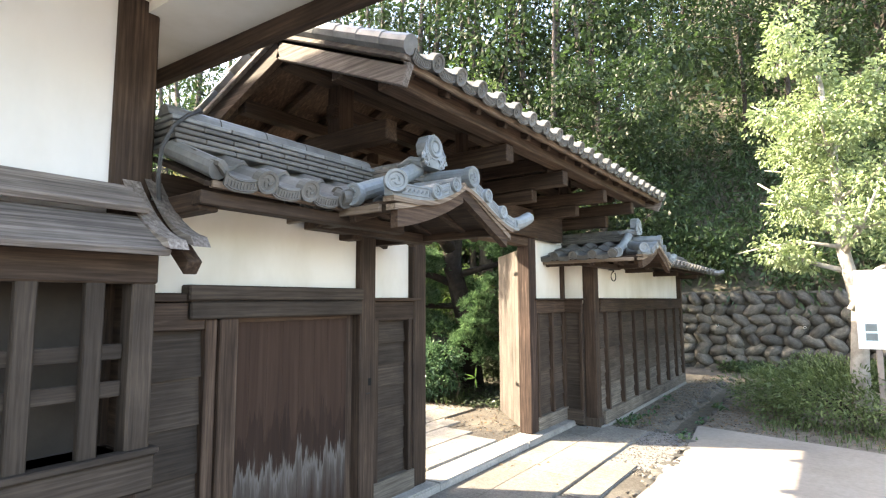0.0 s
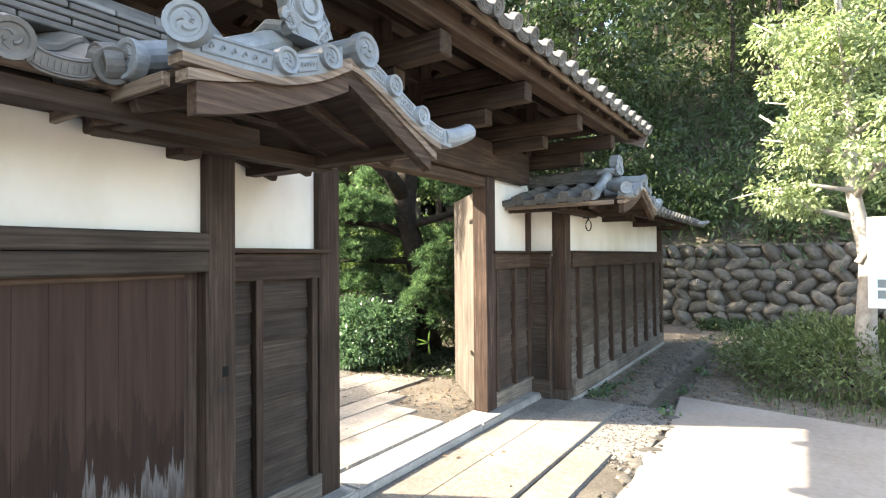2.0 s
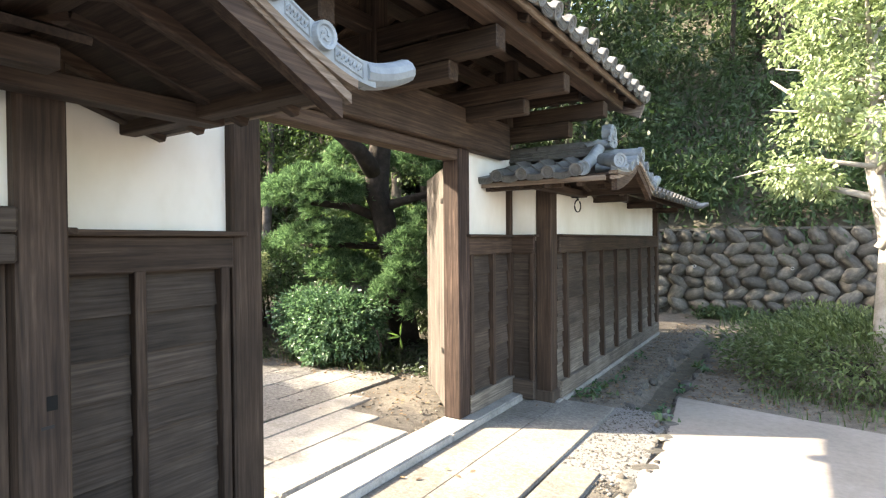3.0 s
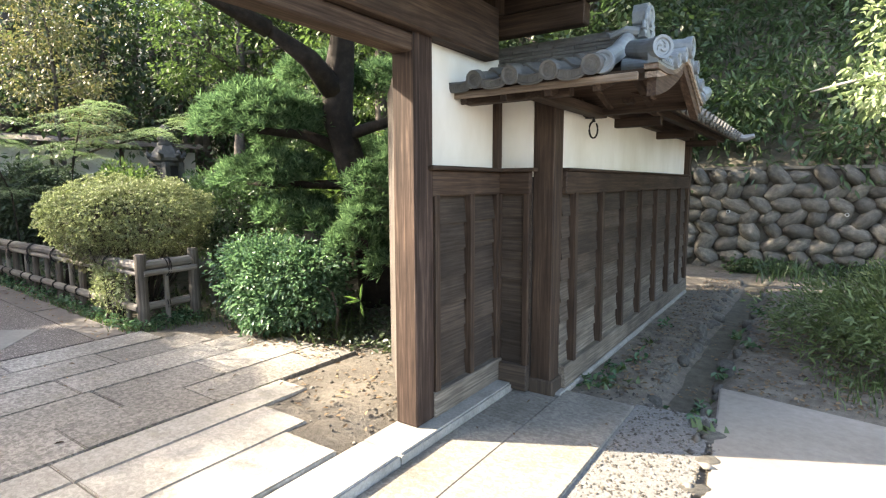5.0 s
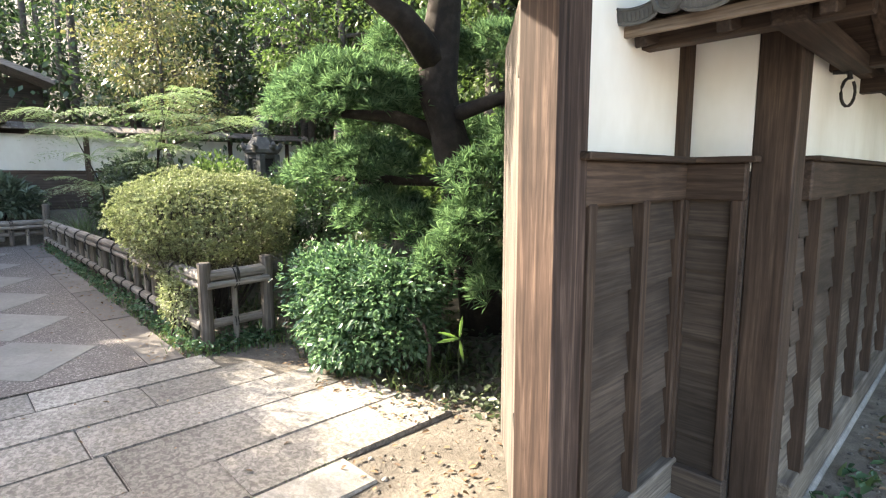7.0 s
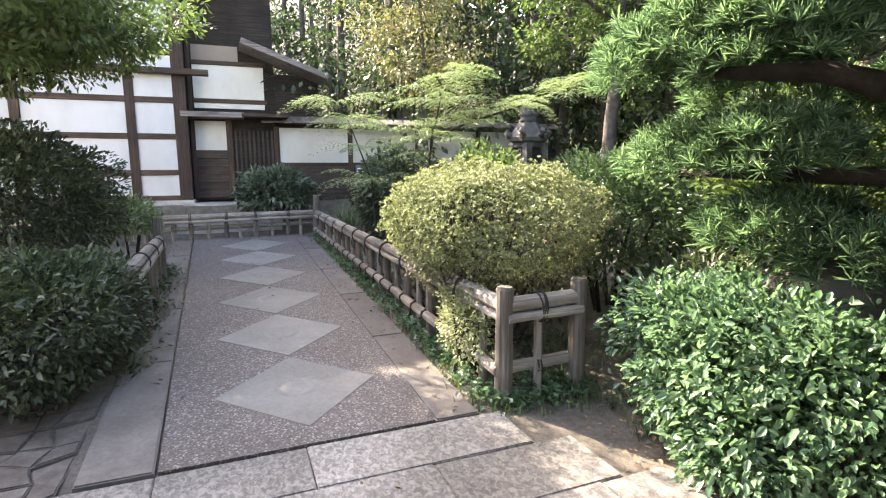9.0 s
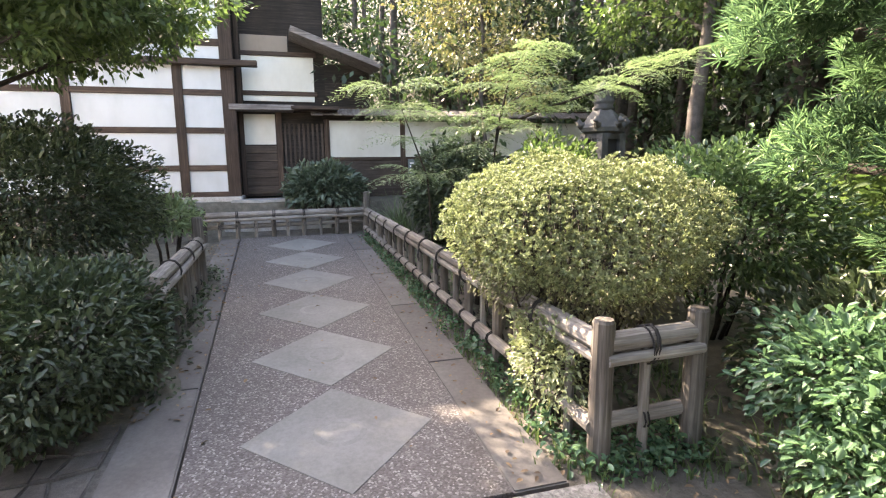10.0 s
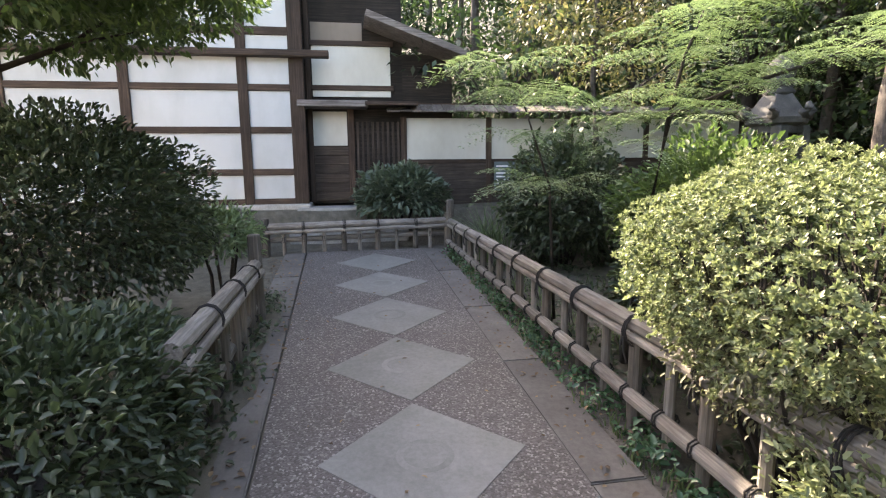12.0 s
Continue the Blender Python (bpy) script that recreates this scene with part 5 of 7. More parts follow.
    cable = bmesh.new()
    tube_into(cable, [(-2.49, 1.06, 1.90), (-2.42, 1.05, 2.0), (-2.38, 1.02, 2.12), (-2.36, 1.02, 2.25), (-2.37, 1.07, 2.36), (-2.39, 1.14, 2.43), (-2.44, 1.22, 2.49), (-2.52, 1.28, 2.51), (-2.62, 1.32, 2.44)], 0.010, 8)
    tagged(part("cable", cable, RUBBER), "grey electric cable looping over the ridge tiles", "cable")


build_gatehouse()


def build_sign():
    s = thing("notice_board", (0.6, 8.06, 0), "white notice board with small pictures on grey posts", "sign")
    part("board", box(0.14, 1.15, 8.04, 8.06, 1.0, 1.93, 0.004), SIGN_WHITE, s)
    for z in (1.10, 1.21):
        part("picture", box(0.215, 0.325, 8.037, 8.0395, z, z + 0.085, 0), SIGN_DARK, s, "small dark printed photograph")
        part("caption", box(0.335, 0.40, 8.037, 8.0395, z, z + 0.07, 0), SIGN_PALE, s)
    part("print", box(0.2, 0.42, 8.0385, 8.0398, 1.085, 1.31, 0), SIGN_PALE, s)
    for x in (0.3, 1.0):
        part("post", box(x, x + 0.06, 8.062, 8.12, 0, 1.9, 0.006), POST_WOOD, s)


build_sign()


# ---- garden paving ----
def build_garden_paving():
    rng = random.Random(31)
    pv = thing("pavement_granite", (-5.3, 4.8, 0.1), "rough granite slabs laid in courses inside the gate", "pavement", kind="structure")
    xs = [-4.17, -4.60, -5.06, -5.50, -5.93, -6.33]
    for r, (b, a) in enumerate(zip(xs, xs[1:])):
        y = 1.2 + rng.uniform(0, 0.4)
        end = (6.33, 6.28, 6.1, 5.85, 5.62)[r]
        while y < end - 0.05:
            ln = min(rng.uniform(0.65, 1.25), end - y)
            if end - y - ln < 0.3:
                ln = end - y
            part("paving_slab", slab_poly(ragged(a + 0.003, b - 0.003, y + 0.003, y + ln - 0.003, rng, 0.004), 0.105 + rng.uniform(-0.004, 0.004), 0.12, 0.006), GRANITE, pv)
            y += ln
    y = 1.0
    for ln in (0.9, 1.2, 1.0, 1.44):
        part("paving_slab", slab_poly(ragged(-4.162, -3.884, y, y + ln - 0.006, rng, 0.004), 0.103, 0.1, 0.006), SLABS_PALE, pv)
        y += ln
    for a, b, y0, y1 in ((-3.875, -3.48, 1.4, 2.9), (-3.875, -3.48, 2.91, 4.1), (-3.875, -3.48, 4.11, 5.18), (-3.47, -3.07, 1.4, 2.4), (-3.47, -3.07, 2.41, 3.8), (-3.47, -3.07, 3.81, 5.02)):
        part("paving_slab", slab_poly(ragged(a, b, y0, y1 - 0.003, rng, 0.003), 0.101, 0.1, 0.006), SLABS_PALE, pv)
    def pz(x, y):
        return 0.10 + 0.037 * max(0.0, -6.3 - x)
    pt = thing("pavement_path", (-9.8, 4.5, 0.2), "exposed pebble path with a row of smooth diamond flagstones", "path", kind="structure")
    part("pebble_bed", slab_poly([(-13.5, 3.595), (-13.5, 5.22), (-6.36, 5.22), (-6.36, 3.785)][::-1], lambda x, y: pz(x, y) + 0.005, 0.1, 0), PEBBLE, pt)
    for k in range(6):
        c = -7.08 - 1.12 * k
        q = [(c - 0.545, 4.53), (c, 5.045), (c + 0.545, 4.53), (c, 4.015)]
        part("flagstone", slab_poly(q[::-1], lambda x, y: pz(x, y) + 0.009, 0.06, 0.004), DIAMOND, pt)
        bm = bmesh.new()
        revolve_into(bm, [(0.09, 0.0), (0.11, 0.0022), (0.14, 0.0022), (0.16, 0.0)], Matrix.Translation((c, 4.53, pz(c, 0) + 0.0072)) @ pose(0, 0, 0, 0, 2.12, 0), 24)
        part("rubbed_ring", bm, DIAMOND, pt)
    def left(x):
        return 3.434 - 0.019 * (-6.36 - x)

    x = -6.36
    for ln in (1.5, 1.4, 1.3, 1.5, 1.4):
        part("kerb_slab", slab_poly([(x, left(x)), (x - ln + 0.01, left(x - ln)), (x - ln + 0.01, left(x - ln) + 0.335 - 0.008 * (-6.36 - x + ln)), (x, left(x) + 0.335 - 0.008 * (-6.36 - x))], lambda a, b: pz(a, b) + 0.008, 0.1, 0.008), CURB, pt)
        part("kerb_slab", slab_poly([(x, 5.225), (x - ln + 0.01, 5.225), (x - ln + 0.01, 5.50), (x, 5.50)], lambda a, b: pz(a, b) + 0.004, 0.1, 0.008), CURB, pt)
        x -= ln
    cb = thing("pavement_rubble", (-7.2, 2.6, 0.1), "dark uneven rubble paving beside the path", "pavement", kind="structure")
    nodes = {(i, j): (-6.3 - 0.19 * j + rng.uniform(-0.055, 0.055), 1.55 + 0.152 * i + (rng.uniform(-0.045, 0.045) if i < 12 else 0)) for i in range(13) for j in range(15)}
    for i in range(12):
        for j in range(14):
            ring = [nodes[i, j], nodes[i + 1, j], nodes[i + 1, j + 1], nodes[i, j + 1]]
            c = (sum(p[0] for p in ring) / 4, sum(p[1] for p in ring) / 4)
            out = []
            for p, q in zip(ring, ring[1:] + ring[:1]):
                out.append((c[0] + (p[0] - c[0]) * 0.985, c[1] + (p[1] - c[1]) * 0.98))
                bulge = rng.uniform(0.9, 1.02)
                out.append((c[0] + ((p[0] + q[0]) / 2 - c[0]) * bulge, c[1] + ((p[1] + q[1]) / 2 - c[1]) * bulge))
            part("paving_stone", slab_poly(out, pz(*c) - 0.008 + rng.uniform(-0.008, 0.008), 0.09, 0.007), RUBBLE, cb)


build_garden_paving()


# ---- pole fences ----
def wavy_pole(p, q, r, seed, seg=9):
    p, q = Vector(p), Vector(q)
    n = max(3, int((q - p).length / 0.35))
    pts = [p.lerp(q, k / n) + Vector((0, 0, 0.008 * noise.noise(Vector((k * 0.9, seed, 0))))) for k in range(n + 1)]
    return tube(pts, [r * (1 + 0.10 * noise.noise(Vector((k * 1.3, seed, 5)))) for k in range(n + 1)], seg)


def pole_fence(name, a, b, ga, gb, height, picket, label, end_posts=(True, True), group="garden fences", far=None, foot=0.2):
    """Low fence: paired log rails on top, one at the foot, stakes between, and dark rope ties."""
    a, b = Vector((*a, 0)), Vector((*b, 0))
    u = (b - a).normalized()
    n = Vector((-u.y, u.x, 0))
    ax = 0 if abs(u.x) > abs(u.y) else 1
    f = thing(name, ((a.x + b.x) / 2, (a.y + b.y) / 2, ga), label, "fence", group)
    L = (b - a).length
    far = far or height

    def up(s, z):
        k = 1 + (far / height - 1) * s / L if z > 0 else 1
        return a + u * s + Vector((0, 0, ga + (gb - ga) * s / L + z * k))

    rng = random.Random(name)
    part("top_rail", wavy_pole(up(0, height - 0.05), up(L, height - 0.05), 0.050, 1), POLE[ax], f)
    part("side_rail", wavy_pole(up(0, height - 0.125) + n * 0.03, up(L, height - 0.125) + n * 0.03, 0.026, 2), POLE[ax], f)
    part("side_rail", wavy_pole(up(0, height - 0.125) - n * 0.045, up(L, height - 0.125) - n * 0.045, 0.030, 3), POLE[ax], f)
    part("foot_rail", wavy_pole(up(0, foot) + n * 0.035, up(L, foot) + n * 0.035, 0.040, 4), POLE[ax], f)
    k = max(2, int(L / picket))
    for i in range(1, k):
        s = L * i / k + rng.uniform(-0.025, 0.025)
        thick = i % 2 == 0
        lean = rng.uniform(-0.015, 0.015)
        part("stake", tube([up(s, -0.1), up(s + lean, height - 0.06)], 0.038 if thick else 0.027, 8), STAKE[2] if thick else POLE[2], f)
        bm = bmesh.new()
        for d in (-0.011, 0.011):
            ring = [up(s + d + 0.01 * math.sin(q), foot + 0.052 * math.sin(q * math.pi / 5)) + n * (0.018 + 0.065 * math.cos(q * math.pi / 5)) for q in range(11)]
            tube_into(bm, ring, 0.005, 5)
        part("rope_tie", bm, TIE, f)
        if thick or L < 1:
            bm = bmesh.new()
            for d in (-0.016, 0.0, 0.016):
                skew = rng.uniform(-0.012, 0.012)
                ring = []
                for q in range(13):
                    an = q * math.pi / 6
                    ring.append(up(s + d + skew * math.sin(an), height - 0.088 + 0.098 * math.sin(an)) + n * (0.078 * math.cos(an)))
                tube_into(bm, ring, 0.0055, 5)
            for e in (-1, 1):
                tube_into(bm, [up(s, height - 0.12) + n * 0.08, up(s + 0.02 * e, height - 0.2) + n * 0.085, up(s + 0.03 * e, height - 0.27) + n * 0.07], [0.007, 0.006, 0.004], 5)
            part("rope_tie", bm, TIE, f)
    for s, want in ((0, end_posts[0]), (L, end_posts[1])):
        if want:
            p0 = up(s, 0)
            bm = tube([p0 - Vector((0, 0, 0.15)), p0 + Vector((0, 0, height * 0.5)), p0 + Vector((0.004, 0, height + 0.055)), p0 + Vector((0.004, 0, height + 0.07))], [0.058, 0.056, 0.054, 0.046], 12)
            part("end_post", bm, STAKE[2], f)
    return f


pole_fence("log_fence", (-6.472, 5.722), (-13.4, 5.63), 0.09, 0.34, 0.67, 0.31, "low log fence with double rails and dark rope ties", far=0.46)
pole_fence("log_fence", (-6.472, 5.722), (-6.48, 6.27), 0.09, 0.10, 0.67, 0.20, "short end of the low log fence with rope ties", (False, True))
pole_fence("log_fence", (-8.06, 3.47), (-10.40, 3.42), 0.165, 0.25, 0.70, 0.30, "low log fence half hidden by shrubs", (False, True), far=0.56)
pole_fence("log_fence", (-13.45, 3.05), (-13.75, 5.66), 0.36, 0.36, 0.44, 0.24, "low log fence across the end of the path")
pole_fence("log_fence", (-13.2, -1.2), (-13.40, 2.9), 0.36, 0.36, 0.44, 0.26, "low log fence before the plastered house")


# ---- the house ----
def build_house():
    h = thing("house", (-18, -1, 0.98), "large old house with white plaster panels between dark timbers", "house")
    x = -14.7
    part("wall", box(-20, x - 0.03, -10, 3.42, 0.95, 5.3, 0), PLASTER_HOUSE_SHADED, h)
    part("foundation", box(-20, x + 0.12, -10, 3.6, 0.3, 0.98, 0.02), FOOTING, h)
    for y, w in ((3.46, 0.11), (2.655, 0.075), (0.97, 0.075), (-0.7, 0.075), (-2.4, 0.075), (-4.1, 0.075), (-5.8, 0.075)):
        part("post", box(x - 0.06, x + 0.012, y - w, y + w, 0.98, 5.3, 0.008), W[2], h)
    for z, t in ((1.49, 0.05), (2.14, 0.05), (2.785, 0.05), (3.62, 0.06), (4.5, 0.06), (1.02, 0.05)):
        part("tie_beam", box(x - 0.06, x + 0.003, -10, 3.46, z - t, z + t, 0.006), W[1], h)
    part("long_beam", box(x - 0.02, x + 0.16, -6, 3.97, 3.225, 3.325, 0.01), W[1], h, "projecting weathered beam")
    part("roof", box(-21, -14.0, -11, 4.4, 5.3, 5.45, 0.02), TILE_OLD, h)
    # entrance bay beside the corner
    b = -15.07
    part("side_wall", box(-20, b - 0.03, 3.42, 5.15, 0.95, 5.4, 0), SHADED_BOARD, h)
    part("porch_post", box(b - 0.06, b + 0.02, 3.58, 3.66, 0.98, 4.6, 0.008), W[2], h)
    part("porch_panel", box(b - 0.03, b + 0.0, 3.66, 4.21, 1.91, 2.46, 0), PLASTER_CREAM_SHADED, h)
    part("porch_panel", box(b - 0.03, b + 0.0, 3.68, 4.95, 2.88, 3.50, 0), PLASTER_CREAM_SHADED, h)
    part("porch_panel", box(b - 0.03, b + 0.0, 3.68, 4.95, 2.70, 2.80, 0), PLASTER_CREAM_SHADED, h)
    part("porch_post", box(b - 0.05, b + 0.03, 4.22, 4.33, 0.98, 2.5, 0.008), W[2], h)
    for k in range(6):
        part("panel_board", box(b - 0.02, b + 0.012, 3.66, 4.22, 1.0 + 0.15 * k, 1.145 + 0.15 * k, 0.004), WB[1], h)
    part("porch_eave", box(b - 0.1, b + 0.42, 3.45, 4.55, 2.5, 2.60, 0.01), WG[1], h)
    for k in range(9):
        part("door_slat", box(b - 0.05, b - 0.01, 4.36 + 0.085 * k, 4.40 + 0.085 * k, 1.0, 2.3, 0.003), WB[2], h)
    part("door_panel", box(b - 0.08, b - 0.05, 4.33, 5.15, 1.0, 2.4, 0), W[2], h)
    part("gable_roof", bar((b + 0.3, 4.54, 3.84), (b + 0.3, 6.1, 3.28), 0.9, 0.10), WG[1], h, "weathered board gable roof")
    part("gable_wall", box(-20, b - 0.05, 5.0, 6.0, 0.9, 3.4, 0), SHADED_BOARD, h)
    part("tie_beam", box(b - 0.03, b + 0.03, 3.66, 5.0, 3.50, 3.58, 0.006), W[1], h)
    part("tie_beam", box(b - 0.03, b + 0.03, 3.66, 5.0, 2.80, 2.88, 0.006), W[1], h)
    part("gable_plaster", box(b - 0.03, b + 0.0, 3.68, 4.5, 3.58, 3.86, 0), PLASTER_TAN, h, "brown stained plaster under the gable")
    part("under_eave", box(b - 0.05, b + 0.5, 4.5, 5.35, 2.52, 2.58, 0.008), W[1], h)
    st = thing("stone_steps", (-14.3, 4.3, 0.4), "low stone step blocks before the entrance", "steps", kind="structure")
    part("step", box(-14.75, -14.05, 3.3, 5.1, 0.3, 0.72, 0.02), FOOTING, st)
    part("step", box(-15.0, -14.4, 3.4, 4.6, 0.6, 0.92, 0.02), FOOTING, st)
    w = thing("wall_garden", (-15.1, 7, 1), "white plaster garden wall over dark boards with a plank roof", "wall", kind="structure")
    part("plaster", box(-15.14, -15.06, 5.15, 11.5, 1.66, 2.36, 0), PLASTER_CREAM_SHADED, w)
    part("board_base", box(-15.14, -15.05, 5.15, 11.5, 0.6, 1.66, 0), WB[1], w)
    for y in (5.15, 6.63, 8.13, 9.6, 11.1):
        part("post", box(-15.15, -15.03, y - 0.05, y + 0.05, 0.6, 2.38, 0.006), W[2], w)
    part("rail", box(-15.15, -15.035, 5.15, 11.5, 1.60, 1.67, 0.005), W[1], w)
    rng = random.Random(77)
    y = 4.85
    while y < 11.6:
        wd = rng.uniform(0.16, 0.24)
        part("roof_plank", bar((-15.12, y + wd / 2, 2.60), (-14.72, y + wd / 2, 2.44 + rng.uniform(-0.01, 0.01)), wd - 0.008, 0.025), WG[0], w)
        y += wd
    part("roof_back", bar((-15.1, 4.85, 2.58), (-15.1, 11.6, 2.58), 0.1, 0.06), W[1], w)
    s = thing("notice_sign", (-14.98, 6.95, 1.3), "small grey notice panel with white lines of writing", "sign")
    part("panel", box(-15.0, -14.98, 6.72, 7.12, 1.12, 1.62, 0.003), SIGN_DARK, s)
    for k in range(7):
        part("text_line", box(-14.979, -14.976, 6.75, 7.06 - 0.03 * (k % 3), 1.17 + 0.06 * k, 1.195 + 0.06 * k, 0), SIGN_WHITE, s)


build_house()


def build_lantern():
    cx, cy = -10.25, 8.1
    l = thing("stone_lantern", (cx, cy, 0.3), "old grey stone lantern with a broad roof among shrubs", "stone lantern")
    m = Matrix.Translation((cx, cy, 0.12)) @ pose(0, 0, 0, 0, 0, 12) @ Matrix.Diagonal((0.72, 0.72, 1, 1))
    part("base", revolve([(0, 0.2), (0.34, 0.2), (0.34, 0.42), (0.22, 0.5), (0.15, 0.55), (0.14, 1.1), (0.2, 1.18), (0, 1.18)], m, 10), LANTERN, l)
    part("platform", revolve([(0, 1.17), (0.22, 1.18), (0.36, 1.32), (0.36, 1.42), (0, 1.42)], m, 6), LANTERN, l)
    for sx in (-1, 1):
        for sy in (-1, 1):
            part("fire_box_post", box(sx * 0.20 - 0.07, sx * 0.20 + 0.07, sy * 0.20 - 0.07, sy * 0.20 + 0.07, 1.42, 1.76, 0.008), LANTERN, l).matrix_local = l.matrix_basis.inverted() @ m
    for z0, z1 in ((1.42, 1.49), (1.70, 1.77)):
        part("fire_box_rim", box(-0.26, 0.26, -0.26, 0.26, z0, z1, 0.006), LANTERN, l).matrix_local = l.matrix_basis.inverted() @ m
    # Solid near-black block gives the fire box its inner shade by colour.
    part("fire_box_core", box(-0.2, 0.2, -0.2, 0.2, 1.49, 1.70, 0), BLACK, l, "dark block in place of the shade in the fire box").matrix_local = l.matrix_basis.inverted() @ m
    for i in range(4):
        part("lattice_bar", box(-0.002 + 0.064 * i, 0.022 + 0.064 * i, -0.255, -0.205, 1.49, 1.70, 0.003), LANTERN, l).matrix_local = l.matrix_basis.inverted() @ m
        part("lattice_bar", box(0.0, 0.215, -0.252, -0.208, 1.50 + 0.055 * i, 1.522 + 0.055 * i, 0.003), LANTERN, l).matrix_local = l.matrix_basis.inverted() @ m
    bm = revolve([(0.0, 1.76), (0.28, 1.76), (0.37, 1.79), (0.39, 1.84), (0.31, 1.92), (0.22, 2.01), (0.18, 2.05), (0, 2.05)], m, 6)
    for k in range(6):
        d = (m @ Vector((math.cos(radians(60 * k)), math.sin(radians(60 * k)), 0))) - m.translation
        c = Vector((cx, cy, 0.12))
        curl = tube([c + d * 0.30 + Vector((0, 0, 1.87)), c + d * 0.37 + Vector((0, 0, 1.86)), c + d * 0.41 + Vector((0, 0, 1.91)), c + d * 0.39 + Vector((0, 0, 1.96))], [0.045, 0.05, 0.04, 0.02], 7)
        part("roof_corner", curl, LANTERN, l, "", True)
    part("roof", bm, LANTERN, l)
    part("finial", revolve([(0, 2.04), (0.17, 2.04), (0.19, 2.07), (0.15, 2.10), (0.17, 2.13), (0.19, 2.16), (0.15, 2.19), (0.17, 2.23), (0.18, 2.28), (0.11, 2.35), (0.03, 2.40), (0, 2.41)], m, 14), LANTERN, l, "", True)


build_lantern()


# ---- plants ----
def limbs(bm, rng, base, top, r0, r1, n, spread, rise=0.35, start=0.35):
    """A bent trunk with limbs; returns the limbs' ends."""
    base, top = Vector(base), Vector(top)
    pts = [base.lerp(top, k / 6) + Vector((rng.normal() * 0.04, rng.normal() * 0.04, 0)) * (k > 0) for k in range(7)]
    tube_into(bm, pts, [r0 + (r1 - r0) * k / 6 for k in range(7)], 9)
    ends = []
    for i in range(n):
        q = start + (1 - start) * (i + 0.5) / n
        p = pts[min(5, int(q * 6))].lerp(pts[min(6, int(q * 6) + 1)], (q * 6) % 1)
        a = i * 2.4 + rng.random() * 0.8
        ln = spread * (0.6 + 0.5 * rng.random()) * (1.1 - 0.5 * q)
        d = Vector((math.cos(a), math.sin(a), rise + 0.3 * rng.random()))
        mid = p + d * ln * 0.5 + Vector((0, 0, -0.03))
        end = p + d * ln + Vector((0, 0, 0.1 * ln))
        rr = (r0 + (r1 - r0) * q) * 0.55
        tube_into(bm, [p, mid, end], [rr, rr * 0.7, rr * 0.3], 6)
        ends += [np.array(mid), np.array(end)]
        for s in (-1, 1):
            e2 = mid + Vector((math.cos(a + s * 0.8), math.sin(a + s * 0.8), 0.25)) * ln * 0.45
            tube_into(bm, [mid, e2], [rr * 0.5, rr * 0.2], 5)
            ends.append(np.array(e2))
    ends.append(np.array(top))
    return np.array(ends)


def build_street_tree():
    rng = np.random.default_rng(2)
    t = thing("young_tree", (0.16, 8.45, 0), "young broadleaf tree with pale bark and sunlit light green leaves", "tree")
    bm = bmesh.new()
    ends = limbs(bm, rng, (0.2, 8.45, -0.1), (-0.05, 8.6, 4.6), 0.115, 0.03, 13, 1.3, 0.35, 0.36)
    tube_into(bm, [(0.1, 8.5, 1.45), (0.4, 8.5, 1.95), (0.75, 8.5, 2.15)], [0.05, 0.04, 0.03], 7)
    tube_into(bm, [(0.08, 8.5, 2.25), (-0.35, 8.5, 2.35), (-0.8, 8.45, 2.3), (-1.15, 8.4, 2.22)], [0.03, 0.022, 0.015, 0.006], 6)
    part("trunk", bm, BARK_PALE, t, "", True)
    extra = np.array([(-0.7, 8.45, 2.25), (-0.45, 8.4, 2.2), (0.6, 8.5, 2.3), (-0.5, 8.5, 3.6), (-0.35, 8.4, 3.0), (-0.4, 8.3, 3.4)])
    more = np.array([(rng.uniform(-0.6, 2.0), rng.uniform(7.8, 9.6), rng.uniform(2.6, 5.4)) for _ in range(60)])
    ends = ends[ends[:, 0] > -0.75]
    c = np.concatenate([ends, extra, more])
    pos, out = clumps(rng, c, 0.13 + 0.24 * rng.random(len(c)), 190, 0.8)
    link_mesh("crown", leaf_mesh("crown", rng, pos, out, 0.060, 0.55, 0.5), LEAF_TREE, t)


def build_shrub(name, label, seed, centre, radii, n, size, mat, slim=0.5, inner=0.72, low=-0.6, stems=8, lump=0.18, droop=0.0, bark=None, up=0.5, folded=True, category="shrub"):
    """A leafy shrub: stems from the ground and leaves through a lumpy outer layer."""
    rng = np.random.default_rng(seed)
    cx, cy, cz = centre
    g = ground_z(cx, cy)
    t = thing(name, (cx, cy, g), label, category)
    for k in range(stems):
        bm = bmesh.new()
        a = k * 2.4
        e = Vector((cx + radii[0] * 0.6 * math.cos(a), cy + radii[1] * 0.6 * math.sin(a), cz + radii[2] * 0.3))
        tube_into(bm, [(cx + 0.1 * math.cos(a), cy + 0.1 * math.sin(a), g - 0.05), (cx + 0.3 * radii[0] * math.cos(a), cy + 0.3 * radii[1] * math.sin(a), (g + cz) / 2), e], [0.022, 0.016, 0.007], 5)
        part("stem", bm, bark or BARK, t)
    pos, out = ellipsoid_shell(rng, n, centre, radii, inner, low, lump)
    link_mesh("foliage", leaf_mesh("foliage", rng, pos, out, size, slim, droop, up, folded), mat, t)
    return t


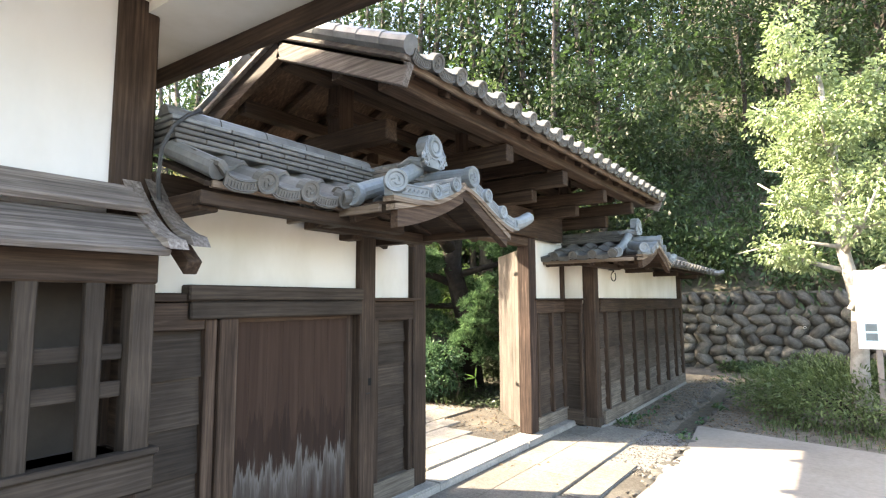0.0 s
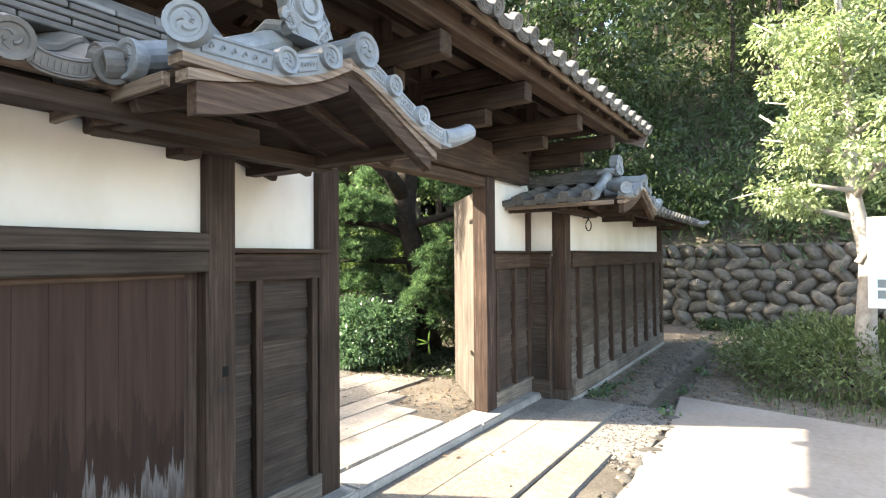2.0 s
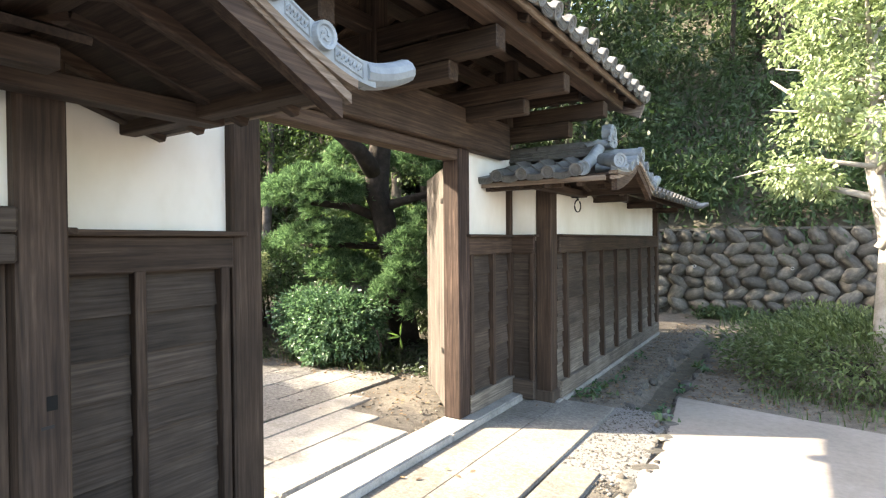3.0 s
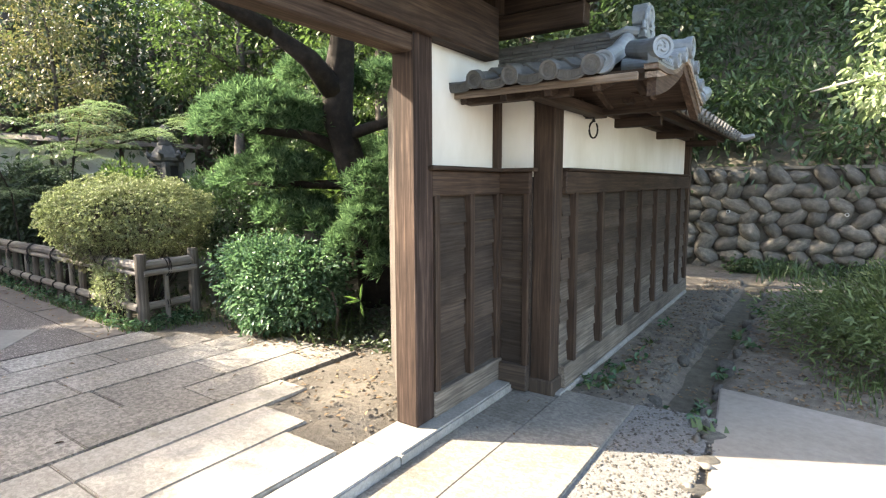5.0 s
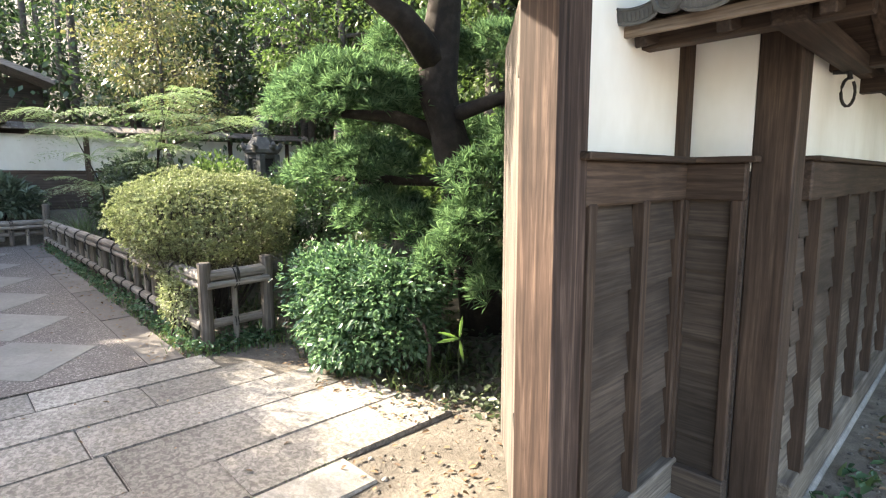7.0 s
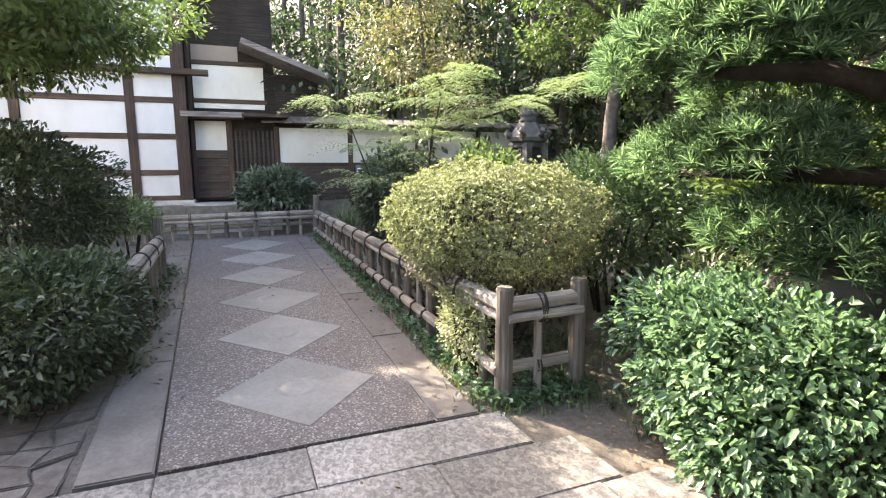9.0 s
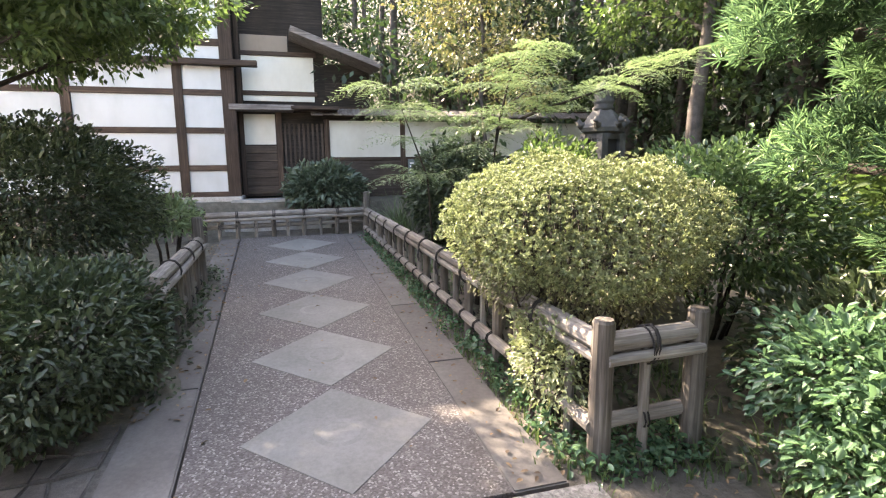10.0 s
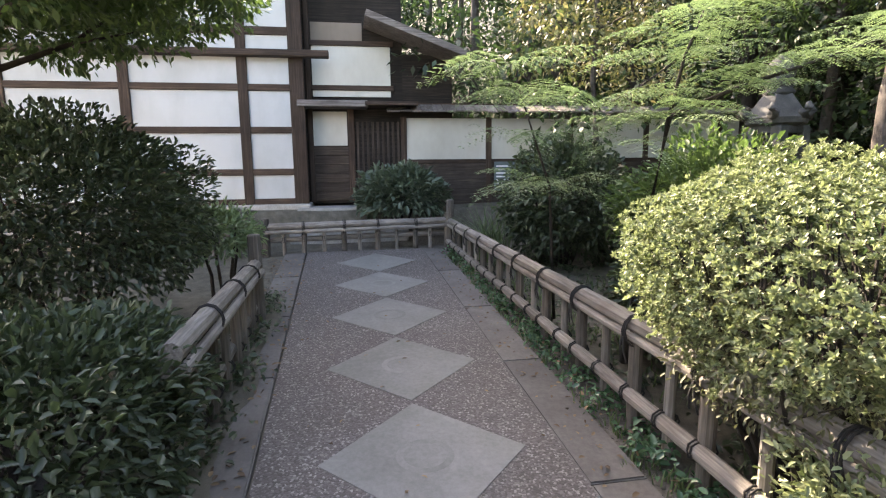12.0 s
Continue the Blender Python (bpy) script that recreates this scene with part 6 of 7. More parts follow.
def build_podocarpus():
    rng = np.random.default_rng(12)
    t = thing("podocarpus_tree", (-5.1, 7.62, 0.1), "old garden evergreen with layered pads of long narrow leaves", "tree")
    bm = bmesh.new()
    tube_into(bm, [(-5.12, 7.72, 0.0), (-5.1, 7.6, 0.5), (-5.02, 7.42, 1.1), (-5.08, 7.24, 1.75), (-5.15, 7.14, 2.2), (-5.1, 7.13, 2.6), (-5.05, 7.17, 3.1), (-4.95, 7.1, 4.6)], [0.22, 0.19, 0.165, 0.155, 0.16, 0.15, 0.11, 0.06], 14)
    arms = [((-5.12, 7.1, 2.42), (-5.1, 6.75, 2.68), (-5.12, 6.3, 2.86), 0.13), ((-5.12, 6.3, 2.86), (-5.25, 5.8, 3.05), (-5.4, 5.3, 3.2), 0.08), ((-5.12, 7.2, 1.85), (-5.5, 7.0, 2.02), (-6.2, 6.75, 2.1), 0.075), ((-5.1, 7.2, 2.3), (-5.5, 7.0, 2.4), (-6.0, 6.8, 2.42), 0.05),
            ((-5.08, 7.3, 1.5), (-5.5, 7.05, 1.5), (-6.2, 6.8, 1.52), 0.06), ((-5.04, 7.4, 1.15), (-5.4, 7.1, 1.15), (-5.8, 6.95, 1.15), 0.05), ((-5.1, 7.2, 2.0), (-4.7, 7.3, 2.1), (-4.2, 7.6, 2.25), 0.07), ((-5.04, 7.4, 1.2), (-4.75, 7.15, 1.3), (-4.5, 6.95, 1.4), 0.045), ((-5.06, 7.15, 3.0), (-4.6, 6.9, 3.4), (-4.1, 6.5, 3.6), 0.06)]
    for a, b, c, r in arms:
        tube_into(bm, [a, b, c], [r, r * 0.75, r * 0.4], 9)
    part("trunk", bm, BARK, t, "", True)
    pads = [(-6.0, 6.78, 2.22, 0.62, 0.5, 0.34), (-5.6, 6.8, 2.12, 0.5, 0.42, 0.3), (-6.3, 6.62, 2.12, 0.36, 0.34, 0.28), (-6.05, 6.82, 1.56, 0.5, 0.42, 0.24), (-5.62, 6.85, 1.6, 0.42, 0.38, 0.24), (-5.62, 6.95, 1.18, 0.44, 0.4, 0.24), (-5.25, 6.95, 1.05, 0.3, 0.3, 0.22),
            (-4.5, 6.95, 1.48, 0.3, 0.3, 0.2), (-4.45, 6.85, 1.18, 0.3, 0.3, 0.2), (-4.65, 6.85, 0.92, 0.3, 0.3, 0.2), (-4.35, 7.1, 0.7, 0.32, 0.3, 0.22), (-4.35, 7.3, 1.75, 0.36, 0.36, 0.24), (-4.25, 7.75, 2.35, 0.5, 0.5, 0.26),
            (-5.5, 5.5, 3.35, 0.8, 0.7, 0.24), (-5.2, 6.3, 3.35, 0.7, 0.6, 0.3), (-5.8, 6.1, 3.3, 0.4, 0.4, 0.22), (-4.3, 6.4, 3.6, 0.7, 0.6, 0.3), (-4.9, 7.0, 4.5, 0.8, 0.8, 0.4), (-5.6, 7.2, 4.0, 0.7, 0.7, 0.35), (-4.3, 7.2, 3.9, 0.7, 0.6, 0.35), (-5.9, 7.6, 2.7, 0.5, 0.5, 0.3), (-6.2, 7.4, 2.0, 0.5, 0.4, 0.3), (-5.7, 7.9, 1.8, 0.5, 0.4, 0.3), (-5.2, 8.0, 2.6, 0.5, 0.4, 0.3)]
    tw, dirs = [], []
    for x, y, z, a, b, c in pads:
        k = int(900 * (a * b + 0.6 * c * (a + b)))
        d = unit(rng.normal(size=(k, 3)))
        d[:, 2] = np.where(d[:, 2] < -0.35, -d[:, 2], d[:, 2])
        wob = 1 + 0.22 * np.array([noise.noise(Vector(q * 2.6) + Vector((x, y, z))) for q in d])
        tw.append(np.array((x, y, z)) + d * ((0.68 + 0.32 * rng.random(k)) * wob)[:, None] * np.array((a, b, c)))
        dirs.append(d * np.array((0.7, 0.7, 0.5)) + np.array((0, 0, 0.65)) + rng.normal(size=(k, 3)) * 0.25)
    v, f = rosettes(rng, np.concatenate(tw), np.concatenate(dirs), 17, 0.088, 0.062, 1.15, 0.15)
    link_mesh("foliage", arrays_mesh("foliage", v, f), LEAF_NEEDLE, t)


def build_glossy_shrub():
    """An overhanging evergreen shrub: several leafy lobes on bare crooked stems."""
    rng = np.random.default_rng(4)
    t = thing("glossy_shrub", (-5.3, 6.75, ground_z(-5.3, 6.75)), "low spreading evergreen shrub with glossy dark green leaves", "shrub")
    lobes = [(-5.80, 6.52, 0.68, 0.42, 0.36, 0.30), (-5.40, 6.50, 0.70, 0.46, 0.40, 0.31), (-5.02, 6.60, 0.66, 0.40, 0.38, 0.30), (-5.55, 6.34, 0.44, 0.36, 0.26, 0.24),
             (-5.18, 6.32, 0.36, 0.34, 0.24, 0.22), (-4.86, 6.50, 0.44, 0.26, 0.24, 0.22), (-5.62, 6.78, 0.72, 0.42, 0.34, 0.28), (-5.28, 6.20, 0.24, 0.22, 0.16, 0.13)]
    pos, out = [], []
    for k, (x, y, z, a, b, c) in enumerate(lobes):
        bm = bmesh.new()
        s, e = Vector((-5.25 + 0.05 * (k % 3), 6.75 - 0.04 * k, 0.05)), Vector((x, y, z))
        mid = s.lerp(e, 0.5) + Vector((rng.normal() * 0.06, rng.normal() * 0.05, 0.06))
        tube_into(bm, [s, s.lerp(mid, 0.5) + Vector((0.03, 0.02, 0)), mid, e], [0.020, 0.017, 0.013, 0.006], 6)
        for j in range(5):
            an = j * 2.4 + k
            p = mid.lerp(e, 0.3 + 0.14 * j)
            tube_into(bm, [p, p + Vector((a * 0.7 * math.cos(an), b * 0.7 * math.sin(an), 0.1))], [0.006, 0.002], 4)
        part("stem", bm, BARK_FOREST, t)
        p, d = ellipsoid_shell(rng, int(6200 * (a * b + b * c + c * a) + 300), (x, y, z), (a, b, c), 0.6, -0.75, 0.65)
        pos.append(p)
        out.append(d)
    for p, q in (((-4.72, 6.62, 0.05), (-4.62, 6.50, 0.52)),):
        bm = bmesh.new()
        tube_into(bm, [p, (-4.66, 6.58, 0.2), (-4.58, 6.52, 0.36), q, (-4.78, 6.48, 0.62)], [0.018, 0.016, 0.015, 0.012, 0.006], 7)
        part("stem", bm, BARK_FOREST, t, "crooked bare brown stem")
    pos, out = np.concatenate(pos), np.concatenate(out)
    link_mesh("foliage", leaf_mesh("foliage", rng, pos, out, 0.047, 0.52, 0.1, 0.55), LEAF_SHRUB, t)


def build_azalea():
    """A clipped mound: flat lumpy top of leaf rosettes, twiggy underside."""
    rng = np.random.default_rng(3)
    c, R = np.array((-7.55, 6.15, 1.08)), np.array((1.07, 0.87, 0.54))
    t = thing("azalea_bush", (c[0], c[1], ground_z(c[0], c[1])), "clipped rounded azalea with yellow-green leaves", "shrub")
    g = ground_z(c[0], c[1])
    for k in range(46):
        bm = bmesh.new()
        a, q = k * 2.4, math.sqrt((k + 0.5) / 46)
        e = Vector((c[0] + R[0] * 0.86 * q * math.cos(a), c[1] + R[1] * 0.86 * q * math.sin(a), c[2] + 0.1 + 0.3 * (1 - q)))
        s = Vector((c[0] + 0.22 * q * math.cos(a), c[1] + 0.22 * q * math.sin(a), g - 0.05))
        mid = s.lerp(e, 0.5) + Vector((rng.normal() * 0.04, rng.normal() * 0.04, -0.06))
        tube_into(bm, [s, mid, e], [0.017, 0.012, 0.004], 5)
        for j in range(3):
            p = mid.lerp(e, 0.2 + 0.25 * j)
            tube_into(bm, [p, p + Vector((rng.normal() * 0.1, rng.normal() * 0.1, 0.16))], [0.006, 0.002], 4)
        part("stem", bm, BARK, t)
    n = 10500
    d = unit(rng.normal(size=(n * 2, 3)))
    d = d[d[:, 2] > -0.85][:n]
    p = 2.7
    flat = 1.0 / (np.abs(np.stack([np.hypot(d[:, 0], d[:, 1]), d[:, 2]], 1)) ** p).sum(1) ** (1 / p)
    flat = np.where(d[:, 2] < 0, 1 + 0.05 * d[:, 2], flat)
    lump = np.array([0.16 * noise.noise(Vector(q * 2.3)) + 0.09 * noise.noise(Vector(q * 6.0)) + 0.05 * noise.noise(Vector(q * 13.0)) for q in d])
    depth = 1 - 0.22 * rng.random(n) ** 1.5
    pos = c + d * (flat * 0.93 * (1 + lump) * depth)[:, None] * R
    keep = rng.random(n) < np.clip(1.0 + 0.9 * d[:, 2], 0.45, 1)
    pos, d = pos[keep], d[keep]
    v, f = rosettes(rng, pos, d * 0.7 + np.array((0, 0, 0.55)) + rng.normal(size=d.shape) * 0.3, 10, 0.0235, 0.40, 1.15, 0.15)
    link_mesh("foliage", arrays_mesh("foliage", v, f), LEAF_AZALEA, t)
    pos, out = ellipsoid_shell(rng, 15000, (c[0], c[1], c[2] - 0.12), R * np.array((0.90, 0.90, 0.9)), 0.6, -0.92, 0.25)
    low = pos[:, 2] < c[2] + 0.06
    link_mesh("lower_foliage", leaf_mesh("lower_foliage", rng, pos[low], out[low], 0.028, 0.42, 0.1), LEAF_TWIG_SHADED, t, "dull twiggy skirt of brown-green leaves with shade in their colour")


def frond_arrays(rng, base, tip, droop, leaflets, size):
    """One feathery frond: leaflets in two rows on side ribs along an arching rib."""
    base, tip = np.array(base, float), np.array(tip, float)
    axis = tip - base
    side = unit(np.cross(axis, (0, 0, 1.0)))
    side = unit(side + np.array((0, 0, rng.normal() * 0.18)))
    P, A = [], []
    L = np.linalg.norm(axis)
    for k in range(1, leaflets + 1):
        q = k / leaflets
        c = base + axis * q + np.array((0, 0, 1.0)) * (0.25 * L * q * (1 - q) - droop * q * q)
        ln = 0.30 * L * math.sin(math.pi * min(0.93, 0.16 + 0.8 * q))
        for s in (-1, 1):
            d = unit(side * s + unit(axis) * 0.55 + np.array((0, 0, -0.1)) + rng.normal(size=3) * 0.07)
            m = max(4, int(ln / 0.012))
            for j in range(1, m + 1):
                p = c + d * ln * j / m - np.array((0, 0, 1.0)) * 0.28 * ln * (j / m) ** 2
                for t in (-1, 1):
                    P.append(p)
                    A.append(unit(unit(axis) * t + d * 0.6))
    P, A = np.array(P), np.array(A)
    return P, A


def build_silk_tree():
    rng = np.random.default_rng(41)
    t = thing("silk_tree", (-9.05, 6.1, 0.3), "slender young tree with feathery sunlit fronds", "tree")
    bm = bmesh.new()
    tube_into(bm, [(-9.1, 6.05, 0.2), (-9.0, 6.1, 1.1), (-8.88, 6.16, 1.85)], [0.03, 0.025, 0.018], 7)
    long_arm = [(-8.88, 6.16, 1.85), (-8.78, 6.45, 1.98), (-8.72, 6.8, 2.1), (-8.8, 7.4, 2.28), (-8.88, 8.1, 2.5)]
    tall_arm = [(-8.88, 6.16, 1.85), (-8.9, 6.25, 2.2), (-8.95, 6.4, 2.5)]
    side_arm = [(-9.9, 5.85, 0.3), (-9.8, 5.75, 1.4), (-9.65, 5.45, 2.1)]
    tube_into(bm, long_arm, [0.016, 0.014, 0.012, 0.008, 0.004], 6)
    tube_into(bm, tall_arm, [0.014, 0.009, 0.004], 6)
    tube_into(bm, side_arm, [0.016, 0.011, 0.005], 6)
    part("trunk", bm, BARK, t, "", True)
    P, A = [], []
    spots = [(p, 6) for p in long_arm[1:]] + [((-8.75, 7.1, 2.19), 7), ((-8.84, 7.75, 2.39), 7)] + [(p, 10) for p in tall_arm] + [((-8.92, 6.3, 2.35), 8), ((-8.95, 6.0, 1.7), 6)] + [(p, 12) for p in side_arm[1:]] + [((-9.72, 5.6, 1.75), 10), ((-9.6, 5.3, 2.25), 8), ((-9.3, 5.8, 1.95), 9)]
    for b, many in spots:
        a0 = rng.random() * 6.28
        for k in range(max(4, many * 7 // 9)):
            a = a0 + k * 2.4 + rng.normal() * 0.3
            ln = 0.42 + 0.30 * rng.random()
            tip = (b[0] + ln * math.cos(a), b[1] + ln * math.sin(a), b[2] + ln * rng.uniform(-0.1, 0.45))
            p, d = frond_arrays(rng, b, tip, 0.05 + 0.2 * rng.random(), 11, 0.02)
            P.append(p)
            A.append(d)
    P, A = np.concatenate(P), np.concatenate(A)
    n = len(P)
    up = rng.normal(size=(n, 3)) * 0.25 + np.array((0, 0, 1.0))
    v, f = flat_leaves(P, A, up, np.full(n, 0.021), np.full(n, 0.0095))
    link_mesh("fronds", arrays_mesh("fronds", v, f), LEAF_FERN, t)


def build_tree(name, label, seed, base, height, crown, mat, size, clump_n=40, per=120, bark=None, lean=(0, 0), r0=0.14, slim=0.5, start=0.4, folded=False, rad=0.45):
    """A broadleaf tree: bent trunk, limbs, and a crown of leaf clumps with gaps."""
    rng = np.random.default_rng(seed)
    t = thing(name, base, label, "tree")
    bm = bmesh.new()
    top = (base[0] + lean[0], base[1] + lean[1], base[2] + height)
    ends = limbs(bm, rng, (base[0], base[1], base[2] - 0.2), top, r0, r0 * 0.25, 9, crown[0] * 0.9, 0.3, start)
    part("trunk", bm, bark or BARK_FOREST, t, "", True)
    cz = base[2] + height - crown[2] * 0.75
    d = unit(rng.normal(size=(clump_n, 3)))
    c = np.array((top[0], top[1], cz)) + d * (rng.random(clump_n) ** 0.4)[:, None] * np.array(crown)
    c = np.concatenate([ends, c])
    pos, out = clumps(rng, c, rad * (0.6 + 0.7 * rng.random(len(c))), per, 0.5)
    link_mesh("crown", leaf_mesh("crown", rng, pos, out, size, slim, 0.35, 0.5, folded), mat, t)


def build_blades(name, label, seed, spots, per, length, width, mat, spread=0.1, category="grass", kind="stuff", arch=0.45):
    """Tufts of arching blades, three joints long."""
    rng = np.random.default_rng(seed)
    V, F, base = [], [], 0
    for x, y in spots:
        g = ground_z(x, y)
        for k in range(per):
            a = rng.random() * 6.283
            L = length * (0.55 + 0.6 * rng.random())
            p = np.array((x + rng.normal() * spread, y + rng.normal() * spread, g - 0.01))
            h = np.array((math.cos(a), math.sin(a), 0))
            s = np.array((-h[1], h[0], 0)) * width * 0.5
            tilt = arch * (0.3 + rng.random())
            rows = []
            for q in (0.0, 0.4, 0.75, 1.0):
                c = p + h * L * tilt * q * q + np.array((0, 0, L * (q - 0.42 * tilt * q * q)))
                w = s * (1 - q ** 2 * 0.95)
                rows += [c - w, c + w]
            V += rows
            for j in range(3):
                F.append((base + 2 * j, base + 2 * j + 1, base + 2 * j + 3, base + 2 * j + 2))
            base += 8
    ob = link_mesh(name, arrays_mesh(name, np.array(V), np.array(F)), mat)
    tagged(ob, label, category, kind=kind)


def build_forest():
    rng = np.random.default_rng(50)
    # wooded slope beyond the boulder wall
    n = 2700
    x = rng.uniform(-16, 14, n)
    y = 14.15 + 16 * rng.random(n) ** 1.7
    c = np.stack([x, y, np.array([ground_z(a, b) for a, b in zip(x, y)]) + rng.random(n) ** 1.5 * 0.9 + 0.2], 1)
    pos, out = clumps(rng, c, 0.35 + 0.35 * rng.random(n), 80, 0.8)
    me = leaf_mesh("undergrowth", rng, pos, out, 0.20, 0.24, 0.5, 0.4, False)
    tagged(link_mesh("undergrowth", me, LEAF_BAMBOO), "dense dwarf bamboo and saplings on the hillside", "undergrowth", kind="stuff")
    spots = []
    tr = bmesh.new()
    for k in range(78):
        x, y = rng.uniform(-16, 14), 15.4 + 13 * rng.random()
        z = ground_z(x, y)
        h = rng.uniform(5, 10)
        lx, ly = rng.normal() * 0.8, rng.normal() * 0.6
        pts = [(x + lx * q * q + 0.12 * math.sin(5 * q + k), y + ly * q, z - 0.3 + h * q) for q in (0, 0.25, 0.5, 0.75, 1)]
        r = rng.uniform(0.07, 0.16)
        tube_into(tr, pts, [r, r * 0.9, r * 0.75, r * 0.55, r * 0.3], 7)
        for j in range(4):
            q = 0.45 + 0.13 * j
            a = rng.random() * 6.28
            p = Vector((x + lx * q * q, y + ly * q, z - 0.3 + h * q))
            e = p + Vector((math.cos(a), math.sin(a), 0.5)) * rng.uniform(1.0, 2.0)
            tube_into(tr, [p, e], [r * 0.4, r * 0.1], 5)
            spots.append(tuple(e))
        for j in range(13):
            spots.append((x + lx + rng.normal() * 1.3, y + ly + rng.normal() * 1.2, z + h * rng.uniform(0.3, 1.15)))
    tagged(part("forest_trunks", tr, BARK_FOREST, None, "", True), "slender bare trunks in the hillside wood", "trees", kind="stuff")
    c = np.array(spots)
    pos, out = clumps(rng, c, 0.5 + 0.55 * rng.random(len(c)), 200, 0.6)
    me = leaf_mesh("forest_canopy", rng, pos, out, 0.155, 0.5, 0.4, 0.5, False)
    tagged(link_mesh("forest_canopy", me, LEAF_FOREST), "dark green canopy of the hillside wood", "woods", kind="stuff")


def build_far_woods():
    """Woods that close the garden behind the house and beyond its side."""
    rng = np.random.default_rng(60)
    tr = bmesh.new()
    c = []
    for k in range(135):
        if k < 60:
            x, y = rng.uniform(-26, -16.2), rng.uniform(6.5, 22)
        elif k < 105:
            x, y = rng.uniform(-16, -5), rng.uniform(11.5, 16)
        else:
            x, y = rng.uniform(-30, -22), rng.uniform(-14, 14)
        z = ground_z(x, y)
        h = rng.uniform(6, 11) if k < 60 else rng.uniform(9, 14) if k < 105 else rng.uniform(4, 6)
        r = rng.uniform(0.08, 0.2)
        tube_into(tr, [(x, y, z - 0.3), (x + rng.normal() * 0.3, y + rng.normal() * 0.3, z + h * 0.5), (x + rng.normal() * 0.6, y, z + h)], [r, r * 0.7, r * 0.3], 7)
        for j in range(16):
            q = rng.uniform(0.05, 1.05)
            c.append((x + rng.normal() * 1.2, y + rng.normal() * 1.2, z + h * q))
    tagged(part("far_trunks", tr, BARK_FOREST, None, "", True), "dark trunks of the wood behind the garden", "trees", kind="stuff")
    c = np.array(c)
    pos, out = clumps(rng, c, 0.5 + 0.6 * rng.random(len(c)), 120, 0.6)
    me = leaf_mesh("far_canopy", rng, pos, out, 0.16, 0.5, 0.4, 0.5, False)
    tagged(link_mesh("far_canopy", me, LEAF_FOREST), "dense green wood behind the garden wall", "woods", kind="stuff")


build_forest()
build_far_woods()
build_street_tree()
build_podocarpus()
build_silk_tree()
build_azalea()
build_glossy_shrub()
build_shrub("loose_bush", "loose feathery green bush beside the forecourt", 5, (0.25, 9.0, 0.30), (1.6, 1.45, 0.52), 17000, 0.06, LEAF_BUSH, 0.3, 0.55, -0.6, 14, 0.35, -0.2)
build_shrub("dark_bush", "large dark rounded shrub beside the path", 6, (-9.9, 2.2, 1.22), (1.25, 1.0, 0.76), 19000, 0.055, LEAF_DARK, 0.45, 0.6, -0.7, 10, 0.2)
build_shrub("low_hedge", "low dark shrub spilling over the log fence", 7, (-8.05, 2.92, 0.53), (1.15, 0.66, 0.48), 16000, 0.052, LEAF_DARK, 0.45, 0.6, -0.9, 8, 0.2)
build_shrub("broadleaf_shrub", "blue-green broadleaf shrub before the entrance", 8, (-14.25, 5.0, 1.12), (0.6, 0.72, 0.46), 2600, 0.115, LEAF_BLUE, 0.4, 0.5, -0.7, 6, 0.2)
build_shrub("dark_bush", "dense dark green shrub below the silk tree", 9, (-9.0, 6.6, 0.7), (0.8, 0.6, 0.5), 7000, 0.06, LEAF_DARK, 0.5, 0.7, -0.8, 6, 0.15)
build_shrub("leafy_shrub", "bright leafy shrub behind the azalea", 10, (-7.7, 7.5, 1.1), (1.05, 0.6, 0.62), 9000, 0.055, LEAF_LEAFY, 0.5, 0.6, -0.9, 8, 0.25)
build_shrub("leafy_shrub", "green shrub growing round the stone lantern", 11, (-9.9, 7.2, 1.1), (1.2, 0.6, 0.7), 8000, 0.07, LEAF_MAPLE, 0.5, 0.5, -0.9, 8, 0.3)
build_shrub("leafy_shrub", "shaded shrub behind the path's end", 14, (-12.3, 6.9, 1.1), (1.1, 0.8, 0.8), 8000, 0.08, LEAF_DARK, 0.5, 0.5, -0.9, 8, 0.3)
build_shrub("leafy_shrub", "shaded garden shrub under the evergreen", 15, (-4.6, 8.6, 0.9), (1.3, 0.9, 1.0), 9000, 0.09, LEAF_DARK, 0.4, 0.5, -0.9, 8, 0.3)
build_shrub("leafy_shrub", "shaded garden shrub behind the evergreen", 16, (-6.6, 8.8, 1.2), (1.4, 0.8, 1.1), 10000, 0.09, LEAF_MAPLE, 0.4, 0.5, -0.9, 8, 0.3)
build_shrub("dark_bush", "low dark evergreen shrub behind the fence's end", 27, (-6.2, 7.25, 0.5), (0.9, 0.5, 0.5), 6000, 0.06, LEAF_DARK, 0.45, 0.5, -0.9, 6, 0.3)
build_shrub("azalea_bush", "small azalea growing through the log fence", 17, (-6.98, 5.68, 0.47), (0.40, 0.16, 0.30), 2000, 0.034, LEAF_AZALEA, 0.45, 0.4, -0.9, 4, 0.3)
build_shrub("leafy_shrub", "yellow-green sprig shrub at the fence's end", 18, (-10.9, 3.05, 0.95), (0.5, 0.35, 0.3), 1200, 0.07, LEAF_FERN, 0.4, 0.4, -0.6, 4, 0.3)
build_tree("maple_tree", "slender maple with yellow and orange turning leaves", 21, (-12.6, 7.6, 0.4), 4.6, (1.3, 1.2, 1.5), LEAF_YELLOW, 0.075, 40, 110, None, (0.2, -0.4), 0.06)
build_tree("maple_tree", "maple with fine green leaves overhanging the path", 22, (-9.75, 1.75, 0.25), 3.2, (1.8, 1.65, 0.6), LEAF_MAPLE, 0.07, 240, 150, BARK, (0.05, 0.45), 0.085, 0.42, 0.55, False, 0.30)
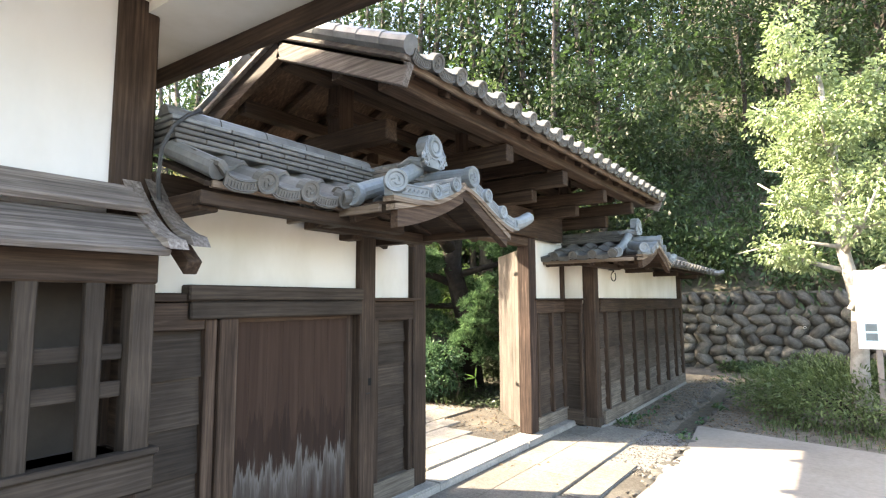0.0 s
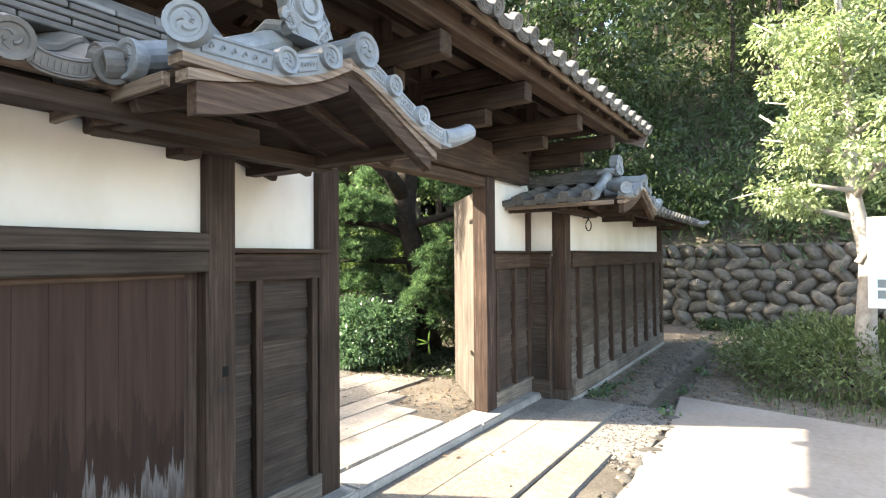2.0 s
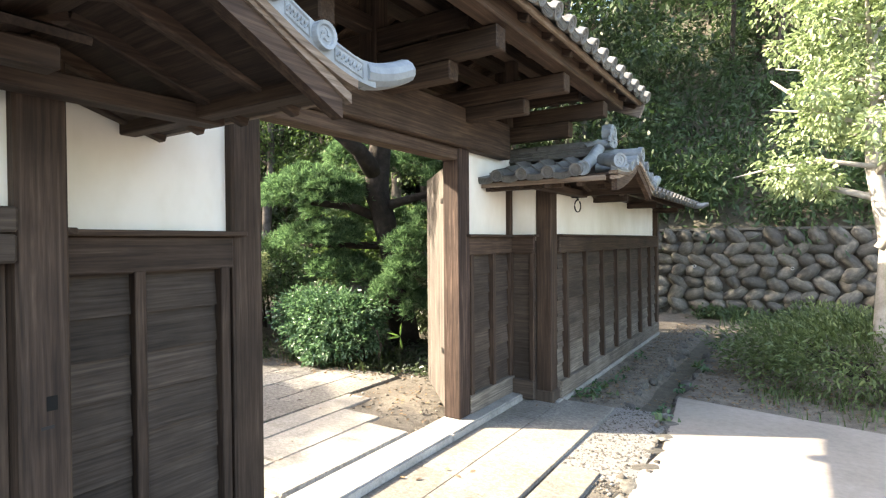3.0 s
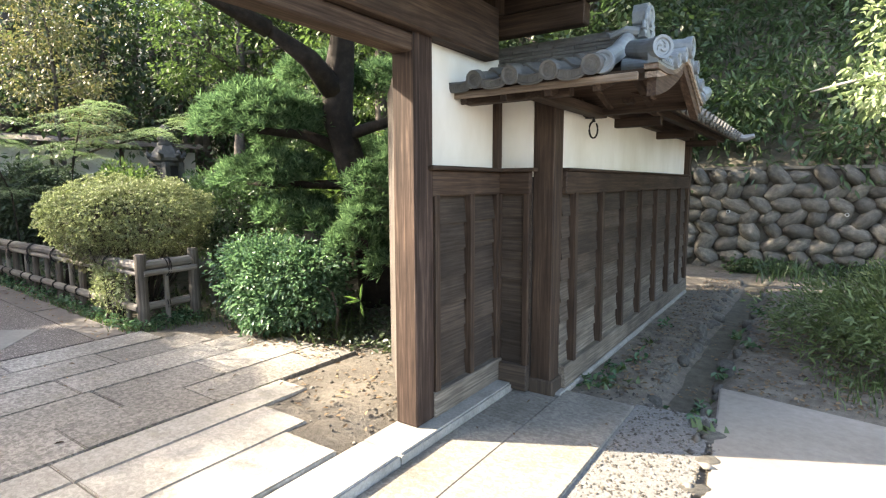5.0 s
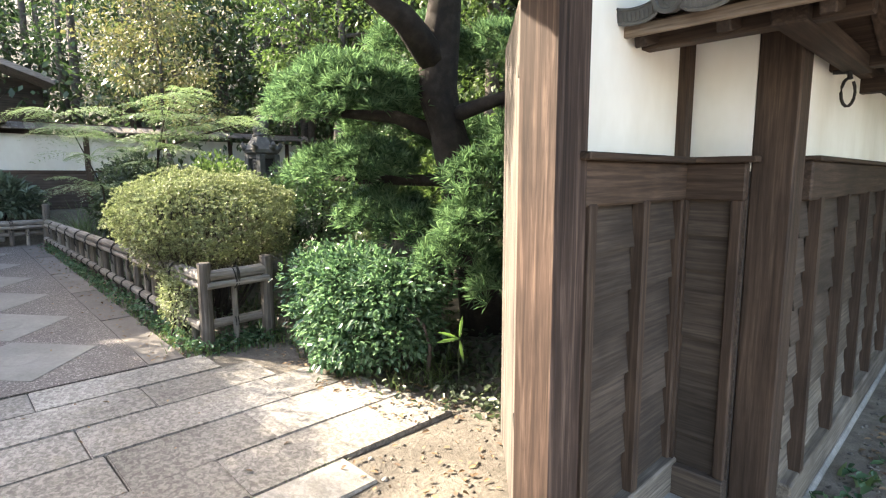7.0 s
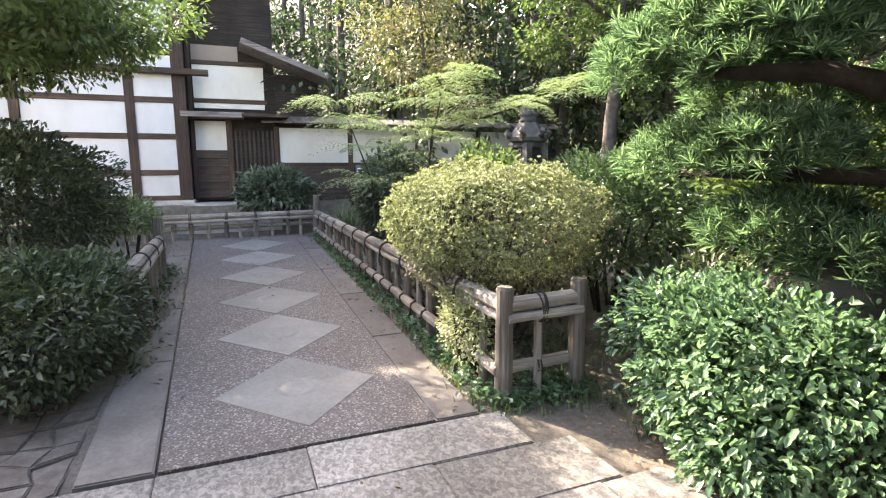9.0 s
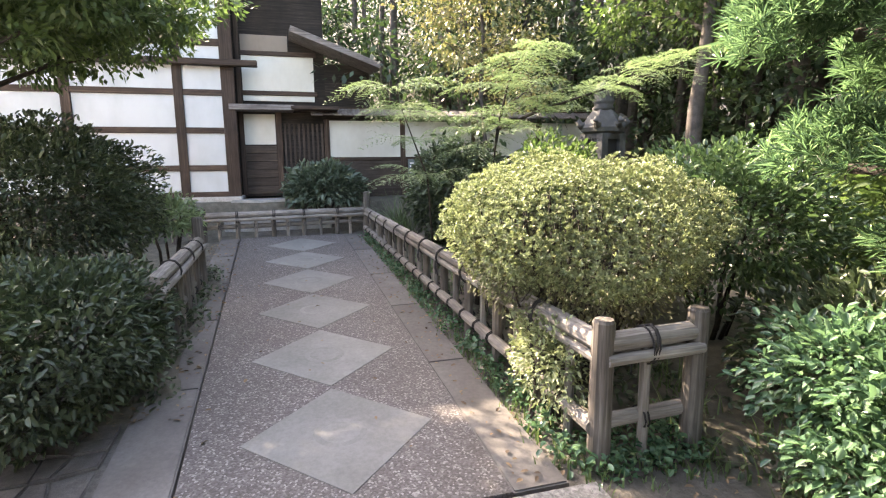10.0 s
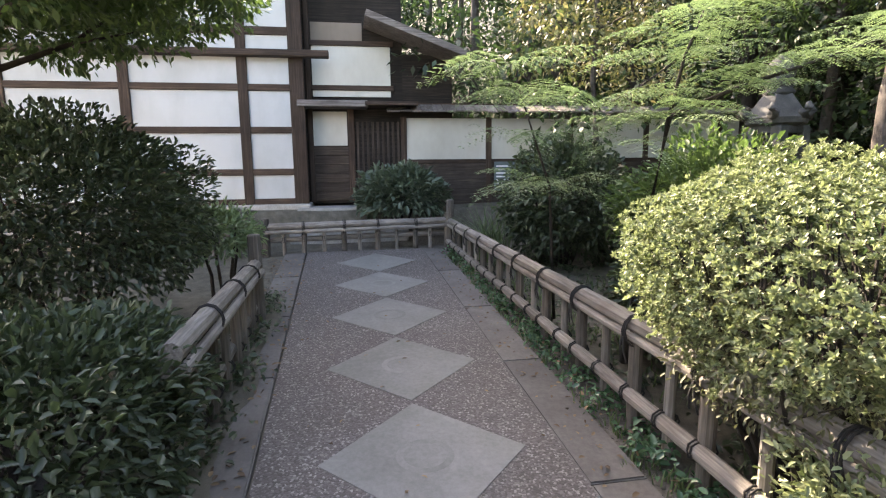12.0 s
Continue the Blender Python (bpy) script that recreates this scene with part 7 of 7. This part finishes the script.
# Added tree, mostly out of view; its crown blocks sun from slabs and path.
build_tree("maple_tree", "taller maple added beside the path to shade the slabs", 26, (-13.1, -0.5, 0.3), 6.6, (1.3, 1.4, 1.2), LEAF_MAPLE, 0.09, 80, 140, BARK, (0.1, 0.4), 0.10, 0.5)
build_tree("garden_tree", "tall green garden tree behind the lantern", 23, (-10.8, 10.0, 0.4), 6.0, (2.0, 1.6, 2.2), LEAF_MAPLE, 0.09, 70, 130)
build_tree("garden_tree", "tall green garden tree beyond the evergreen", 24, (-7.2, 10.2, 0.4), 6.2, (2.0, 1.6, 2.4), LEAF_MAPLE, 0.09, 70, 130)
build_tree("garden_tree", "dark tree at the back of the garden", 25, (-3.9, 10.8, 0.3), 6.0, (1.8, 1.4, 2.2), LEAF_FOREST, 0.1, 60, 130)
build_blades("grass_clump", "arching pampas-like grass clump at the fence", 30, [(-12.6, 5.95), (-12.4, 6.1), (-12.8, 6.05)], 60, 0.95, 0.012, LEAF_GRASS, 0.06, arch=0.8)


# ---- low growth and litter ----
def edge_spots(seed, n, x0, x1, y0, y1):
    r = random.Random(seed)
    return [(r.uniform(x0, x1), r.uniform(y0, y1)) for _ in range(n)]


build_blades("fence_grass", "short green weeds along the foot of the fence", 61, edge_spots(1, 130, -13.0, -6.4, 5.5, 5.66) + edge_spots(2, 30, -6.6, -6.2, 5.5, 6.3), 7, 0.10, 0.010, LEAF_GRASS, 0.04)
def build_ground_cover(name, label, seed, spots, per, size, mat, rise=0.06, spread=0.07):
    """Creeping plants: small broad leaves on short stalks close to the soil."""
    rng = np.random.default_rng(seed)
    P = np.repeat(np.array([(x, y, ground_z(x, y)) for x, y in spots]), per, 0)
    P[:, :2] += rng.normal(size=(len(P), 2)) * spread
    P[:, 2] += rise * rng.random(len(P)) ** 1.3 + 0.012
    out = unit(rng.normal(size=P.shape) * np.array((1, 1, 0.25)))
    me = leaf_mesh(name, rng, P, out, size, 0.62, 0.0, 1.2)
    tagged(link_mesh(name, me, mat), label, "ground cover", kind="stuff")


build_ground_cover("creeping_ivy", "creeping green ivy and weeds along the foot of the fence", 81, edge_spots(21, 150, -13.2, -6.5, 5.55, 5.72) + edge_spots(22, 50, -6.7, -6.35, 5.6, 6.35), 13, 0.042, LEAF_SHRUB, 0.09, 0.045)
build_ground_cover("creeping_ivy", "creeping dark ivy under the shrubs by the path", 82, edge_spots(23, 120, -11.2, -7.6, 3.2, 3.55), 9, 0.045, LEAF_DARK, 0.07, 0.06)
build_ground_cover("garden_weeds", "low weeds and ivy under the evergreen and azalea", 83, edge_spots(24, 220, -6.5, -3.6, 6.25, 7.6) + edge_spots(25, 160, -12.5, -6.6, 5.8, 6.9), 10, 0.05, LEAF_DARK, 0.10, 0.09)
build_ground_cover("gutter_weeds", "small green weeds beside the gutter and footing", 84, [(-2.32, 6.9), (-2.28, 7.05), (-2.3, 7.3), (-1.62, 6.75), (-1.58, 6.95), (-2.2, 7.7), (-1.57, 7.8), (-1.45, 8.6), (-2.3, 8.9), (-1.5, 10.2), (-1.62, 9.3)], 14, 0.06, LEAF_SHRUB, 0.07, 0.05)
build_ground_cover("wall_weeds", "green creepers at the foot of the boulder wall", 85, edge_spots(26, 170, -2.2, 4.5, 13.2, 13.8), 12, 0.08, LEAF_BAMBOO, 0.22, 0.10)
build_blades("bed_grass", "dark strap-leaved grass under the garden shrubs", 62, edge_spots(3, 70, -6.4, -4.5, 6.25, 6.9) + edge_spots(4, 60, -12.5, -6.6, 5.9, 6.8), 9, 0.24, 0.010, LEAF_GRASS, 0.06, arch=0.8)
build_blades("gutter_weeds", "small broad-leaved weeds along the wall footing", 63, [(-2.3, 6.95), (-2.22, 7.1), (-2.3, 7.4), (-1.62, 6.9), (-1.6, 7.2), (-2.25, 8.3), (-1.55, 9.0), (-1.5, 6.6)], 10, 0.09, 0.035, LEAF_GRASS, 0.05, arch=1.0)
build_blades("hill_grass", "tufts of grass at the foot of the boulder wall", 64, edge_spots(5, 90, -1.6, 3.0, 12.6, 13.75), 9, 0.42, 0.02, LEAF_BAMBOO, 0.1, arch=0.8)
build_blades("roadside_grass", "green grass at the foot of the bush", 65, edge_spots(6, 90, -0.9, 1.6, 7.3, 8.3), 8, 0.13, 0.012, LEAF_GRASS, 0.06)
build_blades("garden_moss", "moss and weeds between the garden slabs", 67, edge_spots(8, 60, -5.55, -5.5, 3.3, 6.2) + edge_spots(9, 50, -4.85, -4.8, 3.2, 6.0) + edge_spots(10, 60, -6.36, -6.3, 3.4, 5.6), 4, 0.022, 0.007, LEAF_GRASS, 0.015)
build_blades("moss_joint", "green moss and grass in the paving joint", 66, edge_spots(7, 150, -4.19, -4.15, 3.2, 5.5), 6, 0.035, 0.008, LEAF_GRASS, 0.02)


def build_litter():
    rng = np.random.default_rng(70)
    zones = [(-1.5, 0.4, 7.4, 12.0, 2600), (-2.35, -1.6, 6.8, 12.5, 900), (-4.1, -3.1, 5.3, 6.6, 170), (-6.2, -4.2, 5.95, 6.5, 260), (-13.2, -6.4, 5.25, 5.65, 260), (-13, -6.5, 3.5, 5.2, 60), (-13, -7.4, 3.15, 3.7, 420), (-2.7, -1.7, 3.0, 6.6, 14), (-4.1, -3.1, 3.4, 5.2, 16), (-6.2, -4.2, 3.0, 5.6, 22)]
    P = []
    for x0, x1, y0, y1, n in zones:
        for _ in range(n):
            x, y = rng.uniform(x0, x1), rng.uniform(y0, y1)
            z = ground_z(x, y) + 0.012
            if -6.33 < x < -4.17:
                z = 0.112
            elif x <= -6.33:
                z = 0.10 + 0.037 * (-6.3 - x) + 0.016
            elif x < -3.07 and y < 5.2:
                z = 0.1
            elif -2.76 < x < -1.97 and y < 6.7:
                z = 0.036
            P.append((x, y, z))
    P = np.array(P)
    n = len(P)
    a = rng.normal(size=(n, 3))
    a[:, 2] *= 0.12
    up = rng.normal(size=(n, 3)) * 0.25 + np.array((0, 0, 1.0))
    ln = 0.020 + 0.030 * rng.random(n)
    v, f = leaf_verts(P, a, up, ln, ln * 0.5, 0.12)
    tagged(link_mesh("fallen_leaves", arrays_mesh("fallen_leaves", v, f), LEAF_LITTER), "dry brown leaves scattered over soil and paving", "leaves", kind="stuff")


build_litter()


def build_rock():
    m = pose(-5.42, 7.02, 0.66, 10, 6, 30) @ Matrix.Diagonal((0.66, 0.5, 0.86, 1))
    ob = link_mesh("garden_rock", BOULDERS[3].copy(), BOULDER, m=m)
    tagged(ob, "rough grey-brown garden rock behind the glossy shrub", "rock")


build_rock()


def build_pebbles():
    """Loose small stones on the gravel and along the gutter."""
    rng = np.random.default_rng(80)
    zones = [(-1.95, -1.45, 5.0, 6.8, 2600, 0.011), (-2.4, -1.6, 6.7, 12.5, 2200, 0.013), (-1.5, 0.2, 7.4, 12.0, 1800, 0.012), (-1.56, -1.4, 4.0, 6.8, 50, 0.035), (-4.1, -3.1, 5.2, 6.8, 300, 0.015), (-13, -6.4, 5.5, 5.7, 300, 0.015), (-12.5, -7.5, 3.1, 3.42, 250, 0.018)]
    o = np.array([(1, 0, 0), (-1, 0, 0), (0, 1, 0), (0, -1, 0), (0, 0, 0.6), (0, 0, -0.6)], float)
    tri = np.array([(0, 2, 4), (2, 1, 4), (1, 3, 4), (3, 0, 4), (2, 0, 5), (1, 2, 5), (3, 1, 5), (0, 3, 5)])
    V, F, b = [], [], 0
    for x0, x1, y0, y1, n, size in zones:
        for _ in range(n):
            x, y = rng.uniform(x0, x1), rng.uniform(y0, y1)
            s = size * (0.35 + rng.random() ** 2)
            a = rng.random() * 6.28
            c, d = math.cos(a), math.sin(a)
            q = o * (1 + 0.35 * rng.normal(size=(6, 1))) * np.array((s, s * rng.uniform(0.6, 1), s))
            q = q @ np.array(((c, d, 0), (-d, c, 0), (0, 0, 1)))
            z = max(ground_z(x, y), 0.006 if y < 6.8 and x > -2 else -1)
            V.append(q + np.array((x, y, z + s * 0.15)))
            F.append(tri + b)
            b += 6
    tagged(link_mesh("pebbles", arrays_mesh("pebbles", np.concatenate(V), np.concatenate(F)), PEBBLES_LOOSE), "loose grey pebbles on soil and gravel", "pebbles", kind="stuff")


build_pebbles()


def build_sprout(x, y, z):
    t = thing("bamboo_sprout", (x, y, ground_z(x, y)), "single bright green dwarf bamboo shoot under the evergreen", "plant")
    part("stem", tube([(x, y, ground_z(x, y) - 0.02), (x, y, z - 0.1), (x + 0.01, y, z)], [0.003, 0.0025, 0.002], 6), LEAF_DARK, t)
    for d in ((-0.46, -0.85, -0.05), (0.08, 0.05, 0.98), (0.1, 0.1, -0.95), (-0.4, -0.75, 0.35)):
        v, f = leaf_verts(np.array([(x + 0.01, y, z)]), np.array([d]), np.array([(0.4, -0.6, 0.5)]), np.array([0.16]), np.array([0.024]), 0.15)
        link_mesh("leaf", arrays_mesh("leaf", v, f), LEAF_SPROUT, t)


build_sprout(-4.333, 6.550, 0.476)
